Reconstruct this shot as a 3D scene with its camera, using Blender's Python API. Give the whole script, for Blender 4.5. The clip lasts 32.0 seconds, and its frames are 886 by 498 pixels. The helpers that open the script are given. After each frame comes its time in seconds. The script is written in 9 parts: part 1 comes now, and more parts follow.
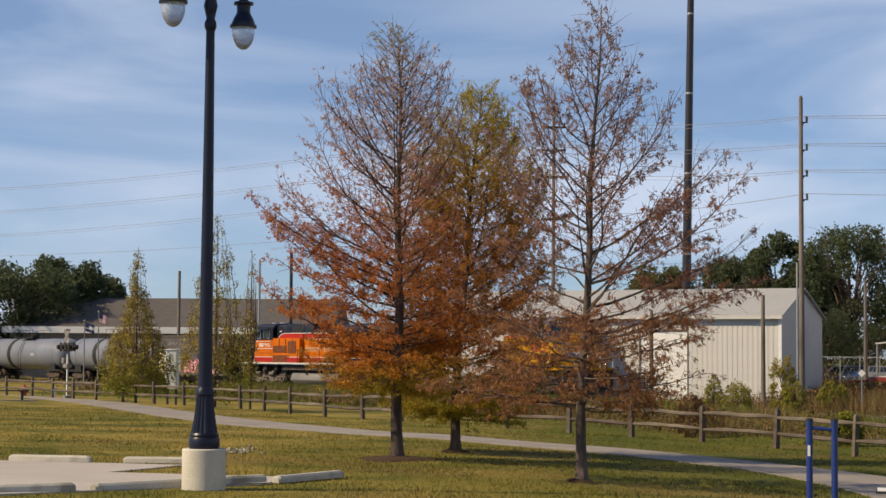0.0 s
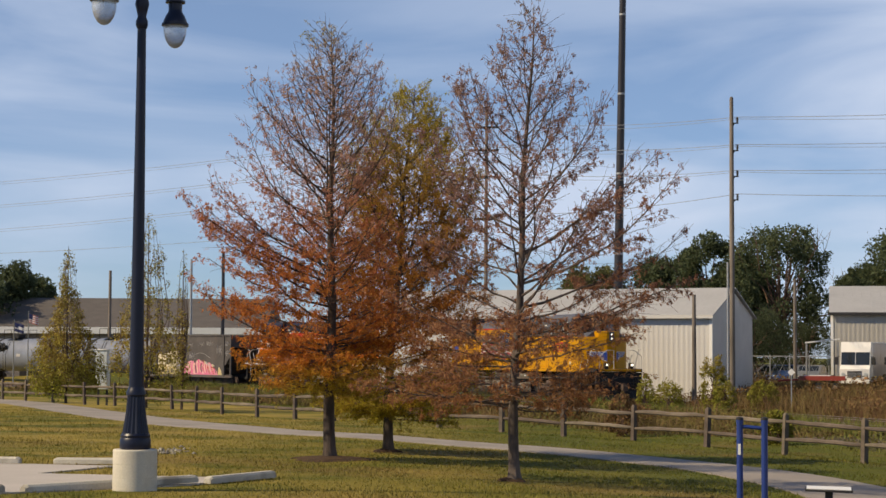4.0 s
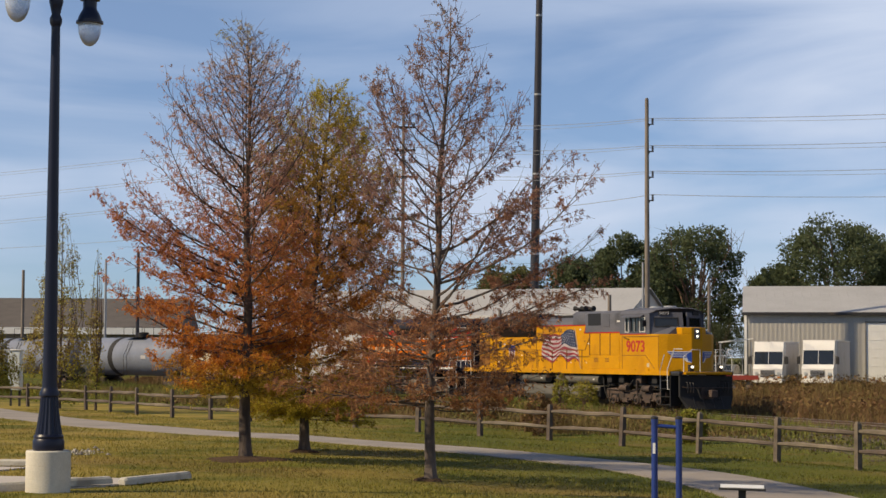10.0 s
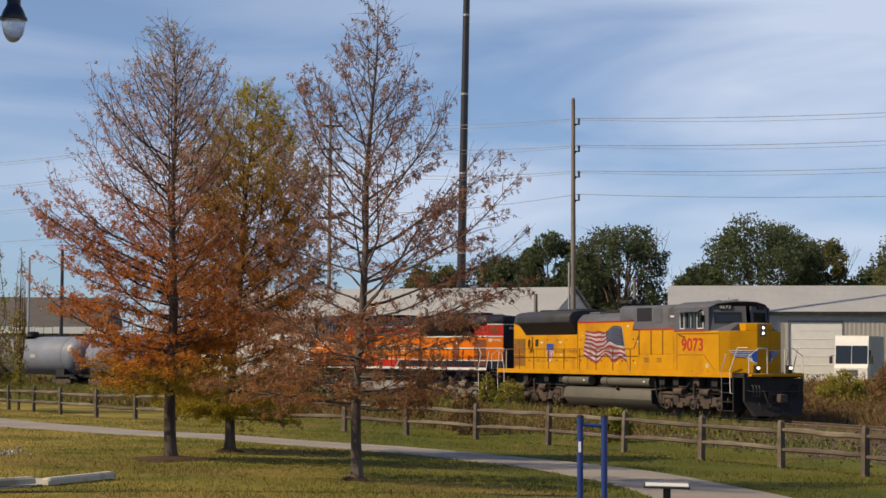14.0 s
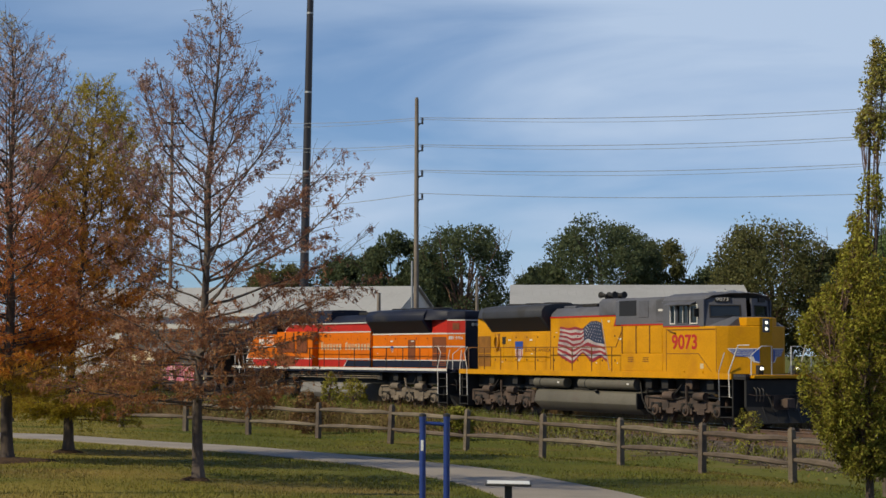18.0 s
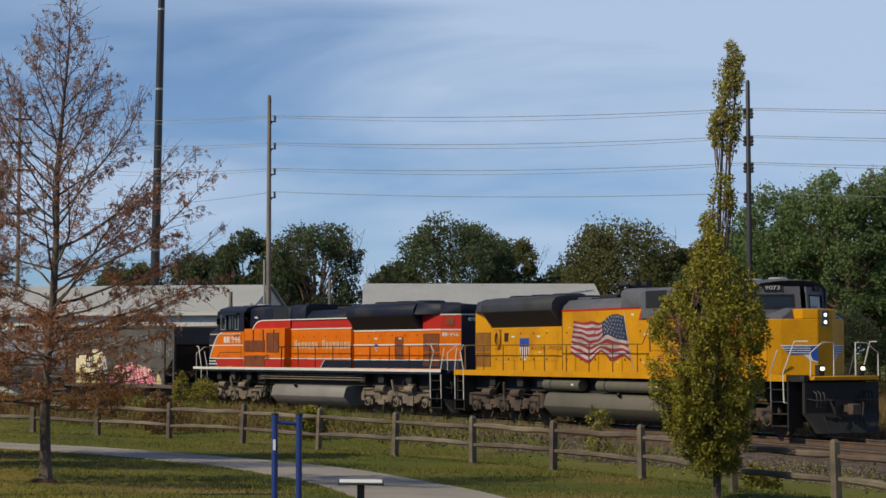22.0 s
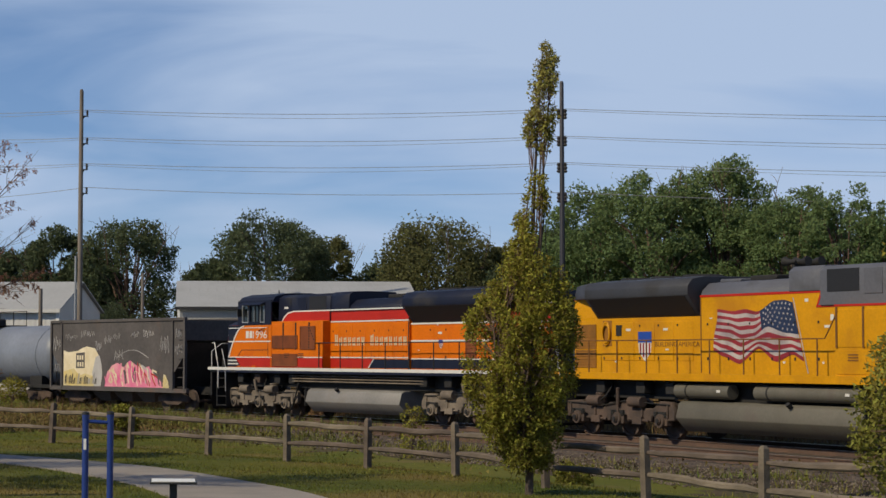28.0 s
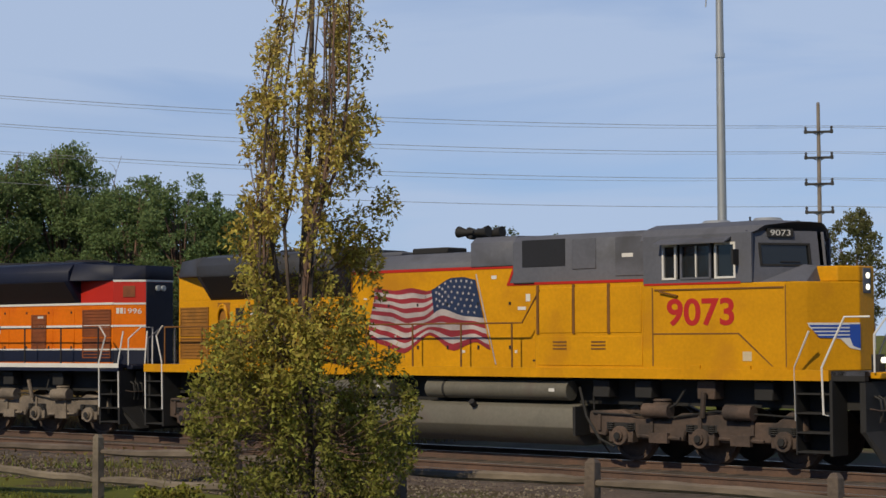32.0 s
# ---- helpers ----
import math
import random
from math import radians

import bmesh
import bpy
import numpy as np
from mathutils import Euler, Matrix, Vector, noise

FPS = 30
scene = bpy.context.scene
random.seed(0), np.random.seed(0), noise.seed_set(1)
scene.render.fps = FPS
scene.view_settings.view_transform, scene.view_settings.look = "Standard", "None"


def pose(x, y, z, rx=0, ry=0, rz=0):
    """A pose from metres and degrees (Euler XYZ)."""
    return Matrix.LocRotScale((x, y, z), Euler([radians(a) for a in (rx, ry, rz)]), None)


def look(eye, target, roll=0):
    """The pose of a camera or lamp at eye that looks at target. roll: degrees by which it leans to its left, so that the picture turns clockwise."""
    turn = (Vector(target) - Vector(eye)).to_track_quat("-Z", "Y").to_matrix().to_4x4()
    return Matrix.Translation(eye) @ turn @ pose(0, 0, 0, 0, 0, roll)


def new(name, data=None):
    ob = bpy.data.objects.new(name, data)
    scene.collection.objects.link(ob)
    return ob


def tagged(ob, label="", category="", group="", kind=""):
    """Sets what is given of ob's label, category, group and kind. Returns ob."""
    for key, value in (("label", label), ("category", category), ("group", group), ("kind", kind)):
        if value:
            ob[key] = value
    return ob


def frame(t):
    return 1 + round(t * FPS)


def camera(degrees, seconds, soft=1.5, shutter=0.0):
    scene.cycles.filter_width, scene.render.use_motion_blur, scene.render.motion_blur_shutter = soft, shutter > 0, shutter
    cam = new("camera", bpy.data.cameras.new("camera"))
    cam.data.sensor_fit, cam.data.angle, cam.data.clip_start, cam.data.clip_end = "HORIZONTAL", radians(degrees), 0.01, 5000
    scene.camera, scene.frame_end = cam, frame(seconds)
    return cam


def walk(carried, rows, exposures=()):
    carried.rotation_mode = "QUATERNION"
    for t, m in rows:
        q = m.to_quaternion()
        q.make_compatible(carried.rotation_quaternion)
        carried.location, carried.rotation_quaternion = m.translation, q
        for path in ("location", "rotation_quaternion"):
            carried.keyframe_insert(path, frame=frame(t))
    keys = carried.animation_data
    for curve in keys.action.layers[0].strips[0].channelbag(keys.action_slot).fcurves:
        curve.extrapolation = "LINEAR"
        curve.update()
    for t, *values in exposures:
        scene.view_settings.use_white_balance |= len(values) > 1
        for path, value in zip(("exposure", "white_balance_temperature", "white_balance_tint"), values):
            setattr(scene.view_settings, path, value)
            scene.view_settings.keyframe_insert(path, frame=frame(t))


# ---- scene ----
cam = camera(27.710, 32.0, soft=1.5)
CAMERA_HEIGHT = 2.902

# seconds and the camera's turn in degrees; it stands on one spot and pans
TURNS = [
    (0, 93.372, -0.419, -0.051), (0.5, 93.375, -0.424, -0.080), (1, 93.378, -0.394, -0.109), (1.5, 93.382, -0.412, -0.146),
    (2, 93.387, -0.392, -0.176), (2.5, 93.383, -0.384, -0.191), (3, 93.381, -0.420, -0.378), (3.5, 93.371, -0.391, -1.544),
    (4, 93.376, -0.327, -2.194), (4.5, 93.382, -0.329, -2.258), (6.5, 93.393, -0.315, -2.325), (7, 93.390, -0.332, -2.631),
    (7.5, 93.384, -0.333, -2.998), (8, 93.380, -0.324, -3.401), (8.5, 93.396, -0.300, -3.799), (9, 93.392, -0.303, -4.123),
    (9.5, 93.389, -0.282, -4.528), (10, 93.387, -0.259, -4.851), (10.5, 93.377, -0.271, -5.082), (11, 93.359, -0.282, -5.188),
    (11.5, 93.361, -0.274, -5.159), (12, 93.371, -0.283, -5.156), (12.5, 93.374, -0.265, -5.236), (13, 93.361, -0.293, -5.744),
    (13.5, 93.377, -0.259, -6.446), (14, 93.368, -0.246, -7.191), (14.5, 93.367, -0.167, -8.327), (16.5, 93.371, -0.124, -10.584),
    (17, 93.371, -0.130, -11.109), (17.5, 93.363, -0.131, -11.730), (18, 93.349, -0.130, -12.190), (18.5, 93.344, -0.123, -12.800),
    (19, 93.342, -0.104, -13.551), (19.5, 93.341, -0.077, -14.142), (20, 93.327, -0.032, -14.819), (20.5, 93.327, -0.040, -15.513),
    (21, 93.322, -0.015, -16.298), (21.5, 93.314, -0.013, -16.677), (22, 93.311, 0.049, -16.879), (22.5, 93.315, 0.026, -16.879),
    (23, 93.315, 0.024, -16.824), (23.5, 93.309, 0.036, -16.767), (24, 93.317, 0.016, -16.736), (24.5, 93.310, -0.002, -16.706),
    (26.5, 93.324, -0.009, -16.869), (27, 93.301, -0.012, -18.105), (27.5, 93.261, 0.044, -20.279), (28, 93.237, 0.082, -22.765),
    (28.5, 93.227, 0.166, -25.128), (29, 93.180, 0.202, -27.723), (29.5, 93.117, 0.361, -30.777), (30, 93.085, 0.435, -34.026),
    (30.5, 93.098, 0.330, -35.650), (31, 93.047, 0.280, -37.803), (31.5, 92.927, 0.215, -41.055), (32, 92.801, 0.313, -43.678),
]
walk(cam, [(t, pose(0, 0, CAMERA_HEIGHT, rx, ry, rz)) for t, rx, ry, rz in TURNS], exposures=[(0, 0.04, 7000, 10), (13.5, 0.02, 6950, 10), (17, -0.15, 6500, 5), (20, -0.23, 6300, 4), (27, -0.30, 6250, 6), (32, -0.36, 6250, 8)])

# ---- light ----
SUN_FROM = Vector((-0.95, -0.24, 0.80)).normalized()
sun_az, sun_el = math.atan2(SUN_FROM.x, SUN_FROM.y), math.asin(SUN_FROM.z)
sun = new("sun", bpy.data.lights.new("sun", "SUN"))
sun.data.energy, sun.data.angle, sun.data.color = 5.0, radians(0.6), (1.0, 0.835, 0.59)
sun.matrix_world = look(SUN_FROM * 100, (0, 0, 0))


def build_world():
    w = bpy.data.worlds.new("sky")
    scene.world = w
    w.use_nodes = True
    nt = w.node_tree
    nd, ln = nt.nodes, nt.links
    bg = nd["Background"]
    sky = nd.new("ShaderNodeTexSky")
    sky.sky_type, sky.sun_disc = "NISHITA", False
    sky.sun_elevation, sky.sun_rotation = sun_el, sun_az
    sky.air_density, sky.dust_density, sky.ozone_density = 0.85, 0.0, 2.5
    co = nd.new("ShaderNodeTexCoord")
    # thin streaky cloud: noise over the direction, flattened towards the horizon
    mp = nd.new("ShaderNodeMapping")
    mp.inputs["Scale"].default_value = (1.5, 1.5, 9.0)
    ln.new(co.outputs["Generated"], mp.inputs["Vector"])
    no = nd.new("ShaderNodeTexNoise")
    no.inputs["Scale"].default_value, no.inputs["Detail"].default_value = 1.9, 6.0
    no.inputs["Roughness"].default_value, no.inputs["Distortion"].default_value = 0.48, 0.6
    ln.new(mp.outputs["Vector"], no.inputs["Vector"])
    ra = nd.new("ShaderNodeValToRGB")
    ra.color_ramp.elements[0].position, ra.color_ramp.elements[0].color = 0.38, (0.10, 0.10, 0.10, 1)
    ra.color_ramp.elements[1].position, ra.color_ramp.elements[1].color = 0.68, (0.88, 0.88, 0.88, 1)
    # more cloud towards the east
    se, ea = nd.new("ShaderNodeSeparateXYZ"), nd.new("ShaderNodeMath")
    ln.new(co.outputs["Generated"], se.inputs["Vector"])
    ea.operation, ea.inputs[1].default_value = "MULTIPLY_ADD", 0.25
    ln.new(se.outputs["X"], ea.inputs[0])
    ln.new(no.outputs["Fac"], ea.inputs[2])
    ln.new(ea.outputs[0], ra.inputs["Fac"])
    zen, thin = nd.new("ShaderNodeMapRange"), nd.new("ShaderNodeMath")
    ln.new(se.outputs["Z"], zen.inputs["Value"])
    zen.inputs["From Min"].default_value, zen.inputs["From Max"].default_value = 0.28, 0.55
    zen.inputs["To Min"].default_value, zen.inputs["To Max"].default_value = 1.0, 0.12
    thin.operation = "MULTIPLY"
    ln.new(ra.outputs["Color"], thin.inputs[0])
    ln.new(zen.outputs["Result"], thin.inputs[1])
    mx = nd.new("ShaderNodeMix")
    mx.data_type = "RGBA"
    ln.new(thin.outputs[0], mx.inputs["Factor"])
    tint = nd.new("ShaderNodeMix")
    tint.data_type, tint.blend_type = "RGBA", "MULTIPLY"
    tint.inputs["Factor"].default_value = 1.0
    ln.new(sky.outputs["Color"], tint.inputs[6])
    tint.inputs[7].default_value = (0.80, 0.87, 1.02, 1)
    # the clear sky is a deeper blue low down
    sz, lo = nd.new("ShaderNodeSeparateXYZ"), nd.new("ShaderNodeMapRange")
    ln.new(co.outputs["Generated"], sz.inputs["Vector"])
    ln.new(sz.outputs["Z"], lo.inputs["Value"])
    lo.inputs["From Max"].default_value = 0.22
    deep, low = nd.new("ShaderNodeMix"), nd.new("ShaderNodeMix")
    deep.data_type = low.data_type = "RGBA"
    low.blend_type = "MULTIPLY"
    low.inputs["Factor"].default_value = 1.0
    deep.inputs[6].default_value, deep.inputs[7].default_value = (0.60, 0.72, 0.90, 1), (1, 1, 1, 1)
    ln.new(lo.outputs["Result"], deep.inputs["Factor"])
    ln.new(tint.outputs[2], low.inputs[6])
    ln.new(deep.outputs[2], low.inputs[7])
    ln.new(low.outputs[2], mx.inputs[6])
    mx.inputs[7].default_value = (5.5, 6.5, 8.5, 1)
    ln.new(mx.outputs[2], bg.inputs["Color"])
    bg.inputs["Strength"].default_value = 0.106


build_world()

# ---- materials ----
def mat(name, color, rough=0.7, metal=0.0, color2=None, scale=3.0, fine=40.0, var=0.25, bump=0.0, spread=0.0,
        stretch=(1, 1, 1), dirt=None, dirt_scale=1.2, dirt_at=0.58, coat=0.0, island=0.0, spec=0.5, trans=0.0):
    """A procedural surface: a coarse and a fine noise move the colour, an optional dirt colour lies over it in patches."""
    m = bpy.data.materials.new(name)
    m.use_nodes = True
    nt = m.node_tree
    nd, ln = nt.nodes, nt.links
    b = nd["Principled BSDF"]
    b.inputs["Roughness"].default_value, b.inputs["Metallic"].default_value = rough, metal
    b.inputs["Specular IOR Level"].default_value = spec
    if coat:
        b.inputs["Coat Weight"].default_value, b.inputs["Coat Roughness"].default_value = coat, 0.15
    co = nd.new("ShaderNodeTexCoord")
    mp = nd.new("ShaderNodeMapping")
    mp.inputs["Scale"].default_value = stretch
    ln.new(co.outputs["Object"], mp.inputs["Vector"])

    def noise_node(s, detail):
        n = nd.new("ShaderNodeTexNoise")
        n.inputs["Scale"].default_value, n.inputs["Detail"].default_value = s, detail
        ln.new(mp.outputs["Vector"], n.inputs["Vector"])
        return n
    n1, n2 = noise_node(scale, 4), noise_node(fine, 3)
    c2 = color2 or tuple(c * (1 - var) for c in color)
    r1 = nd.new("ShaderNodeValToRGB")
    r1.color_ramp.elements[0].position, r1.color_ramp.elements[1].position = 0.33, 0.67
    r1.color_ramp.elements[0].color, r1.color_ramp.elements[1].color = (*c2, 1), (*color, 1)
    ln.new(n1.outputs["Fac"], r1.inputs["Fac"])
    # fine grain
    hs = nd.new("ShaderNodeHueSaturation")
    mr = nd.new("ShaderNodeMapRange")
    mr.inputs["To Min"].default_value, mr.inputs["To Max"].default_value = 1 - var * 0.6, 1 + var * 0.6
    mr.inputs["From Min"].default_value, mr.inputs["From Max"].default_value = 0.25, 0.75
    ln.new(n2.outputs["Fac"], mr.inputs["Value"])
    ln.new(mr.outputs["Result"], hs.inputs["Value"])
    ln.new(r1.outputs["Color"], hs.inputs["Color"])
    last = hs.outputs["Color"]
    if dirt:
        n3 = noise_node(dirt_scale, 8)
        r3 = nd.new("ShaderNodeValToRGB")
        r3.color_ramp.elements[0].position, r3.color_ramp.elements[1].position = dirt_at, dirt_at + 0.14
        ln.new(n3.outputs["Fac"], r3.inputs["Fac"])
        x = nd.new("ShaderNodeMix")
        x.data_type = "RGBA"
        ln.new(r3.outputs["Color"], x.inputs["Factor"])
        ln.new(last, x.inputs[6])
        x.inputs[7].default_value = (*dirt, 1)
        last = x.outputs[2]
    if spread or island:
        h2 = nd.new("ShaderNodeHueSaturation")
        src = nd.new("ShaderNodeNewGeometry").outputs["Random Per Island"] if island else nd.new("ShaderNodeObjectInfo").outputs["Random"]
        k = island or spread
        m2 = nd.new("ShaderNodeMapRange")
        m2.inputs["To Min"].default_value, m2.inputs["To Max"].default_value = 1 - k, 1 + k
        ln.new(src, m2.inputs["Value"])
        ln.new(m2.outputs["Result"], h2.inputs["Value"])
        m3 = nd.new("ShaderNodeMapRange")
        m3.inputs["To Min"].default_value, m3.inputs["To Max"].default_value = 0.5 - k * 0.06, 0.5 + k * 0.06
        ln.new(src, m3.inputs["Value"])
        ln.new(m3.outputs["Result"], h2.inputs["Hue"])
        ln.new(last, h2.inputs["Color"])
        last = h2.outputs["Color"]
    ln.new(last, b.inputs["Base Color"])
    if bump:
        bp = nd.new("ShaderNodeBump")
        bp.inputs["Strength"].default_value, bp.inputs["Distance"].default_value = bump, 0.02
        ln.new(n2.outputs["Fac"], bp.inputs["Height"])
        ln.new(bp.outputs["Normal"], b.inputs["Normal"])
    if trans:
        # thin leaves let part of the light through
        tr = nd.new("ShaderNodeBsdfTranslucent")
        ln.new(last, tr.inputs["Color"])
        ms = nd.new("ShaderNodeMixShader")
        ms.inputs["Fac"].default_value = trans
        ln.new(b.outputs["BSDF"], ms.inputs[1])
        ln.new(tr.outputs["BSDF"], ms.inputs[2])
        ln.new(ms.outputs["Shader"], nd["Material Output"].inputs["Surface"])
    return m


def glow(name, color, strength):
    m = bpy.data.materials.new(name)
    m.use_nodes = True
    b = m.node_tree.nodes["Principled BSDF"]
    b.inputs["Base Color"].default_value = (*color, 1)
    b.inputs["Emission Color"].default_value, b.inputs["Emission Strength"].default_value = (*color, 1), strength
    return m


def glassy(name, color=(0.02, 0.025, 0.03), rough=0.06):
    m = bpy.data.materials.new(name)
    m.use_nodes = True
    b = m.node_tree.nodes["Principled BSDF"]
    b.inputs["Base Color"].default_value, b.inputs["Roughness"].default_value = (*color, 1), rough
    return m


LAWN = mat("lawn", (0.108, 0.102, 0.016), 0.95, color2=(0.058, 0.076, 0.012), scale=0.30, fine=9.0, var=0.45, bump=0.5, dirt=(0.14, 0.105, 0.032), dirt_scale=0.20, dirt_at=0.52, spec=0.1)
GRASS = mat("grass_blade", (0.160, 0.152, 0.025), 0.8, color2=(0.092, 0.108, 0.019), scale=0.30, fine=4.0, island=0.35, trans=0.25, dirt=(0.18, 0.135, 0.042), dirt_scale=0.20, dirt_at=0.52, spec=0.2)


def dry_side(m, dry, x_green, x_dry, amount):
    """The grass is drier and more straw-coloured towards the car park."""
    nt = m.node_tree
    nd, ln = nt.nodes, nt.links
    base = nd["Principled BSDF"].inputs["Base Color"]
    src = base.links[0].from_socket
    co, sx, no = nd.new("ShaderNodeTexCoord"), nd.new("ShaderNodeSeparateXYZ"), nd.new("ShaderNodeTexNoise")
    ln.new(co.outputs["Object"], sx.inputs["Vector"])
    ln.new(co.outputs["Object"], no.inputs["Vector"])
    no.inputs["Scale"].default_value, no.inputs["Detail"].default_value = 0.45, 5
    mr, mn = nd.new("ShaderNodeMapRange"), nd.new("ShaderNodeMapRange")
    mr.inputs["From Min"].default_value, mr.inputs["From Max"].default_value = x_green, x_dry
    mr.inputs["To Max"].default_value = amount
    ln.new(sx.outputs["X"], mr.inputs["Value"])
    mn.inputs["From Min"].default_value, mn.inputs["From Max"].default_value = 0.34, 0.60
    ln.new(no.outputs["Fac"], mn.inputs["Value"])
    mu, mx = nd.new("ShaderNodeMath"), nd.new("ShaderNodeMix")
    mu.operation, mx.data_type = "MULTIPLY", "RGBA"
    ln.new(mr.outputs["Result"], mu.inputs[0])
    ln.new(mn.outputs["Result"], mu.inputs[1])
    ln.new(mu.outputs[0], mx.inputs["Factor"])
    ln.new(src, mx.inputs[6])
    mx.inputs[7].default_value = (*dry, 1)
    ln.new(mx.outputs[2], base)


dry_side(LAWN, (0.29, 0.215, 0.052), 7, -5, 0.85)
dry_side(GRASS, (0.36, 0.27, 0.068), 7, -5, 0.85)
ROUGH = mat("rough_earth", (0.120, 0.116, 0.024), 0.95, color2=(0.078, 0.094, 0.016), scale=0.25, fine=7.0, var=0.4, bump=0.5, dirt=(0.15, 0.112, 0.052), dirt_scale=0.3, spec=0.1)
GRAVEL = mat("trackside_gravel", (0.088, 0.067, 0.044), 0.95, color2=(0.048, 0.039, 0.026), scale=0.7, fine=14, var=0.4, bump=0.8, dirt=(0.075, 0.072, 0.028), dirt_scale=0.5, dirt_at=0.5, spec=0.1)
MULCH = mat("bark_mulch", (0.085, 0.055, 0.036), 0.95, color2=(0.05, 0.034, 0.024), scale=6, fine=30, var=0.4, bump=0.9, spec=0.1)
WEED = mat("weed_blade", (0.20, 0.180, 0.034), 0.85, color2=(0.120, 0.150, 0.021), scale=0.16, fine=2.0, island=0.4, trans=0.25)
WEED_RED = mat("weed_russet", (0.205, 0.108, 0.048), 0.85, color2=(0.150, 0.118, 0.036), scale=0.2, fine=2.0, island=0.4, trans=0.2)
PATH = mat("path_concrete", (0.285, 0.250, 0.215), 0.9, var=0.20, scale=0.8, fine=30, bump=0.2, dirt=(0.185, 0.162, 0.138), dirt_scale=0.5)
LOT = mat("lot_concrete", (0.45, 0.41, 0.37), 0.9, var=0.16, scale=0.5, fine=25, bump=0.2, dirt=(0.26, 0.24, 0.215), dirt_scale=0.6)
CONCRETE = mat("cast_concrete", (0.60, 0.56, 0.47), 0.85, var=0.15, scale=2.5, fine=50, bump=0.25, dirt=(0.46, 0.42, 0.34), dirt_scale=2.5)
# old concrete; its dark patches also paint the shade on the wheel stops' sides
STOP_CONCRETE = mat("weathered_concrete", (0.52, 0.49, 0.42), 0.9, var=0.2, scale=2.0, fine=40, bump=0.3, dirt=(0.26, 0.24, 0.20), dirt_scale=1.6, dirt_at=0.52)
# the blue in this black enamel paints in the sky's reflection
LAMP_BLACK = mat("dark_blue_black_enamel", (0.007, 0.010, 0.028), 0.38, var=0.2, scale=4, spec=0.35)
FENCE = mat("weathered_cedar", (0.145, 0.114, 0.087), 0.9, color2=(0.066, 0.051, 0.040), scale=2.5, fine=18, var=0.3, bump=0.5, spread=0.25, stretch=(1, 1, 1))
BARK = mat("cypress_bark", (0.105, 0.078, 0.062), 0.95, color2=(0.036, 0.027, 0.022), scale=6, fine=30, var=0.3, bump=0.7, stretch=(1, 1, 0.25))
PALE_BARK = mat("pale_cypress_bark", (0.135, 0.105, 0.088), 0.95, color2=(0.052, 0.040, 0.034), scale=6, fine=30, var=0.3, bump=0.7, stretch=(1, 1, 0.25))
TWIG = mat("twig_bark", (0.165, 0.100, 0.072), 0.95, color2=(0.088, 0.054, 0.042), scale=8, var=0.2)
BLUE = mat("blue_powder_coat", (0.010, 0.034, 0.19), 0.45, var=0.15, scale=5, coat=0.2)
METAL_WALL = mat("white_ribbed_cladding", (0.56, 0.545, 0.52), 0.6, var=0.06, scale=0.8, fine=6, dirt=(0.50, 0.48, 0.455), dirt_scale=0.5)
METAL_ROOF = mat("metal_roof", (0.36, 0.36, 0.36), 0.6, var=0.10, scale=0.5, fine=5, dirt=(0.30, 0.297, 0.293), dirt_scale=0.4)
SHED_TAN = mat("tan_cladding", (0.40, 0.38, 0.345), 0.65, var=0.08, scale=0.8, fine=6)
ROOF_DARK = mat("dark_shingle_roof", (0.10, 0.088, 0.080), 0.9, var=0.2, scale=1.0, fine=10)
WALL_GREY = mat("grey_brick_wall", (0.24, 0.215, 0.195), 0.85, var=0.15, scale=1.0, fine=8)
WHITE = mat("white_paint", (0.76, 0.75, 0.72), 0.5, var=0.06, scale=2, dirt=(0.6, 0.57, 0.5), dirt_scale=1.5, dirt_at=0.64)
POLE_WOOD = mat("utility_pole_wood", (0.21, 0.178, 0.150), 0.9, color2=(0.115, 0.096, 0.08), scale=2, fine=15, var=0.25, bump=0.3, stretch=(1, 1, 0.2))
POLE_STEEL = mat("dark_painted_steel", (0.034, 0.031, 0.036), 0.42, var=0.2, scale=1.0, metal=0.2)
POLE_GALV = mat("galvanised_steel", (0.36, 0.37, 0.38), 0.5, var=0.12, scale=1.0, metal=0.5)
WIRE = mat("aluminium_wire", (0.24, 0.245, 0.26), 0.6)
INSULATOR = mat("brown_porcelain", (0.06, 0.055, 0.055), 0.35, var=0.2)
DARK = mat("dark_iron", (0.022, 0.021, 0.021), 0.6, var=0.3, scale=3, dirt=(0.06, 0.045, 0.035), dirt_scale=2)
RUST = mat("rusty_steel", (0.105, 0.060, 0.040), 0.85, color2=(0.065, 0.040, 0.030), scale=2, fine=20, var=0.3, bump=0.3)
RAIL_TOP = mat("polished_railhead", (0.50, 0.47, 0.44), 0.3, metal=0.8, var=0.15, scale=2)
TIE = mat("creosoted_tie", (0.070, 0.053, 0.041), 0.95, color2=(0.038, 0.030, 0.024), scale=3, fine=20, var=0.3, bump=0.4, spread=0.3)
BALLAST = mat("ballast_stone", (0.090, 0.067, 0.052), 0.95, color2=(0.048, 0.036, 0.029), scale=1.0, fine=12, var=0.45, bump=0.9)
STONE = mat("loose_ballast", (0.135, 0.105, 0.080), 0.95, color2=(0.070, 0.053, 0.042), scale=1.2, fine=8, island=0.5)
GLASS_DARK = glassy("dark_window_glass")
FROST = mat("frosted_glass", (0.60, 0.64, 0.66), 0.12, var=0.12, scale=5, trans=0.5)
GLOBE = mat("frosted_lamp_glass", (0.80, 0.84, 0.87), 0.22, var=0.08, scale=5)
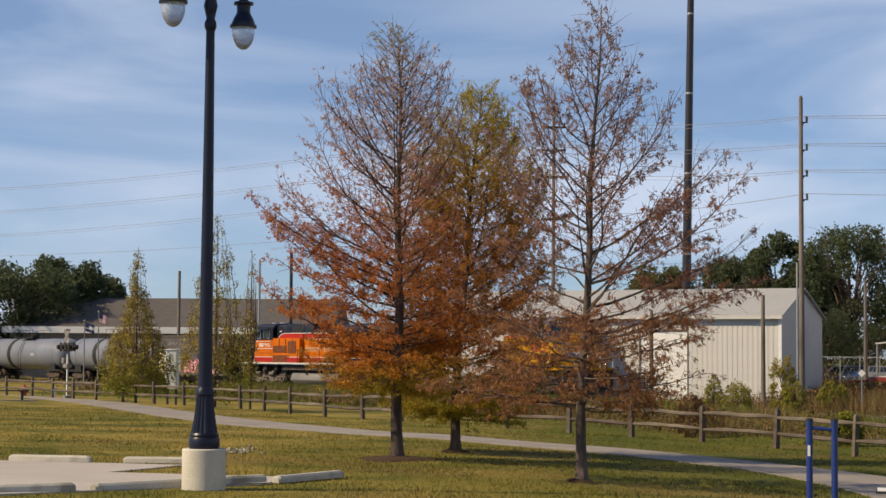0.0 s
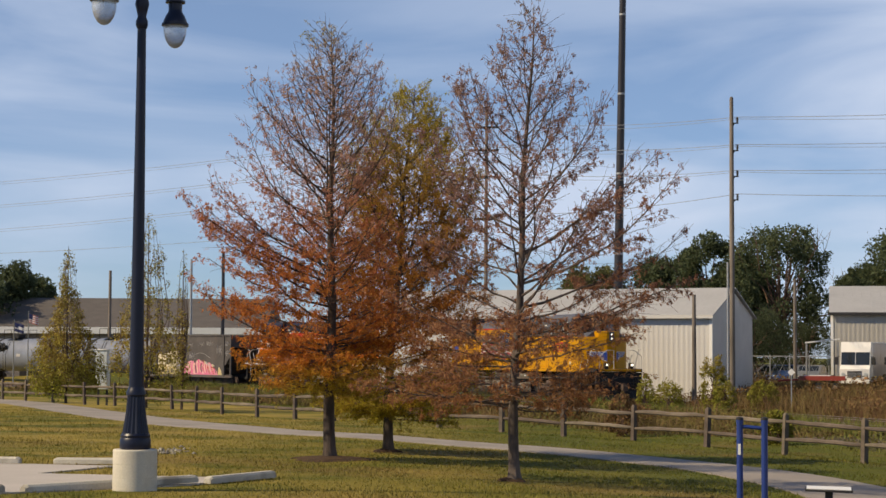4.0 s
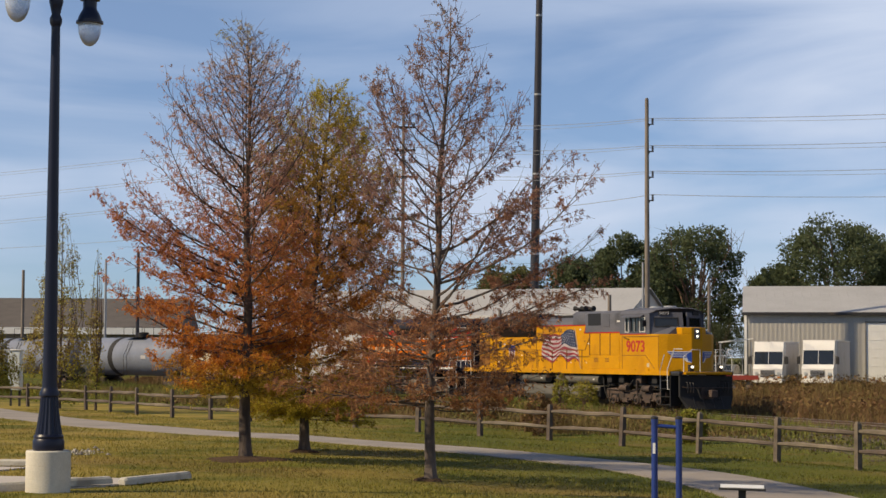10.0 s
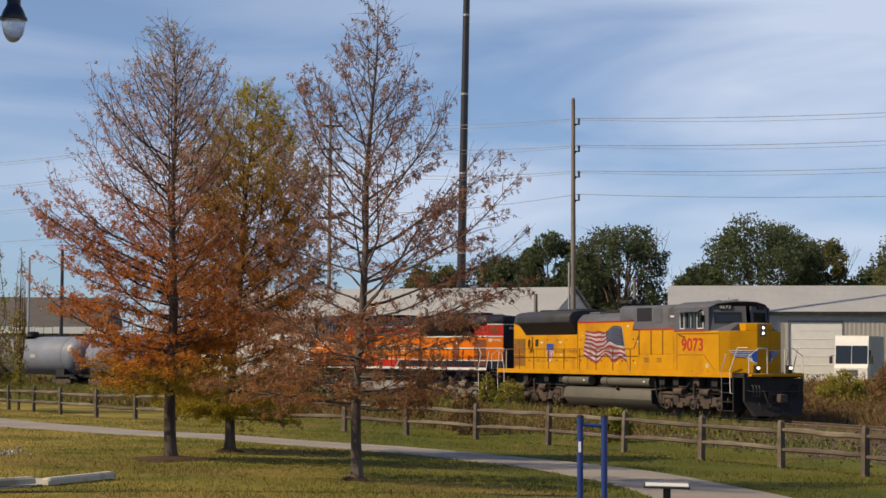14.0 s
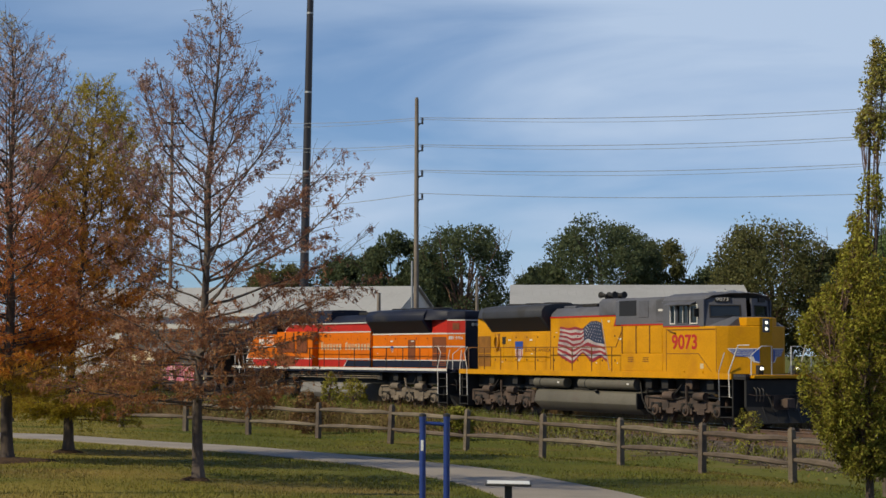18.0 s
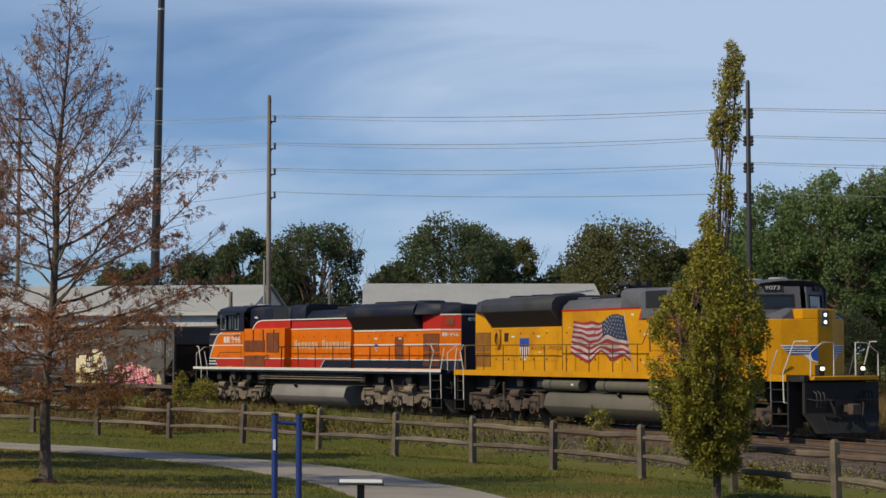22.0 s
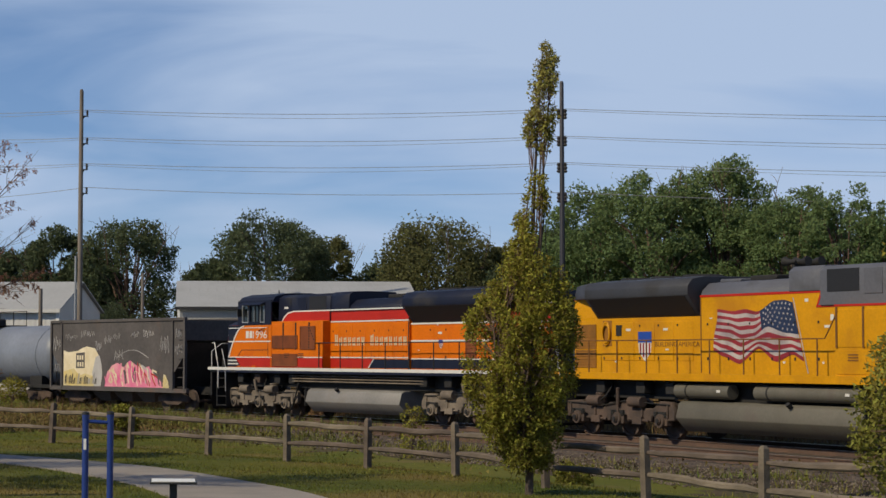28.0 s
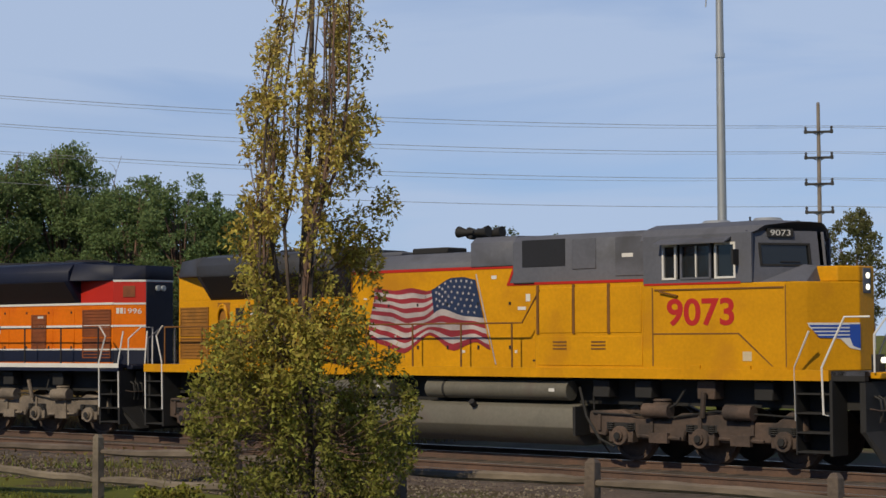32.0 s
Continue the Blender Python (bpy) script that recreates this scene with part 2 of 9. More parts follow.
GLOBE.node_tree.nodes["Principled BSDF"].inputs["Transmission Weight"].default_value = 0.72

def leaf_mat(name, stops, height, rough=0.75, island=0.35, trans=0.35, noise_scale=0.9, amp=0.25, gain=1.0):
    """Leaves whose colour changes from the foot to the top of the crown, with a random shift for each leaf."""
    m = bpy.data.materials.new(name)
    m.use_nodes = True
    nt = m.node_tree
    nd, ln = nt.nodes, nt.links
    b = nd["Principled BSDF"]
    b.inputs["Roughness"].default_value = rough
    b.inputs["Specular IOR Level"].default_value = 0.25
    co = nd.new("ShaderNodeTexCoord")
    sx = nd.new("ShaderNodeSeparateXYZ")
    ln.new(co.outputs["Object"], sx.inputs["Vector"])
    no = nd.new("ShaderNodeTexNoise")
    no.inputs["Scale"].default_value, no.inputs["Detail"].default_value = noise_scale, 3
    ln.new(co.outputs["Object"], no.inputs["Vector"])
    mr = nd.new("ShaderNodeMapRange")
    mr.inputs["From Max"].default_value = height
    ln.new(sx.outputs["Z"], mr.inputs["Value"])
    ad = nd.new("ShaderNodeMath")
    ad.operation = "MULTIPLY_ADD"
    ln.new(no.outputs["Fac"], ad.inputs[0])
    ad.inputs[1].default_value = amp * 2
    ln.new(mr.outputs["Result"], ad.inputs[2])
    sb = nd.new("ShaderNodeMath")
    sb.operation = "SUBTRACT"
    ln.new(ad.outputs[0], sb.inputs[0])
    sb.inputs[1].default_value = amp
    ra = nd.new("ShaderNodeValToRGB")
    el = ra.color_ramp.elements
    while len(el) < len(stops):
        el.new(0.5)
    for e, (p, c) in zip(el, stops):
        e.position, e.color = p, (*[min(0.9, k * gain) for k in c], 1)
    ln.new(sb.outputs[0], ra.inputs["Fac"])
    src = nd.new("ShaderNodeNewGeometry").outputs["Random Per Island"]
    hs = nd.new("ShaderNodeHueSaturation")
    for sock, lo, hi in (("Value", 1 - island, 1 + island), ("Hue", 0.5 - island * 0.05, 0.5 + island * 0.05)):
        k = nd.new("ShaderNodeMapRange")
        k.inputs["To Min"].default_value, k.inputs["To Max"].default_value = lo, hi
        ln.new(src, k.inputs["Value"])
        ln.new(k.outputs["Result"], hs.inputs[sock])
    ln.new(ra.outputs["Color"], hs.inputs["Color"])
    ln.new(hs.outputs["Color"], b.inputs["Base Color"])
    tr = nd.new("ShaderNodeBsdfTranslucent")
    ln.new(hs.outputs["Color"], tr.inputs["Color"])
    ms = nd.new("ShaderNodeMixShader")
    ms.inputs["Fac"].default_value = trans
    ln.new(b.outputs["BSDF"], ms.inputs[1])
    ln.new(tr.outputs["BSDF"], ms.inputs[2])
    ln.new(ms.outputs["Shader"], nd["Material Output"].inputs["Surface"])
    return m


RUST_LEAF = leaf_mat("rust_cypress_leaf", [(0.0, (0.20, 0.175, 0.022)), (0.15, (0.24, 0.165, 0.022)), (0.25, (0.31, 0.108, 0.018)), (0.5, (0.27, 0.098, 0.038)), (0.70, (0.27, 0.150, 0.112)), (0.92, (0.25, 0.170, 0.132)), (1.0, (0.19, 0.18, 0.10))], 8.3, gain=1.75, trans=0.45, amp=0.16)
OLIVE_LEAF = leaf_mat("olive_cypress_leaf", [(0.0, (0.19, 0.17, 0.020)), (0.16, (0.23, 0.170, 0.020)), (0.28, (0.24, 0.082, 0.020)), (0.55, (0.26, 0.118, 0.024)), (0.8, (0.26, 0.172, 0.030)), (1.0, (0.25, 0.215, 0.036))], 7.9, gain=1.6, trans=0.45, amp=0.16)
BROWN_LEAF = leaf_mat("brown_cypress_leaf", [(0.0, (0.20, 0.095, 0.034)), (0.4, (0.21, 0.098, 0.055)), (0.7, (0.205, 0.120, 0.098)), (0.95, (0.20, 0.138, 0.118)), (1.0, (0.17, 0.15, 0.09))], 8.0, gain=1.65, trans=0.5)
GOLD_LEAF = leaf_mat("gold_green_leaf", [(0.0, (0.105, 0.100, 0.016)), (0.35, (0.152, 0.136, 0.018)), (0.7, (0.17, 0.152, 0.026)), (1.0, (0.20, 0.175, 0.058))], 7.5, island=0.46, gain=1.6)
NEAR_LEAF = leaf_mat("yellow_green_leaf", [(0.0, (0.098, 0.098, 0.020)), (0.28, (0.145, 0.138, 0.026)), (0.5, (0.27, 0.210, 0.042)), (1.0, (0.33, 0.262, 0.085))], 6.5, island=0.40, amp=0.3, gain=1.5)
PALE_LEAF = leaf_mat("faded_green_leaf", [(0.0, (0.15, 0.150, 0.022)), (0.4, (0.21, 0.155, 0.036)), (1.0, (0.19, 0.175, 0.065))], 8.0, island=0.4, gain=1.55)
# distant haze is mixed into these greens; their dark foot is painted crown shade
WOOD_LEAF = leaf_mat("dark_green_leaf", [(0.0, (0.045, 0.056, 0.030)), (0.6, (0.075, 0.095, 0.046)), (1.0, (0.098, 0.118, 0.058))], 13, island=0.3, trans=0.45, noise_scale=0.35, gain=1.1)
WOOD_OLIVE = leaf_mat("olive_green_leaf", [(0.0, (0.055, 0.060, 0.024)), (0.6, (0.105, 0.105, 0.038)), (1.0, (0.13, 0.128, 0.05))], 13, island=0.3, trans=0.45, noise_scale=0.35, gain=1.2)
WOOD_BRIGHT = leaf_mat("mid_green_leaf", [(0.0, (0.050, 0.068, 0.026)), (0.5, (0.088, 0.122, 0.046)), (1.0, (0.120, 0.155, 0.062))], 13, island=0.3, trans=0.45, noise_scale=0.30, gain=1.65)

WEED_LEAF = leaf_mat("weed_leaf", [(0.0, (0.10, 0.085, 0.022)), (0.35, (0.15, 0.105, 0.030)), (0.65, (0.115, 0.112, 0.026)), (1.0, (0.22, 0.115, 0.045))], 3.0, island=0.45, trans=0.25, noise_scale=0.22, amp=0.55)

RUSSET_LEAF = leaf_mat("russet_weed_leaf", [(0.0, (0.13, 0.075, 0.030)), (0.4, (0.20, 0.110, 0.048)), (0.7, (0.13, 0.098, 0.032)), (1.0, (0.24, 0.13, 0.055))], 3.0, island=0.4, trans=0.25, noise_scale=0.2, amp=0.5)

# ---- mesh tools ----
class Build:
    """Vertices and faces of one mesh."""

    def __init__(self):
        self.v, self.f = [], []

    def add(self, verts, faces):
        n = len(self.v)
        self.v.extend(tuple(p) for p in verts)
        self.f.extend(tuple(i + n for i in f) for f in faces)
        return self

    def box(self, x0, x1, y0, y1, z0, z1, m=None):
        c = [Vector((x, y, z)) for z in (z0, z1) for y in (y0, y1) for x in (x0, x1)]
        if m is not None:
            c = [m @ p for p in c]
        return self.add(c, [(0, 2, 3, 1), (4, 5, 7, 6), (0, 1, 5, 4), (2, 6, 7, 3), (0, 4, 6, 2), (1, 3, 7, 5)])

    def prism(self, poly, a, b, axis="x"):
        """A closed outline swept from a to b along an axis; the outline's pairs are the other two axes in order."""
        def put(p, k):
            return {"x": (k, p[0], p[1]), "y": (p[0], k, p[1]), "z": (p[0], p[1], k)}[axis]
        n = len(poly)
        v = [put(p, a) for p in poly] + [put(p, b) for p in poly]
        f = [tuple(range(n - 1, -1, -1)), tuple(range(n, 2 * n))]
        f += [(i, (i + 1) % n, n + (i + 1) % n, n + i) for i in range(n)]
        return self.add(v, f)

    def loft(self, rings, cap=True):
        n = len(rings[0])
        v = [p for r in rings for p in r]
        f = [(k * n + i, k * n + (i + 1) % n, (k + 1) * n + (i + 1) % n, (k + 1) * n + i) for k in range(len(rings) - 1) for i in range(n)]
        if cap:
            f += [tuple(range(n - 1, -1, -1)), tuple(range((len(rings) - 1) * n, len(rings) * n))]
        return self.add(v, f)

    def tube(self, pts, r, n=6, r1=None, cap=True):
        """A round bar along points; the radius may taper from r to r1."""
        pts = [Vector(p) for p in pts]
        rings, last = [], None
        for k, p in enumerate(pts):
            d = (pts[min(k + 1, len(pts) - 1)] - pts[max(k - 1, 0)]).normalized()
            if last is None:
                a = d.orthogonal().normalized()
            else:
                a = (last - d * last.dot(d))
                a = a.normalized() if a.length > 1e-6 else d.orthogonal().normalized()
            last, c = a, d.cross(a)
            rr = r if r1 is None else r + (r1 - r) * k / max(1, len(pts) - 1)
            rings.append([p + (a * math.cos(t) + c * math.sin(t)) * rr for t in (math.tau * i / n for i in range(n))])
        return self.loft(rings, cap)

    def cyl(self, p, q, r, n=12, r1=None):
        return self.tube([p, q], r, n, r1)

    def lathe(self, prof, x=0, y=0, n=16, flute=0.0):
        """Profile of (radius, z) turned round a vertical axis."""
        rings = []
        for r, z in prof:
            rings.append([(x + r * (1 - (flute if i % 2 else 0)) * math.cos(math.tau * i / n), y + r * (1 - (flute if i % 2 else 0)) * math.sin(math.tau * i / n), z) for i in range(n)])
        return self.loft(rings)


def mesh_of(name, b, material, smooth=None, bevel=0.0):
    me = bpy.data.meshes.new(name)
    me.from_pydata(b.v, [], b.f)
    if bevel:
        bm = bmesh.new()
        bm.from_mesh(me)
        bmesh.ops.recalc_face_normals(bm, faces=bm.faces)
        edges = [e for e in bm.edges if len(e.link_faces) == 2 and e.calc_face_angle(0) > 0.5]
        bmesh.ops.bevel(bm, geom=edges, offset=bevel, segments=1, affect="EDGES", clamp_overlap=True)
        bm.to_mesh(me)
        bm.free()
    elif smooth is not None:
        bm = bmesh.new()
        bm.from_mesh(me)
        bmesh.ops.recalc_face_normals(bm, faces=bm.faces)
        bm.to_mesh(me)
        bm.free()
    if smooth is not None:
        me.shade_smooth()
        me.set_sharp_from_angle(angle=radians(smooth))
    me.materials.append(material)
    return me


def part(name, b, material, parent=None, label="", smooth=40, bevel=0.0, at=None):
    ob = new(name, mesh_of(name, b, material, smooth, bevel))
    if parent is not None:
        ob.parent = parent
    if at is not None:
        ob.matrix_basis = at
    return tagged(ob, label)


def again(ob, at, parent=None):
    """One more object on the same mesh."""
    o = new(ob.name.split(".")[0], ob.data)
    o.parent = parent if parent is not None else ob.parent
    o.matrix_basis = at
    return o


def thing(name, label, category, at=None, group="", kind=""):
    ob = new(name)
    ob.empty_display_size = 0.2
    if at is not None:
        ob.matrix_basis = at
    return tagged(ob, label, category, group, kind)


def leaves(name, pos, along, across, material, parent=None, label=""):
    """Many small pointed leaves, one triangle each: centres, half vectors along and across."""
    return blades(name, pos - along, pos + along, across, material, parent, label)


def blades(name, base, tip, wide, material, parent=None, label=""):
    """Grass blades: one triangle each."""
    n = len(base)
    v = np.stack([base - wide, base + wide, tip], 1).reshape(-1, 3)
    me = bpy.data.meshes.new(name)
    me.vertices.add(3 * n)
    me.vertices.foreach_set("co", v.astype(np.float32).ravel())
    me.loops.add(3 * n)
    me.loops.foreach_set("vertex_index", np.arange(3 * n, dtype=np.int32))
    me.polygons.add(n)
    me.polygons.foreach_set("loop_start", np.arange(0, 3 * n, 3, dtype=np.int32))
    me.polygons.foreach_set("loop_total", np.full(n, 3, np.int32))
    me.update(calc_edges=True)
    me.materials.append(material)
    ob = new(name, me)
    if parent is not None:
        ob.parent = parent
    return tagged(ob, label)


def rand_dirs(rng, n):
    d = rng.normal(size=(n, 3))
    return d / np.linalg.norm(d, axis=1, keepdims=True)


def polar(az, r):
    return r * math.sin(radians(az)), r * math.cos(radians(az))


def high(el, r):
    """World height of what stands el degrees over the camera's level at range r."""
    return CAMERA_HEIGHT + r * math.tan(radians(el))

# ---- plan: track, fence line, ground ----
RAIL_Z = 0.35


def track_table():
    g = np.arange(-330.0, 140.0, 0.5)
    gc = np.clip(g, -125, 60)
    h = -1.44516 - 4.58572e-3 * gc + 1.1656e-5 * gc ** 2
    h = h + np.where(g < -125, -(g + 125) * 0.0015, 0) - np.where(g > 60, (g - 60) * 0.003, 0) - 0.001636 * np.clip(-45 - g, 0, 30) + 0.000248 * np.clip(-75 - g, 0, 25) - 0.004758 * np.clip(-100 - g, 0, 30)
    x = np.concatenate([[0], np.cumsum((np.cos(h[1:]) + np.cos(h[:-1])) * 0.25)])
    y = np.concatenate([[0], np.cumsum((np.sin(h[1:]) + np.sin(h[:-1])) * 0.25)])
    k = int(np.argmin(abs(g)))
    return g, x - x[k] + 27.8267, y - y[k] + 38.9308, h


TG, TX, TY, TH = track_table()


def track(s, side=0.0):
    """Place and heading on the track at s metres along it; side: metres towards the park."""
    h = np.interp(s, TG, TH)
    return np.interp(s, TG, TX) + np.sin(h) * side, np.interp(s, TG, TY) - np.cos(h) * side, h


FENCE_LINE = [(-42.78, 119.04), (-31.62, 107.88), (-22.32, 97.18), (-16.18, 87.42), (-12.28, 82.3), (-8.36, 75.67), (-4.21, 65.43), (-0.55, 59.98), (2.5, 57.11), (5.7, 53.33),
              (8.55, 48.37), (10.7, 42.2), (12.34, 36.82), (13.69, 31.87), (14.12, 25.59), (14.3, 20.0), (14.5, 15.0), (14.5, 9.0), (14.2, 2.0), (13.5, -8.0)]
FX = np.array([p[0] for p in FENCE_LINE[::-1]], float)
FY = np.array([p[1] for p in FENCE_LINE[::-1]], float)


def fence_x(y):
    return np.interp(y, FY, FX)


def mown(y):
    """How far the mown grass goes on beyond the fence."""
    return np.interp(y, [20, 34, 46, 60, 90, 130], [1.2, 1.8, 6, 12, 16, 16])


def ground_z(x, y):
    """Height of the ground: the park's lawn falls gently from the camera to the fence, the railway lies level behind it."""
    x, y = np.asarray(x, float), np.asarray(y, float)
    d = 1.7 + 0.0095 * np.maximum(y, -20) + np.where(x > 0, 0.038, 0.01) * np.maximum(x, -40)
    k = 0.05
    d = -k * np.logaddexp(-np.clip(d, -4, 9) / k, -2.40 / k)
    lawn = CAMERA_HEIGHT - np.maximum(d, 1.3)
    past = np.clip((x - fence_x(y)) / 4.0, 0, 1)
    bank = np.clip((x - np.interp(y, TY[::-1], TX[::-1]) - 8) / 14, 0, 1)
    return lawn * (1 - past) + 0.12 * past + 0.8 * bank ** 2 * (3 - 2 * bank) + 0.015 * np.sin(x * 0.9 + y * 0.3) * np.sin(y * 0.7 - x * 0.2)


def build_ground():
    xs = np.unique(np.concatenate([np.arange(-40, 45, 0.75), np.arange(-130, -40, 5), np.arange(45, 130, 4), [-2500, -900, -400, -220, 220, 400, 900, 2500]]))
    ys = np.unique(np.concatenate([np.arange(2, 70, 0.75), np.arange(70, 150, 2.0), np.arange(-60, 2, 4), [-2500, -900, -300, -120, 180, 230, 320, 500, 900, 2500]]))
    X, Y = np.meshgrid(xs, ys)
    Z = ground_z(X, Y)
    nx, ny = len(xs), len(ys)
    me = bpy.data.meshes.new("ground")
    f = [(j * nx + i, j * nx + i + 1, (j + 1) * nx + i + 1, (j + 1) * nx + i) for j in range(ny - 1) for i in range(nx - 1)]
    me.from_pydata(np.stack([X, Y, Z], -1).reshape(-1, 3).tolist(), [], f)
    me.shade_smooth()
    me.materials.append(LAWN)
    me.materials.append(ROUGH)
    me.materials.append(GRAVEL)
    mid = np.array([((xs[i] + xs[i + 1]) / 2, (ys[j] + ys[j + 1]) / 2) for j in range(ny - 1) for i in range(nx - 1)])
    # bare gravel along the near stretch of the railway
    k = (TG > -42) & (TG < 60)
    edge = np.min(np.hypot(mid[:, 0, None] - TX[k][None, ::3], mid[:, 1, None] - TY[k][None, ::3]), 1) + 1.2 * np.sin(mid[:, 0] * 1.3) * np.sin(mid[:, 1] * 0.9)
    rough = mid[:, 0] > fence_x(mid[:, 1]) + mown(mid[:, 1])
    me.polygons.foreach_set("material_index", rough.astype(np.int32) + ((edge < 9.5) & rough))
    tagged(new("ground", me), "mown autumn lawn, green with straw-coloured patches", "ground", kind="structure")


def ribbon(name, pts, w, material, label, category, lift=0.02, step=0.5, thick=0.06):
    """A strip of paving that follows the ground along a line of points."""
    pts = [Vector((*p, 0)) for p in pts]
    line = []
    for a, b in zip(pts[:-1], pts[1:]):
        n = max(1, int((b - a).length / step))
        line += [a.lerp(b, i / n) for i in range(n)]
    line.append(pts[-1])
    for _ in range(30):
        line = [line[0]] + [(line[i - 1] + line[i] * 2 + line[i + 1]) / 4 for i in range(1, len(line) - 1)] + [line[-1]]
    rings = []
    for i, p in enumerate(line):
        d = (line[min(i + 1, len(line) - 1)] - line[max(i - 1, 0)]).normalized()
        s = Vector((d.y, -d.x, 0))
        a, b = p + s * w / 2, p - s * w / 2
        zl, zr = float(ground_z(a.x, a.y)) + lift, float(ground_z(b.x, b.y)) + lift
        zm = max(float(ground_z(p.x, p.y)) + lift, (zl + zr) / 2)
        rings.append([(a.x, a.y, zl), (p.x, p.y, zm), (b.x, b.y, zr), (b.x, b.y, zr - thick), (a.x, a.y, zl - thick)])
    ob = part(name, Build().loft(rings), material, smooth=50)
    return tagged(ob, label, category, kind="structure")


build_ground()
PATH_LINE = [(-60, 138), (-42, 123), (-25, 104), (-15, 81), (-10, 66.5), (-6.9, 58), (-4.7, 53.6), (-2.85, 50.3), (0.3, 46.6), (3.1, 44.2), (5.5, 41), (6.9, 38), (7.8, 34.8), (8.15, 31.5), (8.1, 28), (7.6, 22), (7.1, 16), (6.5, 8), (6.2, -20)]
ribbon("path", PATH_LINE, 2.4, PATH, "pale grey concrete walking path winding through the lawn", "path")

# ---- railway ----
def railway(side, s0, s1, ties_from, ties_to, label):
    tr = thing("track", label, "railway track", kind="structure")
    ss = np.arange(s0, s1 + 0.1, 1.5)
    bed = []
    for s in ss:
        ring = []
        for o, z in ((2.9, -0.10), (1.75, RAIL_Z - 0.19), (1.3, RAIL_Z - 0.165), (-1.3, RAIL_Z - 0.165), (-1.75, RAIL_Z - 0.19), (-2.9, -0.10)):
            x, y, _ = track(s, side + o)
            ring.append((float(x), float(y), z))
        bed.append(ring)
    part("ballast_bed", Build().loft(bed), BALLAST, tr, "grey-brown ballast bed", smooth=30)
    web = [(-0.07, -0.175), (0.07, -0.175), (0.07, -0.155), (0.012, -0.14), (0.012, -0.045), (0.036, -0.035), (0.036, -0.004), (-0.036, -0.004), (-0.036, -0.035), (-0.012, -0.045), (-0.012, -0.14), (-0.07, -0.155)]
    for g in (-0.755, 0.755):
        rings, tops = [], []
        for s in np.arange(s0, s1 + 0.1, 0.75):
            ring, top = [], []
            for o, z in web:
                x, y, _ = track(s, side + g + o)
                ring.append((float(x), float(y), RAIL_Z + z))
            for o, z in ((-0.03, -0.006), (0.03, -0.006), (0.03, 0.0), (-0.03, 0.0)):
                x, y, _ = track(s, side + g + o)
                top.append((float(x), float(y), RAIL_Z + z))
            rings.append(ring), tops.append(top)
        r = part("rail", Build().loft(rings), RUST, tr, "rust-brown rail", smooth=25)
        part("railhead", Build().loft(tops), RAIL_TOP, r, "worn bright running surface", smooth=25)
    me = mesh_of("tie", Build().box(-0.115, 0.115, -1.3, 1.3, -0.30, -0.158), TIE, 20, 0.012)
    rng = random.Random(5)
    s = ties_from
    while s < ties_to:
        x, y, h = track(s, side)
        o = new("tie", me)
        o.parent, o.matrix_basis = tr, pose(float(x), float(y), RAIL_Z + rng.uniform(-0.006, 0.008), 0, 0, math.degrees(h) + rng.uniform(-1.5, 1.5))
        s += 0.52


railway(0.0, -250, 60, -62, 30, "railway track with rusty rails on wooden ties in ballast")
railway(4.05, -250, 60, -62, 30, "second railway track with dull rusty rails in ballast")

# ---- train ----
def train_pose(s, half):
    xa, ya, _ = track(s - half)
    xb, yb, _ = track(s + half)
    return Matrix.Translation(((xa + xb) / 2, (ya + yb) / 2, RAIL_Z)) @ Matrix.Rotation(math.atan2(yb - ya, xb - xa), 4, "Z")


# seconds and metres along the track of a mark near the joint of the two engines
RUN = [(0, -87.85), (2, -82.8), (4, -77.75), (6.5, -71.35), (8, -67.4), (10, -62.05), (12, -56.65), (14, -51.14), (16.5, -44.44),
       (18, -40.34), (20, -34.71), (22, -29.1), (24, -23.41), (26.5, -16.14), (28, -11.77), (30, -5.94), (32, 0.0)]
TRAIN, SPIN = [], []
NOSE_BACK = 0.42


def ride(ob, u, half, flip=False):
    TRAIN.append((ob, u, half, flip))


def run_at(t):
    return float(np.interp(t, [r[0] for r in RUN], [r[1] for r in RUN]))


WIND = [(0, 0.6), (2, 1.1), (4, 0.5), (6, 1.0), (8, 0.4), (10, 1.1), (12, 0.6), (14, 1.2), (16, 0.7), (17.5, 0.5), (18, 0.15), (19, -0.45), (19.5, 0.4), (20, 1.2), (21.5, 1.5), (22, 1.0), (23, 1.6),
        (24, 0.6), (24.5, 1.3), (26.5, 1.4), (27, 2.3), (27.5, 1.4), (28, 1.0), (28.5, 1.1), (29, -0.3), (29.5, 0.7), (30, 0.2), (30.5, -0.4), (31, 1.4), (32, 0.4)]


def motions():
    turn = Matrix.Rotation(math.pi, 4, "Z")
    for ob, u, half, flip in TRAIN:
        walk(ob, [(t, train_pose(s + u, half) @ (turn if flip else Matrix())) for t, s in RUN])
    # the slender tree by the fence leans in the wind
    at = gold_tree.matrix_basis.translation.copy()
    axis = Vector((at.x, at.y, 0)).normalized()
    walk(gold_tree, [(t, Matrix.Translation(at) @ Matrix.Rotation(radians(a), 4, axis)) for t, a in WIND])
    # wheels roll on the rails
    steps = [i * 0.25 for i in range(129)]
    for ob, x, radius, flip in SPIN:
        walk(ob, [(t, Matrix.Translation((x, 0, radius)) @ Matrix.Rotation((run_at(t) - run_at(0)) / radius * (-1 if flip else 1), 4, "Y")) for t in steps])


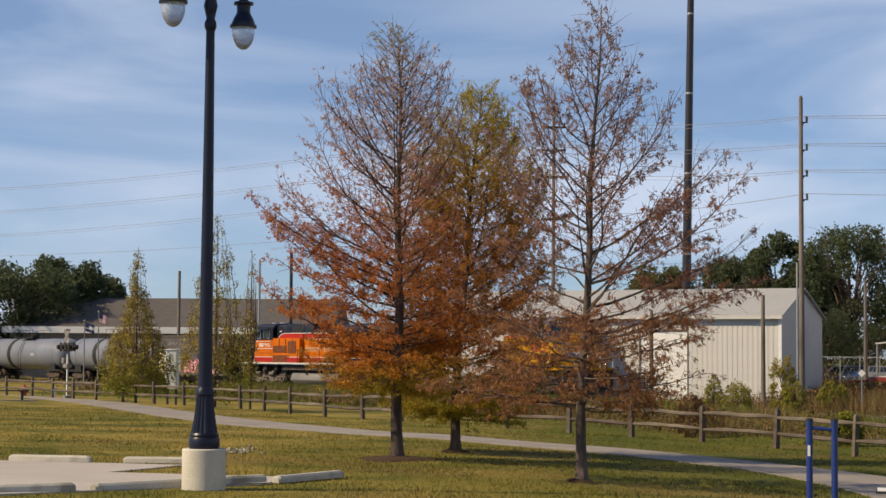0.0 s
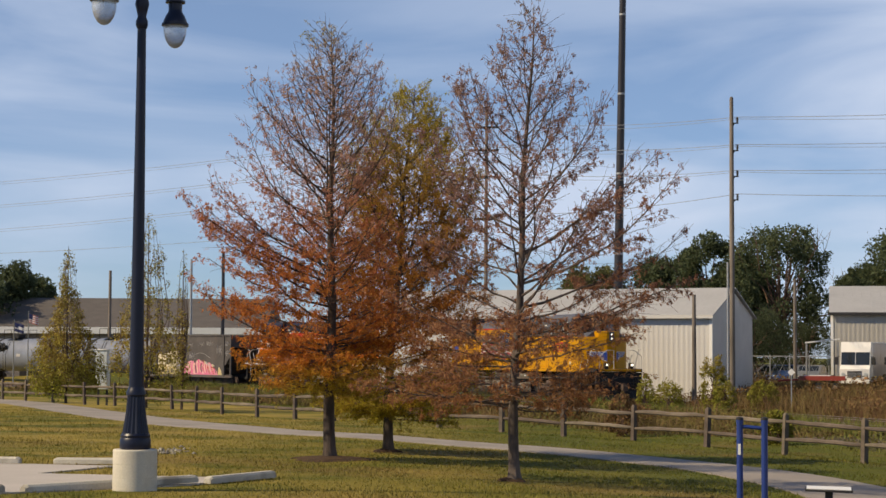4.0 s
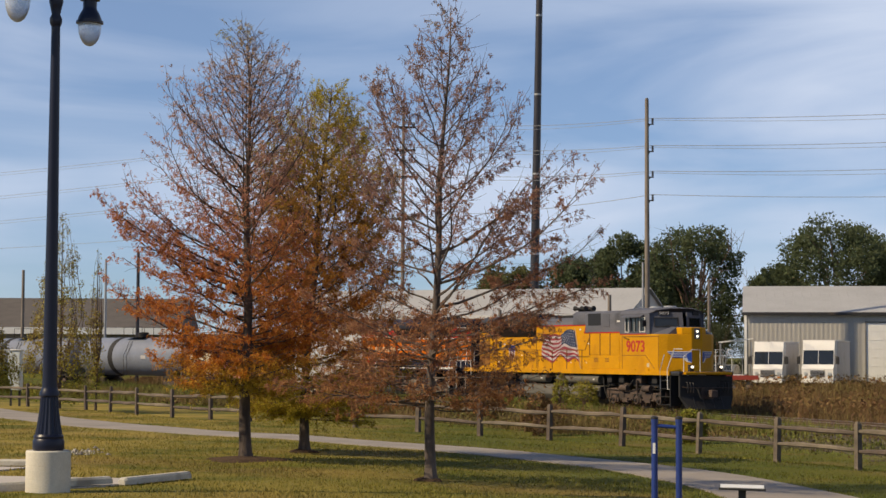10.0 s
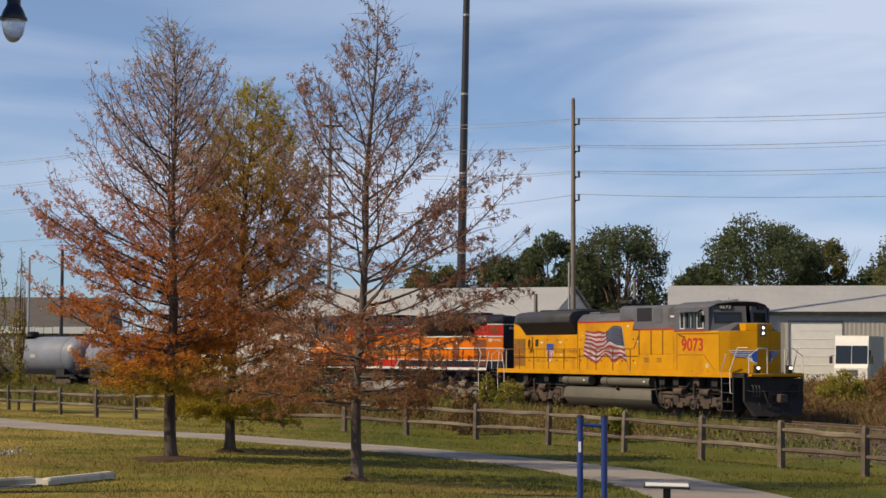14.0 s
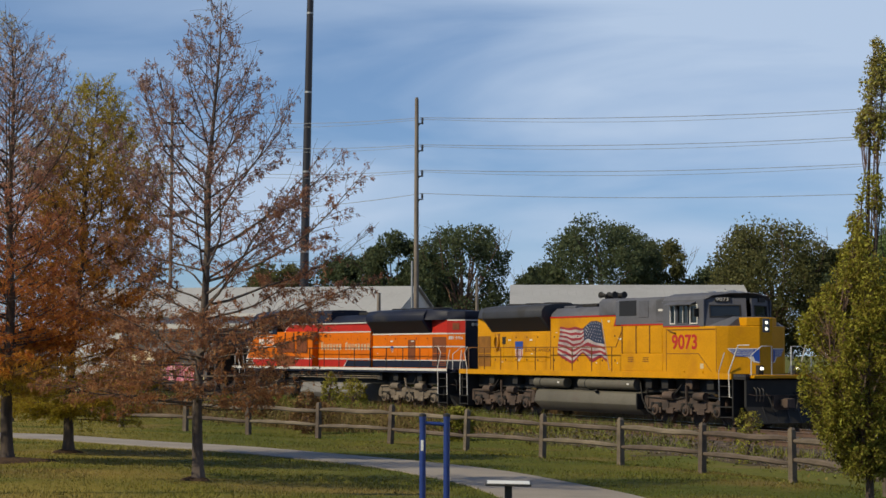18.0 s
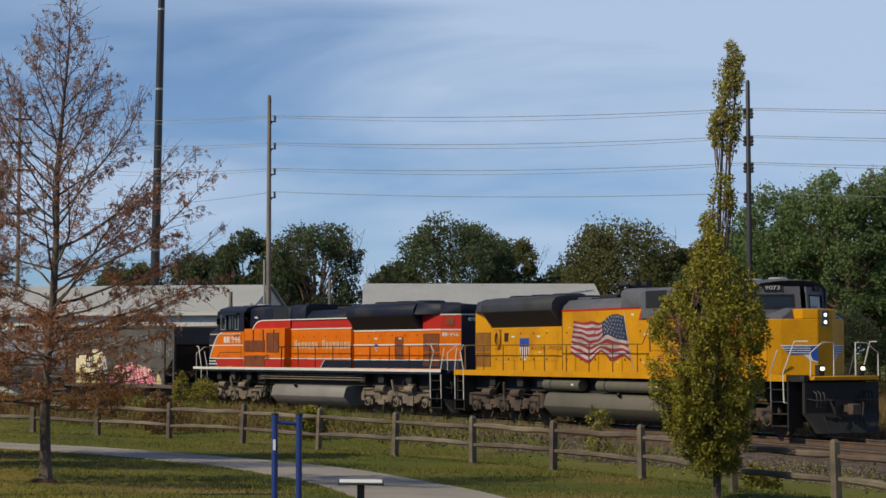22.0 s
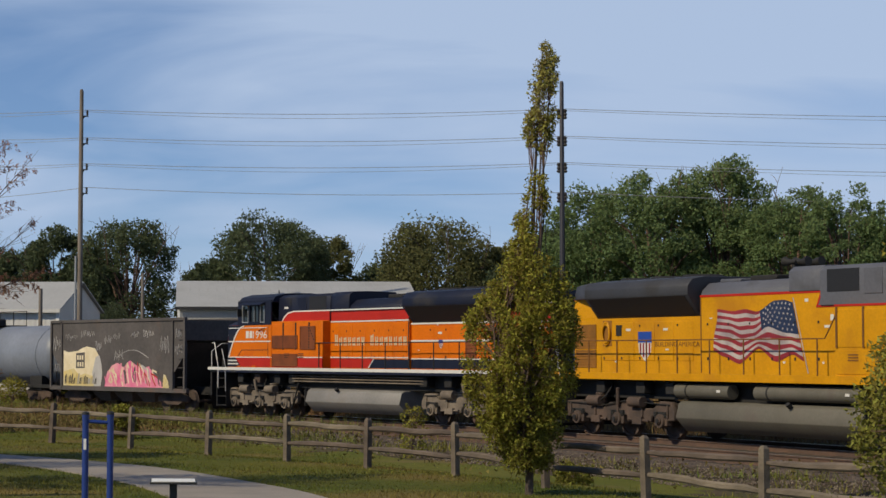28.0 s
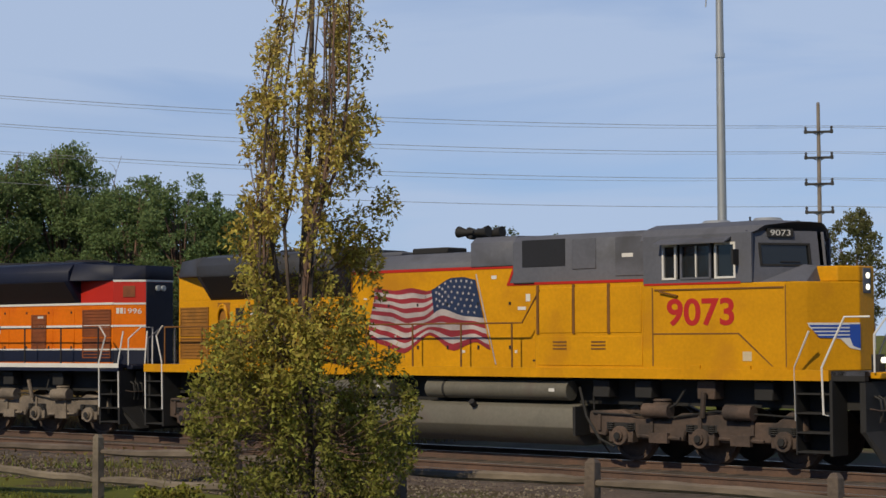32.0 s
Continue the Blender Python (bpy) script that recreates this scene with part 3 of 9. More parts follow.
YELLOW = mat("yellow_engine_paint", (0.55, 0.255, 0.001), 0.50, var=0.16, scale=0.9, fine=14, dirt=(0.40, 0.172, 0.006), dirt_scale=0.7, dirt_at=0.54, spec=0.2)
RED = mat("red_engine_paint", (0.40, 0.018, 0.009), 0.50, var=0.14, scale=1.2, spec=0.25)
GREY = mat("grey_engine_paint", (0.098, 0.101, 0.122), 0.6, var=0.15, scale=0.9, fine=12, dirt=(0.062, 0.062, 0.068), dirt_scale=0.8, spec=0.3)
DARK_GREY = mat("sooty_grey_paint", (0.040, 0.042, 0.052), 0.6, var=0.2, scale=0.9, fine=12, dirt=(0.03, 0.029, 0.03), dirt_scale=0.8, spec=0.3)
# black paint whose base colour carries a blue sky reflection
NAVY = mat("black_engine_paint", (0.006, 0.009, 0.026), 0.58, var=0.2, scale=1.0, fine=12, dirt=(0.026, 0.024, 0.026), dirt_scale=0.9, spec=0.3)
ORANGE = mat("orange_engine_paint", (0.60, 0.138, 0.003), 0.50, var=0.14, scale=0.9, fine=14, dirt=(0.44, 0.080, 0.006), dirt_scale=0.7, spec=0.12)
TRIM_WHITE = mat("white_engine_trim", (0.60, 0.58, 0.55), 0.45, var=0.10, scale=2)
TRUCK = mat("dusty_truck_steel", (0.088, 0.057, 0.042), 0.85, color2=(0.034, 0.025, 0.021), scale=1.6, fine=16, var=0.3, bump=0.3)
TRUCK_TAN = mat("tan_truck_steel", (0.18, 0.145, 0.11), 0.85, color2=(0.095, 0.075, 0.058), scale=1.6, fine=16, var=0.3, bump=0.3)
TANK_BROWN = mat("dusty_fuel_tank", (0.105, 0.096, 0.076), 0.7, var=0.2, scale=1.0, fine=14, dirt=(0.09, 0.075, 0.062), dirt_scale=1.0)
TANK_GREY = mat("grey_fuel_tank", (0.20, 0.19, 0.18), 0.6, var=0.2, scale=1.0, fine=14, dirt=(0.18, 0.165, 0.15), dirt_scale=1.0)
UNDER = mat("underframe_black", (0.013, 0.012, 0.012), 0.8, var=0.3, scale=2)
SCREEN = mat("radiator_screen", (0.010, 0.010, 0.013), 0.6, var=0.3, scale=20)
LATTICE = mat("vent_lattice", (0.26, 0.108, 0.008), 0.7, var=0.3, scale=3)
LATTICE_RED = mat("vent_lattice_red", (0.20, 0.050, 0.008), 0.7, var=0.3, scale=3)
DIGIT_RED = mat("red_digits", (0.38, 0.014, 0.009), 0.45, var=0.06)
LOGO_BLUE = mat("blue_decal", (0.015, 0.055, 0.30), 0.4, var=0.06)
FLAG_RED = mat("flag_red", (0.27, 0.020, 0.028), 0.45, color2=(0.16, 0.014, 0.020), scale=1.6, var=0.2)
FLAG_WHITE = mat("flag_white", (0.46, 0.41, 0.39), 0.5, color2=(0.24, 0.20, 0.21), scale=1.6, var=0.15)
FLAG_BLUE = mat("flag_blue", (0.014, 0.026, 0.070), 0.45, var=0.2, scale=2)
LAMP_ON = glow("lit_headlight", (1.0, 0.93, 0.75), 1.7)
GLASS = glassy("cab_glass", (0.012, 0.014, 0.016), 0.05)
CREAM_LETTER = mat("faded_cream_paint", (0.52, 0.42, 0.27), 0.6, var=0.15, scale=2)
SEAM = mat("panel_seam", (0.16, 0.065, 0.008), 0.7)


def lettering(txt, size, material, name, parent, at, width=None, depth=0.006, label="", bold=0.0):
    """Raised characters as a mesh; the text's base line starts at the pose."""
    cu = bpy.data.curves.new(name, "FONT")
    cu.body, cu.size, cu.extrude, cu.offset = txt, size, depth / 2, bold
    ob = bpy.data.objects.new(name, cu)
    scene.collection.objects.link(ob)
    bpy.context.view_layer.update()
    me = bpy.data.meshes.new_from_object(ob.evaluated_get(bpy.context.evaluated_depsgraph_get()))
    bpy.data.objects.remove(ob)
    co = np.empty(len(me.vertices) * 3)
    me.vertices.foreach_get("co", co)
    co = co.reshape(-1, 3)
    co[:, 0] -= co[:, 0].min()
    if width:
        co[:, 0] *= width / co[:, 0].max()
    me.vertices.foreach_set("co", co.ravel())
    me.materials.clear()
    me.materials.append(material)
    o = new(name, me)
    o.parent, o.matrix_basis = parent, at
    return tagged(o, label)


def on_side(x, z, w, side):
    """Pose of writing on a side wall: side -1 is the right of the way the cab faces, read from outside."""
    return Matrix.Translation((x, side * w, z)) @ Matrix.Rotation(math.pi if side > 0 else 0, 4, "Z") @ Matrix.Rotation(math.pi / 2, 4, "X")


def both(parent, name, fn, material, label="", bevel=0.0, smooth=40):
    for side in (-1, 1):
        part(name, fn(side), material, parent, label, bevel=bevel, smooth=smooth)


def side_box(x0, x1, w, z0, z1, side, proud=0.008):
    return Build().box(x0, x1, min(side * (w - 0.012), side * (w + proud)), max(side * (w - 0.012), side * (w + proud)), z0, z1)


def vent(parent, x0, x1, w, z0, z1, side, material, n=9):
    b = Build()
    a, c = sorted((side * (w + 0.004), side * (w + 0.022)))
    b.box(x0, x0 + 0.04, a, c, z0, z1).box(x1 - 0.04, x1, a, c, z0, z1)
    for i in range(n):
        z = z0 + (z1 - z0) * i / (n - 1)
        b.box(x0, x1, a, c, z - 0.018, z + 0.018)
    part("vent", b, material, parent)
    part("vent_backing", side_box(x0, x1, w, z0, z1, side, 0.006), material, parent)


def truck_frame(side, x, flipx=1):
    """Side frame of a three-axle truck: swept beam with pedestals."""
    y0, y1 = sorted((side * 1.08, side * 1.28))
    top = [(-2.75, 0.72), (-2.72, 1.02), (-1.9, 1.06), (-1.55, 0.90), (-0.75, 0.88), (-0.45, 1.02), (0.55, 1.02), (0.85, 0.88), (1.7, 0.88), (2.0, 1.10), (2.55, 1.08), (2.72, 0.80)]
    bot = [(2.70, 0.55), (2.30, 0.52), (2.28, 0.66), (1.65, 0.66), (1.6, 0.48), (0.45, 0.46), (0.40, 0.66), (-0.35, 0.66), (-0.4, 0.46), (-1.55, 0.48), (-1.6, 0.66), (-2.25, 0.66), (-2.3, 0.50), (-2.72, 0.55)]
    return Build().prism([(x + p[0] * flipx, p[1]) for p in top + bot], y0, y1, "y")


def truck(parent, axles, material, flip):
    c = sum(axles) / 3
    for side in (-1, 1):
        f = part("truck_frame", truck_frame(side, c), material, parent, bevel=0.03)
        for x in axles:
            part("axle_box", Build().cyl((x, side * 1.10, 0.533), (x, side * 1.37, 0.533), 0.20, 12).cyl((x, side * 1.36, 0.533), (x, side * 1.42, 0.533), 0.11, 10).box(x - 0.30, x + 0.30, min(side * 1.1, side * 1.3), max(side * 1.1, side * 1.3), 0.40, 0.66), material, f, bevel=0.012)
        for x in ((axles[0] + axles[1]) / 2, (axles[1] + axles[2]) / 2):
            part("brake_cylinder", Build().cyl((x - 0.32, side * 1.36, 1.06), (x + 0.30, side * 1.36, 1.06), 0.15, 12), material, f)
            part("brake_rod", Build().tube([(x - 0.5, side * 1.32, 0.55), (x + 0.5, side * 1.32, 0.52)], 0.035, 6).box(x - 0.22, x + 0.22, min(side * 1.28, side * 1.38), max(side * 1.28, side * 1.38), 0.42, 0.62), material, f)
        sp = Build()
        for k in range(5):
            sp.lathe([(0.17, 1.00 + k * 0.06), (0.19, 1.02 + k * 0.06), (0.17, 1.05 + k * 0.06)], c - 0.95, side * 1.2, 12)
        part("rubber_spring", sp, material, f)
        for x in axles:
            part("pedestal_gap", Build().box(x - 0.36, x + 0.36, *sorted((side * 1.20, side * 1.284)), 0.66, 0.80), UNDER, f)
            part("box_cap", Build().cyl((x, side * 1.42, 0.533), (x, side * 1.45, 0.533), 0.075, 8), UNDER, f)
            for d in (-0.24, 0.24):
                part("coil_spring", Build().lathe([(0.07 if k % 2 else 0.09, 0.66 + 0.02 * k) for k in range(8)], x + d, side * 1.27, 10), UNDER, f)
        for x in (c - 2.45, c - 1.15, c + 0.0, c + 1.2, c + 2.4):
            part("frame_rib", Build().box(x - 0.04, x + 0.04, *sorted((side * 1.28, side * 1.32)), 0.62, 0.98), material, f, bevel=0.01)
        part("brake_pipe", Build().tube([(c - 2.6, side * 1.31, 0.98), (c - 0.6, side * 1.33, 0.94), (c + 0.4, side * 1.33, 1.08), (c + 2.5, side * 1.31, 1.0)], 0.018, 6), UNDER, f)
        part("cable", Build().tube([(c - 0.4, side * 1.2, 1.5), (c - 0.5, side * 1.38, 1.2), (c - 0.9, side * 1.36, 1.0)], 0.024, 6), UNDER, f)
        part("damper", Build().cyl((c + 0.1, side * 1.36, 0.95), (c + 0.18, side * 1.42, 1.45), 0.055, 8), material, f)
        part("sand_pipe", Build().tube([(axles[0] - 0.75, side * 1.2, 1.4), (axles[0] - 0.72, side * 1.2, 0.6), (axles[0] - 0.62, side * 0.85, 0.15)], 0.022, 6), UNDER, f)
    for x in axles:
        w = Build()
        for side in (-1, 1):
            rings = []
            for yy, r in ((0.68, 0.30), (0.68, 0.555), (0.715, 0.555), (0.73, 0.533), (0.82, 0.525), (0.825, 0.45), (0.79, 0.42), (0.78, 0.20), (0.84, 0.18), (0.84, 0.05)):
                rings.append([(r * math.cos(math.tau * i / 28), side * yy, r * math.sin(math.tau * i / 28)) for i in range(28)])
            w.loft(rings)
        w.cyl((0, -0.9, 0), (0, 0.9, 0), 0.09, 10)
        o = part("wheelset", w, TRUCK, parent, "steel wheelset with worn bright treads", smooth=30)
        SPIN.append((o, x, 0.533, flip))


def hood_section(cross, x0, x1):
    return Build().prism(cross, x0, x1, "x")


def mirrored(half):
    """A closed cross-section from its right half, foot first."""
    return [(-y, z) for y, z in half] + [(y, z) for y, z in reversed(half)]


def handrail(parent, x0, x1, side, material, n, z=2.88, w=1.50):
    pts = [(x0, side * w, z), (x1, side * w, z)]
    part("handrail", Build().tube(pts, 0.019, 6), material, parent)
    for i in range(n):
        x = x0 + (x1 - x0) * i / (n - 1)
        part("stanchion", Build().tube([(x, side * w, 1.80), (x, side * w, z)], 0.021, 6), material, parent)


def step_well(parent, x0, x1, side, colour):
    y0, y1 = sorted((side * 0.95, side * 1.50))
    part("step_side", Build().box(x0 - 0.06, x0, y0, y1, 0.32, 1.72), colour, parent)
    part("step_side", Build().box(x1, x1 + 0.06, y0, y1, 0.32, 1.72), colour, parent)
    part("step_back", Build().box(x0, x1, *sorted((side * 0.95, side * 1.02)), 0.32, 1.72), colour, parent)
    for i in range(4):
        z = 0.36 + i * 0.36
        part("step", Build().box(x0, x1, *sorted((side * 1.0, side * 1.50)), z, z + 0.03), UNDER, parent)


def waving_flag(parent, side):
    """The flag decal: thirteen waving stripes, a star field and a staff, laid on the hood's wall."""
    w = 1.108
    flag = part("flag_staff", Build().tube([(0.02, side * w, 3.92), (0.57, side * w, 1.95)], 0.016, 6), FLAG_WHITE, parent, "painted waving flag with its staff")

    def wave(s, knots):
        # smooth run through (share, height) knots
        for (s0, z0), (s1, z1) in zip(knots[:-1], knots[1:]):
            if s <= s1:
                k = (s - s0) / (s1 - s0)
                return z0 + (z1 - z0) * (0.35 * k + 0.65 * k * k * (3 - 2 * k))
        return knots[-1][1]

    def at(s, t):
        # s from the staff to the fly end, t from the top edge down
        top = wave(s, ((0, 3.80), (0.12, 3.87), (0.24, 3.86), (0.45, 3.58), (0.60, 3.66), (0.76, 3.61), (1.0, 3.68)))
        mid = wave(s, ((0, 3.02), (0.14, 3.05), (0.34, 3.26), (0.52, 2.96), (0.68, 2.92), (0.84, 3.08), (1.0, 3.12)))
        low = wave(s, ((0, 2.26), (0.11, 2.44), (0.31, 2.24), (0.50, 2.60), (0.70, 2.18), (0.88, 2.38), (1.0, 2.54)))
        z = top + (mid - top) * t * 2 if t < 0.5 else mid + (low - mid) * (t * 2 - 1)
        x = (0.42 * t) * (1 - s) + (-3.12 - 0.12 * t) * s + 0.05 * math.sin(t * 5 + s * 7) * min(1, s * 4)
        return Vector((x, z))
    n = 30
    for k in range(13):
        b = Build()
        v, f = [], []
        for i in range(n + 1):
            for t in (k / 13, (k + 1) / 13):
                p = at(i / n, t)
                v.append((p.x, side * (w - 0.004), p.y))
                v.append((p.x, side * (w + 0.003), p.y))
        for i in range(n):
            a = i * 4
            f += [(a + 1, a + 3, a + 7, a + 5), (a, a + 4, a + 6, a + 2), (a, a + 1, a + 5, a + 4), (a + 2, a + 6, a + 7, a + 3)]
        b.add(v, f)
        part("stripe", b, FLAG_RED if k % 2 == 0 else FLAG_WHITE, flag)
    b, v, f = Build(), [], []
    for i in range(13):
        for t in (0, 7 / 13):
            p = at(i / 12 * 0.42, t)
            v += [(p.x, side * (w - 0.004), p.y), (p.x, side * (w + 0.007), p.y)]
    for i in range(12):
        a = i * 4
        f += [(a + 1, a + 3, a + 7, a + 5), (a, a + 1, a + 5, a + 4), (a + 2, a + 6, a + 7, a + 3), (a, a + 4, a + 6, a + 2)]
    part("star_field", b.add(v, f), FLAG_BLUE, flag)
    st = Build()
    for r in range(6):
        for c in range(7):
            p = at(0.03 + 0.37 * (c + 0.25 + 0.5 * (r % 2)) / 7.2, (r + 0.6) / 6.4 * 7 / 13)
            pts = [(p.x + (0.042 if i % 2 == 0 else 0.018) * math.sin(math.tau * i / 10), p.y + (0.042 if i % 2 == 0 else 0.018) * math.cos(math.tau * i / 10)) for i in range(10)]
            st.prism(pts, side * (w + 0.005), side * (w + 0.010), "y")
    tagged(part("stars", st, FLAG_WHITE, flag, "small white stars"), kind="stuff")


def shield(parent, x, z, size, side, w):
    prof = [(-0.5, 0.62), (0.5, 0.62), (0.52, 0.2), (0.46, -0.35), (0.0, -0.75), (-0.46, -0.35), (-0.52, 0.2)]
    s = part("shield", Build().prism([(x + p[0] * size, z + p[1] * size) for p in prof], side * (w - 0.004), side * (w + 0.004), "y"), TRIM_WHITE, parent, "red, white and blue shield decal")
    part("shield_band", Build().prism([(x + a * size, z + c * size) for a, c in ((-0.52, 0.64), (0.52, 0.64), (0.53, 0.12), (-0.53, 0.12))], side * (w + 0.002), side * (w + 0.008), "y"), LOGO_BLUE, s)
    for i in range(4):
        a = -0.40 + i * 0.235
        part("shield_stripe", Build().prism([(x + q * size, z + c * size) for q, c in ((a, 0.10), (a + 0.12, 0.10), (a + 0.12, -0.42 - 0.2 * (1 - abs(a + 0.06) / 0.4)), (a, -0.42 - 0.2 * (1 - abs(a + 0.06) / 0.4)))], side * (w + 0.002), side * (w + 0.008), "y"), FLAG_RED, s)


def locomotive(label, p):
    """A six-axle freight diesel; its cab faces +x, the rail head is z 0. p: the livery."""
    e = thing("locomotive", label, "locomotive")
    side_col, roof_col, orange = p["side"], p["roof"], p["heritage"]
    flip = p["flip"]
    # underframe and walkway
    part("underframe", Build().box(-11.0, 9.9, -0.95, 0.95, 1.15, 1.70), UNDER, e)
    both(e, "sill", lambda s: Build().box(-10.95, 9.36, min(s * 1.38, s * 1.54), max(s * 1.38, s * 1.54), 1.70, 1.90), p["sill"])
    both(e, "platform_edge", lambda s: Build().box(9.36, 10.05, min(s * 1.30, s * 1.45), max(s * 1.30, s * 1.45), 1.70, 1.885), UNDER)
    part("walkway", Build().box(-10.95, 10.05, -1.45, 1.45, 1.80, 1.87), GREY if not orange else NAVY, e)
    if orange:
        both(e, "sill_stripe", lambda s: side_box(-10.95, 10.05, 1.54, 1.79, 1.905, s, 0.006), TRIM_WHITE)
    # rear radiator hood
    lower = mirrored([(1.0, 1.87), (1.0, 3.52)])
    part("radiator_hood", hood_section(lower, -10.2, -3.85), side_col, e, bevel=0.015)
    flare = mirrored([(1.0, 3.50), (1.48, 4.10), (1.48, 4.36), (1.30, 4.56), (0.85, 4.64)])
    part("radiator", hood_section(flare, -8.95, -3.95), roof_col if orange else DARK_GREY, e, bevel=0.02)
    both(e, "radiator_screen", lambda s: Build().add([(-8.80, s * 1.06, 3.56), (-4.1, s * 1.06, 3.56), (-4.1, s * 1.475, 4.08), (-8.80, s * 1.475, 4.08), (-8.80, s * 1.03, 3.58), (-4.1, s * 1.03, 3.58), (-4.1, s * 1.44, 4.11), (-8.80, s * 1.44, 4.11)], [(0, 1, 2, 3), (4, 7, 6, 5), (0, 4, 5, 1), (2, 6, 7, 3), (0, 3, 7, 4), (1, 5, 6, 2)]), SCREEN)
    part("hood_end", hood_section(mirrored([(1.0, 3.50), (1.0, 4.12)]), -10.2, -8.93), p["end"], e, bevel=0.015)
    part("hood_end_roof", Build().loft([[(-10.2, -1.02, 4.10), (-10.2, 1.02, 4.10), (-10.2, 0.9, 4.52), (-10.2, -0.9, 4.52)], [(-8.90, -1.44, 4.10), (-8.90, 1.44, 4.10), (-8.90, 1.25, 4.60), (-8.90, -1.25, 4.60)]]), roof_col if orange else DARK_GREY, e, bevel=0.02)
    for x in (-8.1, -6.6, -5.1):
        part("fan", Build().lathe([(0.62, 4.60), (0.62, 4.68), (0.55, 4.72), (0.1, 4.72)], x, 0, 20), UNDER, e)
    # engine hood
    part("engine_hood", hood_section(mirrored([(1.10, 1.87), (1.10, 4.06)]), -3.85, 1.95), side_col, e, bevel=0.015)
    part("engine_roof", hood_section(mirrored([(1.10, 4.06), (1.06, 4.20), (0.80, 4.42), (0.30, 4.47)]), -3.83, 0.0), roof_col, e, bevel=0.015)
    part("intake_box", hood_section(mirrored([(1.13, 4.07), (1.13, 4.60), (0.95, 4.73), (0.3, 4.75)]), -0.12, 1.10), roof_col, e, bevel=0.015)
    part("blower_hood", hood_section(mirrored([(1.16, 3.68), (1.16, 4.58), (0.98, 4.70), (0.3, 4.74)]), 1.10, 4.78), roof_col, e, bevel=0.02)
    part("exhaust_cover", Build().box(-2.6, -1.5, -0.35, 0.35, 4.45, 4.60), UNDER, e, bevel=0.03)
    part("hood_hatch", Build().box(-3.6, -2.7, -0.6, 0.6, 4.42, 4.53), roof_col, e, bevel=0.03)
    # full-width lockers between hood and cab
    part("locker_body", Build().box(1.15 if orange else 1.95, 4.80, -1.47, 1.47, 1.87, 3.68), side_col, e, bevel=0.02)
    # cab: lower walls, upper walls with real window openings, roof
    part("cab_body", Build().prism([(4.75, -1.5), (8.07, -1.5), (8.72, -1.20), (9.33, -0.28), (9.33, 0.28), (8.72, 1.20), (8.07, 1.5), (4.75, 1.5)], 1.87, 3.56, "z"), side_col, e, bevel=0.02, smooth=12)
    part("nose", Build().prism([(8.45, -0.66), (9.075, -0.66), (9.33, -0.28), (9.33, 0.28), (9.075, 0.66), (8.45, 0.66)], 3.56, 3.86, "z"), side_col, e, bevel=0.02, smooth=12)
    part("nose_top", Build().add([(7.45, -1.46, 3.56), (8.07, -1.5, 3.562), (8.68, -1.18, 3.562), (8.68, 1.18, 3.562), (8.07, 1.5, 3.562), (7.45, 1.46, 3.56), (8.0, -0.75, 3.90), (8.5, -0.67, 3.85), (8.5, 0.67, 3.85), (8.0, 0.75, 3.90)],
                                 [(0, 1, 6), (1, 2, 7, 6), (6, 7, 8, 9), (3, 4, 9, 8), (4, 5, 9), (0, 6, 9, 5), (2, 3, 8, 7)]), roof_col, e, smooth=20)
    sash = p["frame"]
    for s in (-1, 1):
        y0, y1 = sorted((s * 1.44, s * 1.50))
        for x0, x1, z0, z1 in ((4.78, 5.24, 3.56, 4.52), (6.95, 7.30, 3.56, 4.52), (5.24, 6.95, 3.56, 3.66), (5.24, 6.95, 4.34, 4.52)):
            part("cab_panel", Build().box(x0, x1, y0, y1, z0, z1), roof_col, e)
        for a, c in ((5.27, 5.55), (5.70, 6.36), (6.50, 6.92)):
            wf = part("window_frame", Build().box(a - 0.03, a + 0.015, *sorted((s * 1.46, s * 1.52)), 3.66, 4.34).box(c - 0.015, c + 0.03, *sorted((s * 1.46, s * 1.52)), 3.66, 4.34).box(a - 0.03, c + 0.03, *sorted((s * 1.462, s * 1.518)), 4.30, 4.35).box(a - 0.03, c + 0.03, *sorted((s * 1.462, s * 1.518)), 3.65, 3.69), sash if a != 5.70 else roof_col, e)
            part("pane", Build().box(a, c, *sorted((s * 1.455, s * 1.47)), 3.68, 4.32), GLASS, wf, "dark window glass")
        part("window_bar", Build().box(6.02, 6.05, *sorted((s * 1.472, s * 1.51)), 3.68, 4.32), sash, e)
        part("sunshade", Build().add([(5.20, s * 1.50, 4.42), (6.85, s * 1.50, 4.42), (6.85, s * 1.74, 4.33), (5.20, s * 1.74, 4.33), (5.20, s * 1.50, 4.46), (6.85, s * 1.50, 4.46), (6.85, s * 1.74, 4.355), (5.20, s * 1.74, 4.355)], [(0, 1, 2, 3), (7, 6, 5, 4), (0, 4, 5, 1), (2, 6, 7, 3), (1, 5, 6, 2), (0, 3, 7, 4)]), roof_col, e)
        # angled windscreens with frames
        a, c = Vector((7.28, s * 1.47, 0)), Vector((8.02, s * 0.12, 0))
        d = (c - a).normalized()
        nrm = Vector((d.y, -d.x, 0)) * (1 if s < 0 else -1)
        nrm = nrm if nrm.x > 0 else -nrm

        def slab(u0, u1, z0, z1, t0, t1):
            q = Build()
            vs = []
            for z in (z0, z1):
                back = (z - 3.56) * -0.10
                for t in (t0, t1):
                    for u in (u0, u1):
                        pt = a.lerp(c, u) + nrm * t
                        vs.append((pt.x + back, pt.y, z))
            return q.add(vs, [(0, 2, 3, 1), (4, 5, 7, 6), (0, 1, 5, 4), (2, 6, 7, 3), (0, 4, 6, 2), (1, 3, 7, 5)])
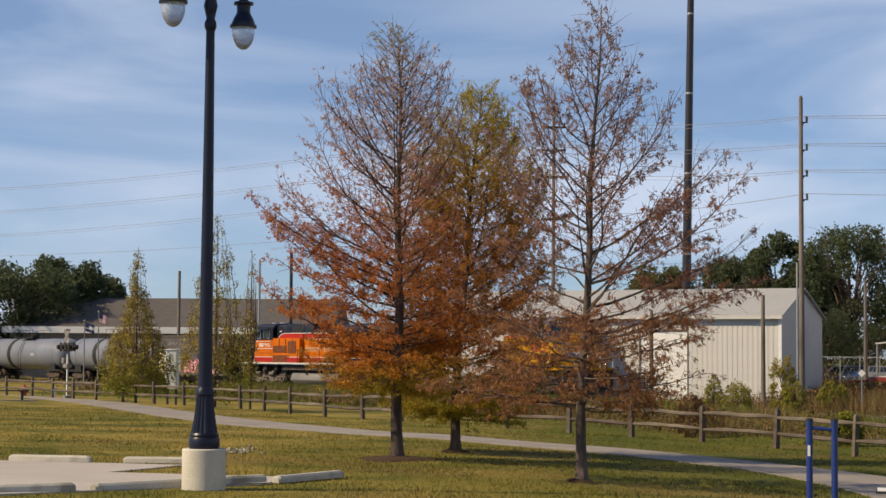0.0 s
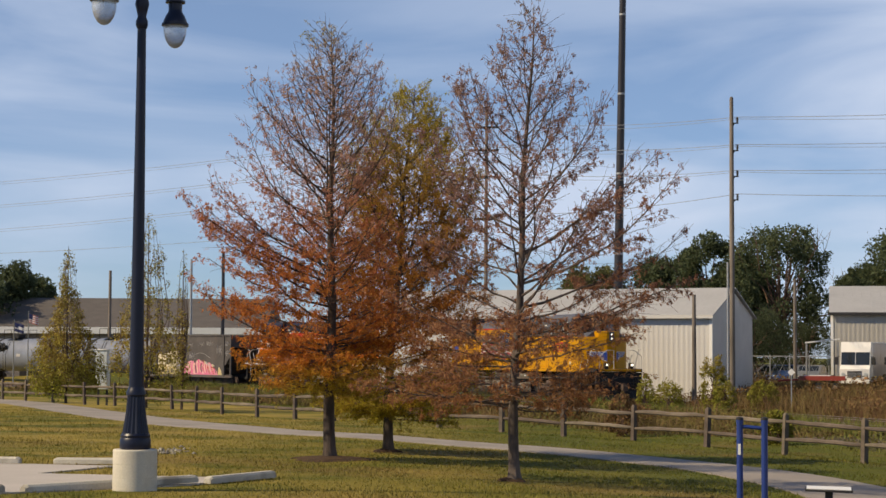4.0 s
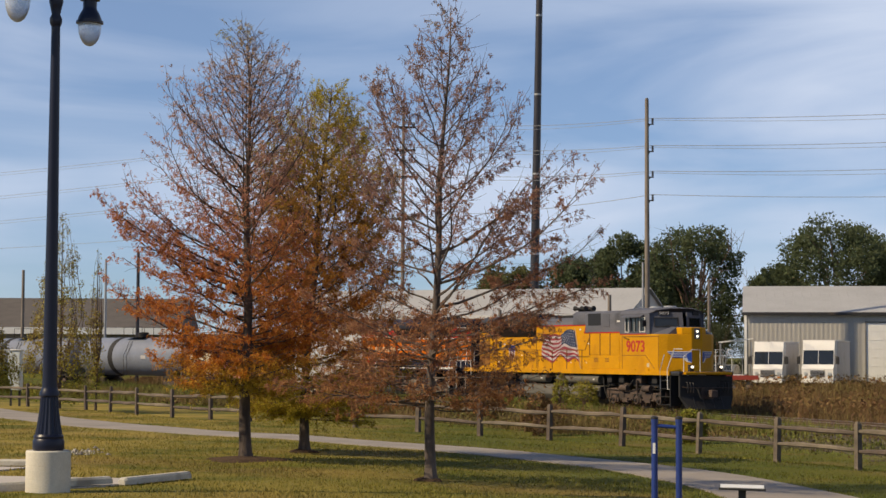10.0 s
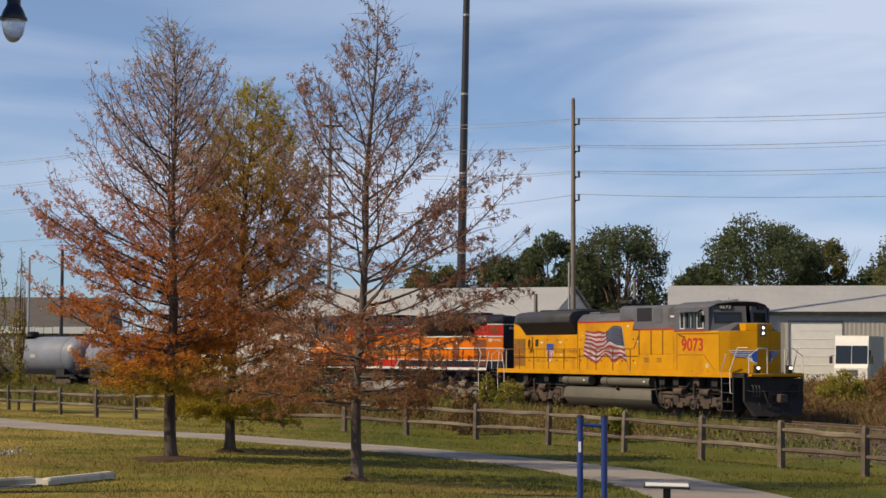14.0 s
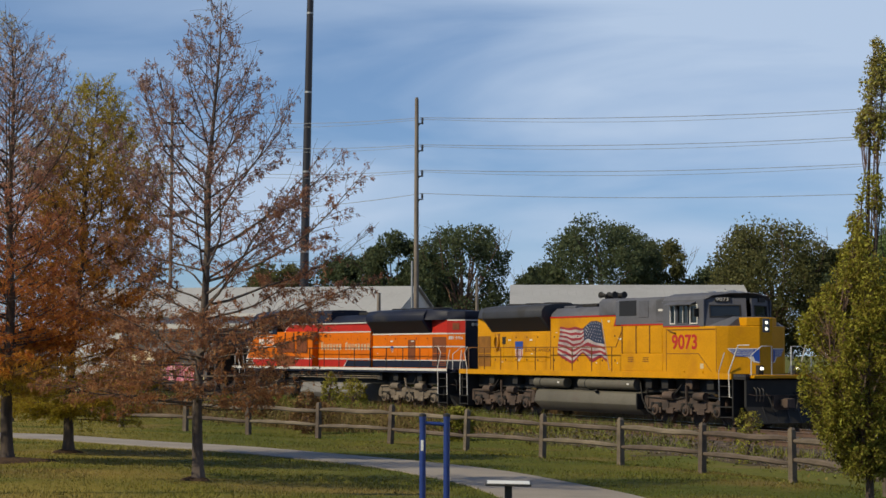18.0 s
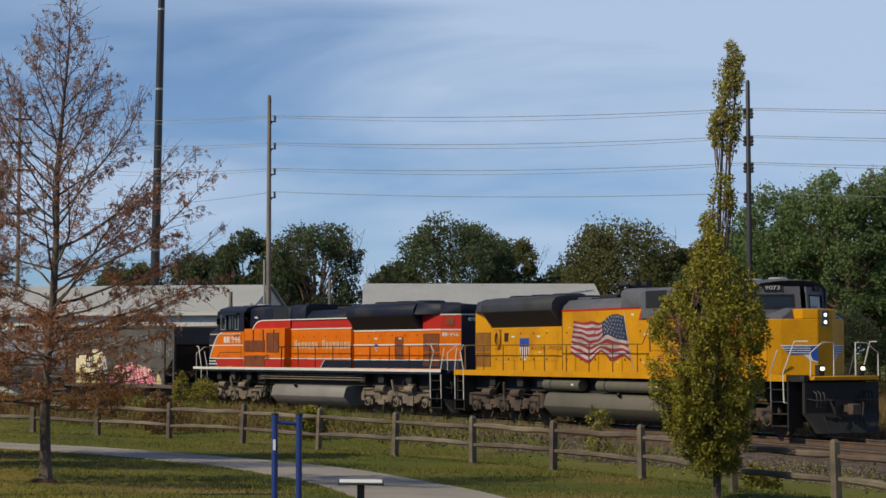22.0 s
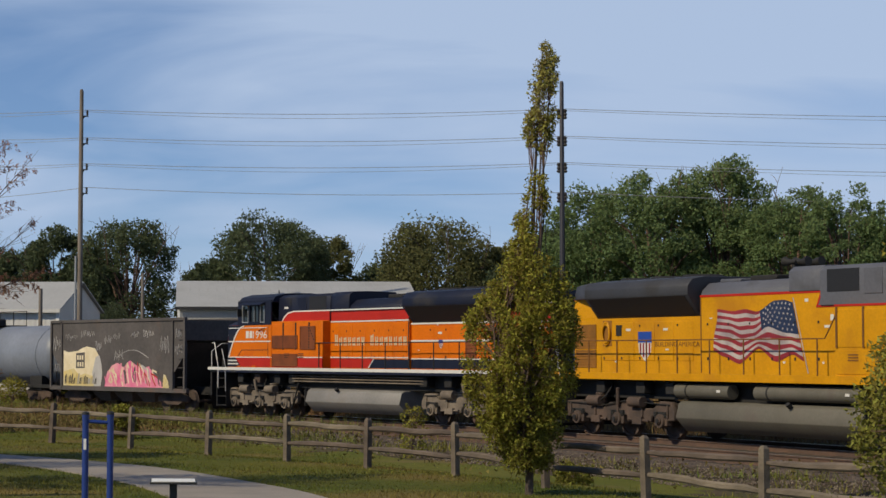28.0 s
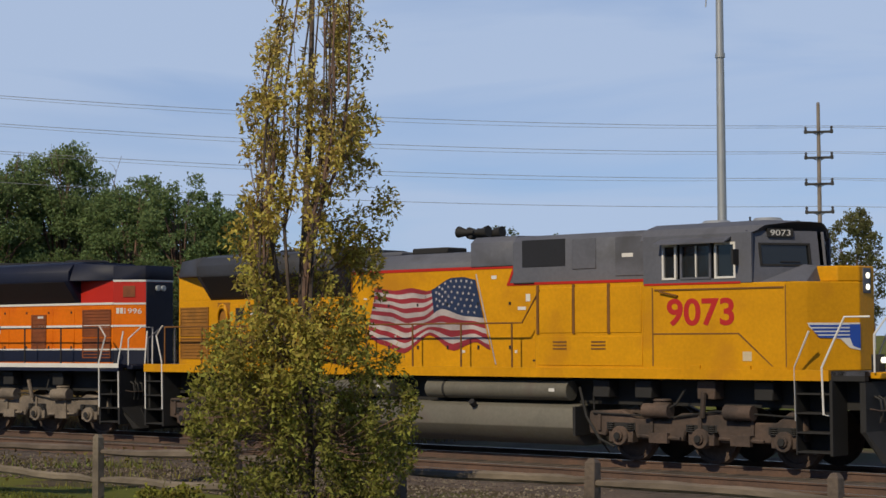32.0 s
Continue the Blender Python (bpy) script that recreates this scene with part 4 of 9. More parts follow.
        ws = slab(0, 1, 3.56, 3.90, -0.05, 0)
        for q in (slab(0, 1, 4.30, 4.56, -0.05, 0), slab(0, 0.16, 3.90, 4.30, -0.05, 0), slab(0.86, 1, 3.90, 4.30, -0.05, 0)):
            ws.add(q.v, q.f)
        part("windscreen_wall", ws, roof_col, e)
        pane = part("windscreen", slab(0.16, 0.86, 3.90, 4.30, -0.04, -0.025), GLASS, e, "dark windscreen glass")
        part("wiper", slab(0.45, 0.72, 3.95, 3.97, -0.01, 0.004), UNDER, pane)
        for u0, u1, z0, z1 in ((0.145, 0.875, 4.285, 4.325), (0.145, 0.875, 3.875, 3.915), (0.145, 0.175, 3.90, 4.30), (0.845, 0.875, 3.90, 4.30)):
            part("windscreen_frame", slab(u0, u1, z0, z1, 0.0, 0.014), UNDER, pane)
        board = part("number_board", slab(0.28, 0.64, 4.44, 4.60, 0.0, 0.05), UNDER, e)
        if s < 0 or orange:
            q = a.lerp(c, 0.31 if s < 0 else 0.60) + nrm * 0.054
            ang = math.atan2(d.y, d.x) + (0 if s < 0 else math.pi)
            lettering(p["number"], 0.16, TRIM_WHITE, "number", board, Matrix.Translation((q.x - 0.09, q.y, 4.465)) @ Matrix.Rotation(ang, 4, "Z") @ Matrix.Rotation(math.pi / 2, 4, "X"), width=0.44)
    part("cab_roof", Build().loft([[(4.70, y, z) for y, z in mirrored([(1.50, 4.44), (1.34, 4.66), (0.9, 4.78), (0.3, 4.80)])], [(7.25, y, z) for y, z in mirrored([(1.50, 4.50), (1.34, 4.66), (0.9, 4.78), (0.3, 4.80)])],
                                   [(7.92 - 0.42 * abs(y), y, z) for y, z in mirrored([(1.35, 4.57), (1.2, 4.66), (0.6, 4.74), (0.2, 4.75)])]]), roof_col, e, smooth=25)
    for x in (5.55, 6.75):
        part("air_conditioner", Build().lathe([(0.30, 4.78), (0.32, 4.82), (0.26, 4.88), (0.02, 4.89)], x, 0.0, 18), POLE_GALV, e)
    part("antenna", Build().cyl((6.15, 0.3, 4.78), (6.15, 0.3, 4.95), 0.02, 6), UNDER, e)
    horn = None if orange else part("horn", Build().cyl((-0.75, -0.42, 4.80), (-0.75, 0.42, 4.80), 0.06, 8).box(-0.83, -0.67, -0.07, 0.07, 4.4, 4.8), UNDER, e)
    for k in range(0 if orange else 5):
        y, d = -0.36 + k * 0.18, (1 if k % 2 else -1)
        part("horn_bell", Build().tube([(-0.75 - d * 0.10, y * 1.15, 4.90), (-0.75 + d * 0.15, y * 1.15, 4.90), (-0.75 + d * (0.34 + 0.03 * k), y * 1.15, 4.92)], 0.04, 10, 0.135), UNDER, horn)
    # lamps
    for z in (3.68, 3.46):
        part("headlight", Build().cyl((9.32, 0, z), (9.37, 0, z), 0.055, 14), LAMP_ON if not orange else FROST, e, "lit headlight" if not orange else "")
    part("headlight_case", Build().box(9.31, 9.345, -0.15, 0.15, 3.34, 3.82), roof_col, e, bevel=0.01)
    for s in (-1, 1):
        part("ditch_light", Build().cyl((10.04, s * 0.78, 2.08), (10.13, s * 0.78, 2.08), 0.055, 12), LAMP_ON if not orange else FROST, e)
        part("ditch_light_case", Build().box(9.88, 10.05, s * 0.78 - 0.11, s * 0.78 + 0.11, 1.87, 2.19), UNDER, e, bevel=0.01)
        part("rear_light", Build().cyl((p["rear"], s * 0.10, 3.90), (p["rear"] - 0.06, s * 0.10, 3.90), 0.075, 12), FROST, e)
    # platforms, pilots, couplers
    for xe, d in ((10.05, 1), (-10.95, -1)):
        part("anticlimber", Build().box(min(xe, xe + d * 0.22), max(xe, xe + d * 0.22), -1.25, 1.25, 1.74, 1.865), p["sill"], e, bevel=0.02)
        part("pilot", Build().box(min(xe - d * 0.12, xe), max(xe - d * 0.12, xe), -1.42, 1.42, 0.75, 1.68), UNDER, e)
        part("plow", Build().loft([[(xe - d * 0.1, -1.45, 0.78), (xe - d * 0.1, 1.45, 0.78), (xe, 1.45, 0.78), (xe, -1.45, 0.78)], [(xe + d * 0.20, -1.20, 0.20), (xe + d * 0.20, 1.20, 0.20), (xe + d * 0.32, 1.05, 0.20), (xe + d * 0.32, -1.05, 0.20)]]), UNDER, e)
        part("coupler", Build().box(min(xe, xe + d * 0.62), max(xe, xe + d * 0.62), -0.11, 0.11, 0.80, 1.02).box(min(xe + d * 0.42, xe + d * 0.66), max(xe + d * 0.42, xe + d * 0.66), -0.19, 0.15, 0.74, 1.06), TRUCK, e, bevel=0.02)
        for k in (-1.1, -0.95, -0.8, 0.8, 0.95, 1.1):
            part("brake_hose", Build().tube([(xe, k, 1.42), (xe + d * 0.12, k, 1.36), (xe + d * 0.16, k, 1.12), (xe + d * 0.10, k * 0.97, 0.95)], 0.024, 6), DARK, e)
        part("cut_lever", Build().tube([(xe + d * 0.05, -1.35, 1.2), (xe + d * 0.16, -1.2, 1.16), (xe + d * 0.18, 1.2, 1.16), (xe + d * 0.05, 1.35, 1.2)], 0.016, 6), TRUCK, e)
        part("draft_box", Build().box(min(xe, xe + d * 0.10), max(xe, xe + d * 0.10), -0.34, 0.34, 0.66, 1.16), TRUCK, e, bevel=0.02)
        for k in (-0.75, -0.25, 0.25, 0.75):
            part("plow_rib", Build().prism([(xe, 0.74), (xe + d * 0.05, 0.74), (xe + d * 0.30, 0.24), (xe + d * 0.24, 0.22)], k - 0.02, k + 0.02, "y"), DARK, e)
        for k in (-0.6, 0.62):
            part("air_hose", Build().tube([(xe, k, 1.25), (xe + d * 0.22, k, 1.05), (xe + d * 0.28, k * 0.85, 0.7), (xe + d * 0.35, k * 0.6, 0.62)], 0.03, 6), UNDER, e)
        for s in (-1, 1):
            # rail across each platform end
            part("end_rail", Build().tube([(xe + d * 0.12, s * 1.30, 1.86), (xe + d * 0.12, s * 1.30, 2.55), (xe + d * 0.12, s * 0.85, 2.85), (xe + d * 0.12, s * 0.42, 2.85), (xe + d * 0.12, s * 0.42, 1.86)], 0.019, 6), TRIM_WHITE if d > 0 or orange else roof_col, e)
    for s in (-1, 1):
        step_well(e, 8.55, 9.35, s, UNDER)
        step_well(e, -10.9, -10.25, s, UNDER)
        part("grab_rail", Build().tube([(8.50, s * 1.52, 0.95), (8.50, s * 1.54, 1.95), (8.95, s * 1.52, 2.62)], 0.022, 6), TRIM_WHITE, e, "white grab rail")
        part("grab_rail", Build().tube([(9.36, s * 1.42, 1.05), (9.24, s * 1.53, 1.08), (9.22, s * 1.54, 1.95), (9.66, s * 1.46, 2.88), (10.1, s * 1.32, 2.88)], 0.022, 6), TRIM_WHITE, e, "white grab rail")
        part("grab_rail", Build().tube([(-10.22, s * 1.52, 0.75), (-10.22, s * 1.54, 1.95), (-10.45, s * 1.53, 2.62), (-10.22, s * 1.52, 2.88)], 0.020, 6), TRIM_WHITE, e, "white grab rail")
        part("grab_rail", Build().tube([(-10.92, s * 1.50, 0.75), (-10.92, s * 1.52, 1.95), (-10.98, s * 1.40, 2.75)], 0.020, 6), TRIM_WHITE, e, "white grab rail")
        handrail(e, -10.15, 1.35, s, p["rail"], 9, z=2.84)
        part("rising_rail", Build().tube([(1.35, s * 1.50, 2.84), (1.62, s * 1.49, 2.84), (2.1, s * 1.49, 3.52)], 0.019, 6), p["rail"], e)
        # air tanks, fuel tank piping
        if not orange:
            for a, c in ((-4.63, -2.27), (-1.20, 2.76)):
                part("air_reservoir", Build().tube([(a, s * 1.26, 1.42), (a + 0.10, s * 1.26, 1.42), (c - 0.10, s * 1.26, 1.42), (c, s * 1.26, 1.42)], 0.205, 18), TANK_BROWN, e, "dusty air reservoir")
                part("tank_strap", Build().cyl((a + 0.5, s * 1.26, 1.42), (a + 0.56, s * 1.26, 1.42), 0.212, 18), UNDER, e)
                part("label_plate", Build().box(c - 0.45, c - 0.30, min(s * 1.462, s * 1.470), max(s * 1.462, s * 1.470), 1.40, 1.47), TRIM_WHITE, e)
        else:
            for zz in (1.60, 1.50, 1.40):
                part("pipe", Build().tube([(-5.0, s * 1.3, zz), (3.5, s * 1.3, zz)], 0.028, 6), TRUCK_TAN, e)
        for x in (3.35, 4.4, 5.9, 7.2, -5.2, -6.6, -8.6):
            part("equipment_box", Build().box(x, x + 0.42, min(s * 0.98, s * 1.32), max(s * 0.98, s * 1.32), 1.30, 1.66), UNDER if x != 5.9 else TRUCK, e, bevel=0.02)
        part("hose_loop", Build().tube([(3.0, s * 1.3, 1.5), (3.2, s * 1.34, 0.9), (3.5, s * 1.3, 0.45), (3.8, s * 1.2, 0.3)], 0.03, 6), UNDER, e)
    prof = [(-1.47, 0.66), (-1.36, 1.06), (-1.22, 1.14), (1.22, 1.14), (1.36, 1.06), (1.47, 0.66), (1.08, 0.28), (-1.08, 0.28)]
    part("fuel_tank", hood_section(prof, *((-3.75, 2.35) if orange else (-4.55, 2.95))), p["tank"], e, bevel=0.02)
    for s in (-1, 1):
        part("tank_end_rib", Build().box(2.33 if orange else 2.93, 2.40 if orange else 3.0, min(s * 0.9, s * 1.46), max(s * 0.9, s * 1.46), 0.5, 1.1), UNDER, e)
        part("fuel_filler", Build().cyl((0.2, s * 1.40, 1.08), (0.2, s * 1.50, 1.16), 0.07, 10), UNDER, e)
    truck(e, (-9.6, -7.55, -5.45), p["truck"], flip)
    truck(e, (4.03, 5.97, 7.85), p["truck"], flip)
    return e


def short_nose(e):
    """Sets the nose and the front platform back behind the cab."""
    for ob in e.children_recursive:
        if ob.type != "MESH" or ob.matrix_basis.translation.length > 1e-6:
            continue
        for v in ob.data.vertices:
            k = min(1.0, max(0.0, (v.co.x - 7.95) / 0.9))
            v.co.x -= NOSE_BACK * k * k * (3 - 2 * k)


def side_fittings(e, p):
    """Doors, vents, latches and stripes of both sides."""
    col, orange = p["side"], p["heritage"]
    lat = LATTICE_RED if orange else LATTICE
    side_fit = UNDER if orange else SEAM
    for s in (-1, 1):
        # hood doors, slightly proud
        for x0, x1 in ((-8.7, -7.9), (-7.85, -7.1), (-7.05, -6.1), (-6.05, -5.2), (-5.15, -4.3)):
            part("hood_door", side_box(x0, x1, 1.0, 2.25, 3.38, s, 0.014), col, e, bevel=0.006)
        for x0, x1 in ((-3.7, -2.9), (-2.85, -2.05), (-2.0, -1.2), (-1.15, -0.35), (-0.3, 0.5), (0.55, 1.35)):
            if orange:
                part("hood_door", side_box(x0, x1, 1.10, 2.25, 3.55, s, 0.012), col, e, bevel=0.006)
        vent(e, -10.12, -9.02, 1.0, 2.62, 3.32, s, lat)
        vent(e, -10.12, -9.02, 1.0, 2.05, 2.55, s, lat, 7)
        if orange:
            vent(e, -7.6, -7.0, 1.014, 2.30, 3.20, s, lat)
        # latches and labels
        rng = random.Random(7 if orange else 3)
        for k in range(9):
            x = rng.uniform(-8.6, 4.5)
            w = 1.016 if x < -3.9 else (1.105 if x < 1.9 else 1.475)
            z = rng.choice((2.2, 2.55, 3.2, 3.42))
            part("label_plate", side_box(x, x + rng.uniform(0.05, 0.11), w, z, z + rng.uniform(0.03, 0.06), s, 0.006), TRIM_WHITE, e)
        for x0, w, n in ((-8.62, 1.016, 5), (-3.55, 1.105, 6)):
            for k in range(n):
                x = x0 + k * 0.9
                part("latch", side_box(x, x + 0.05, w, 2.28, 2.36, s, 0.014), UNDER, e)
                part("latch", side_box(x, x + 0.05, w, 3.24, 3.30, s, 0.014), UNDER, e)
                if k % 2:
                    part("writing_plate", side_box(x + 0.25, x + 0.47, w, 3.12, 3.19, s, 0.005), TRIM_WHITE, e)
        for x, z in ((1.72, 2.36), (1.60, 2.02), (1.66, 2.92)):
            part("slot", side_box(x, x + 0.26, 1.10, z, z + 0.04, s, 0.006), UNDER, e)
        part("seam", side_box(1.90, 1.93, 1.10, 1.93, 3.62, s, 0.010), SEAM if not orange else UNDER, e)
        part("seam", side_box(-3.84, -3.80, 1.10, 1.93, 4.0, s, 0.010), SEAM if not orange else UNDER, e)
        part("warning_plate", side_box(1.42, 1.54, 1.10, 3.30, 3.46, s, 0.006), TRIM_WHITE, e)
        part("warning_plate", side_box(0.46, 0.60, 1.10, 3.80, 3.88, s, 0.006), TRIM_WHITE, e)
        part("door_label", side_box(4.02, 4.30, 1.18, 4.16, 4.24, s, 0.006), TRIM_WHITE, e)
        part("handhold", Build().tube([(5.2, s * 1.50, 3.44), (5.2, s * 1.56, 3.42), (5.6, s * 1.56, 3.34), (5.6, s * 1.50, 3.32)], 0.018, 6), side_fit, e)
        for x in (5.9, 7.05):
            part("lift_lug", side_box(x, x + 0.22, 1.5, 1.90, 1.97, s, 0.04), col, e)
        # locker doors and louvres
        for x0, x1, z0, z1 in ((2.08, 2.95, 2.62, 3.56), (3.0, 3.85, 2.62, 3.56), (3.9, 4.7, 2.62, 3.56), (2.05, 4.72, 1.95, 2.55)):
            part("locker_door", side_box(x0, x1, 1.47, z0, z1, s, 0.014), col, e, bevel=0.006)
        for x in (2.05, 3.0, 3.9):
            part("door_post", side_box(x - 0.03, x + 0.03, 1.47, 2.60, 3.62, s, 0.03), SEAM if not orange else UNDER, e)
        for a in (2.45, 3.45):
            for k in range(3):
                part("louvre", side_box(a, a + 0.36, 1.484, 2.28 + 0.07 * k, 2.31 + 0.07 * k, s, 0.012), SEAM if not orange else UNDER, e)
        part("cab_door", side_box(5.05, 8.00, 1.5, 3.44, 3.47, s, 0.02), SEAM if not orange else TRIM_WHITE, e)
        part("seam", side_box(4.98, 5.01, 1.5, 1.95, 3.50, s, 0.006), SEAM if not orange else UNDER, e)
        part("seam", side_box(8.03, 8.06, 1.5, 1.95, 3.50, s, 0.006), SEAM if not orange else UNDER, e)
        part("seam", Build().prism([(5.0, 2.60), (7.0, 2.60), (7.75, 1.96), (7.72, 1.96), (6.98, 2.575), (5.0, 2.575)], s * 1.495, s * 1.508, "y"), SEAM if not orange else UNDER, e)
        if not orange:
            part("builder_plate", side_box(7.08, 7.28, 1.5, 2.06, 2.24, s, 0.006), CREAM_LETTER, e)
        part("intake_grille", side_box(1.38, 2.54, 1.16, 4.03, 4.60, s, 0.012), SCREEN, e)
        part("roof_door", side_box(2.72, 3.35, 1.16, 3.95, 4.58, s, 0.02), p["roof"], e, bevel=0.006)
        part("roof_door", side_box(3.85, 4.70, 1.16, 3.78, 4.58, s, 0.02), p["roof"], e, bevel=0.006)
        part("mirror", Build().box(6.98, 7.02, min(s * 1.50, s * 1.70), max(s * 1.50, s * 1.70), 3.9, 4.2), UNDER, e)


def yellow_engine():
    p = dict(side=YELLOW, roof=GREY, end=YELLOW, sill=YELLOW, rail=SEAM, frame=TRIM_WHITE, tank=TANK_BROWN, truck=TRUCK, heritage=False, rear=-10.20, number="9073", flip=False)
    e = locomotive("yellow diesel locomotive with grey roof and lit headlights pulling the train", p)
    side_fittings(e, p)
    for s in (-1, 1):
        # red line between yellow and grey
        part("red_line", side_box(-3.85, 1.12, 1.10, 4.02, 4.085, s, 0.010), RED, e)
        part("red_line", Build().prism([(1.10, 4.085), (1.16, 4.085), (0.98, 3.70), (0.90, 3.66)], s * 1.095, s * 1.118, "y"), RED, e)
        part("grey_panel", Build().prism([(1.14, 4.06), (1.95, 4.06), (1.95, 3.70), (0.97, 3.70)], s * 1.095, s * 1.112, "y"), GREY, e)
        part("red_line", side_box(0.90, 1.96, 1.10, 3.645, 3.70, s, 0.014), RED, e)
        part("red_line", side_box(1.96, 4.80, 1.47, 3.635, 3.69, s, 0.012), RED, e)
        part("red_line", side_box(4.80, 7.05, 1.50, 3.545, 3.585, s, 0.010), RED, e)
        part("red_line", side_box(-10.2, -9.9, 1.0, 4.10, 4.14, s, 0.010), RED, e)
        lettering("9073", 0.72, DIGIT_RED, "number", e, on_side(5.34 if s < 0 else 6.87, 2.765, 1.503, s), width=1.56, label="red road number", bold=0.016)
        lettering("BUILDING AMERICA", 0.20, SEAM, "slogan", e, on_side(-6.05 if s < 0 else -3.95, 2.66, 1.017, s), width=2.05)
        waving_flag(e, s)
        shield(e, -6.55, 2.70, 0.62, s, 1.016)
        ring = Build()
        pts = [(-8.45 + 0.19 * math.sin(t), s * 1.05, 3.05 + 0.34 * math.cos(t)) for t in (math.tau * i / 16 for i in range(17))]
        part("hose_coil", ring.tube(pts, 0.035, 6).tube([(x * 0.985 - 0.10, y + s * 0.03, 3.05 + (z - 3.05) * 0.8) for x, y, z in pts], 0.03, 6), YELLOW, e, "coiled yellow hose")
        part("hose_recess", side_box(-8.66, -8.20, 1.014, 2.68, 3.44, s, 0.006), LATTICE, e)
        part("gauge_panel", side_box(-7.98, -7.70, 1.014, 2.98, 3.30, s, 0.012), UNDER, e)
        # wing emblem on the nose facet
        a, c = Vector((8.74, s * 1.21, 0)), Vector((9.335, s * 0.29, 0))
        d = (c - a)
        nrm = Vector((abs(d.y), s * abs(d.x), 0)).normalized()

        def facet(poly, t0, t1):
            v = [tuple(a + d * u + nrm * t + Vector((0, 0, z))) for t in (t0, t1) for u, z in poly]
            n = len(poly)
            return Build().add(v, [tuple(range(n - 1, -1, -1)), tuple(range(n, 2 * n))] + [(i, (i + 1) % n, n + (i + 1) % n, n + i) for i in range(n)])
        wing = part("wing_emblem", facet([(-0.02, 2.78), (1.0, 2.78), (1.0, 2.26), (0.80, 2.30), (0.62, 2.48), (0.25, 2.50), (0.12, 2.62), (0.02, 2.70)], 0.002, 0.006), TRIM_WHITE, e, "blue and white wing emblem")
        for k in range(4):
            z = 2.74 - k * 0.068
            part("feather", facet([(0.02 + 0.05 * k, z), (0.80, z), (0.80, z - 0.040), (0.05 + 0.06 * k, z - 0.040)], 0.005, 0.011), LOGO_BLUE, wing)
        part("wing_shield", facet([(0.80, 2.75), (1.0, 2.75), (1.0, 2.29), (0.86, 2.34), (0.80, 2.50)], 0.005, 0.011), LOGO_BLUE, wing)
    short_nose(e)
    ride(e, 10.9, 6.7, False)
    return e


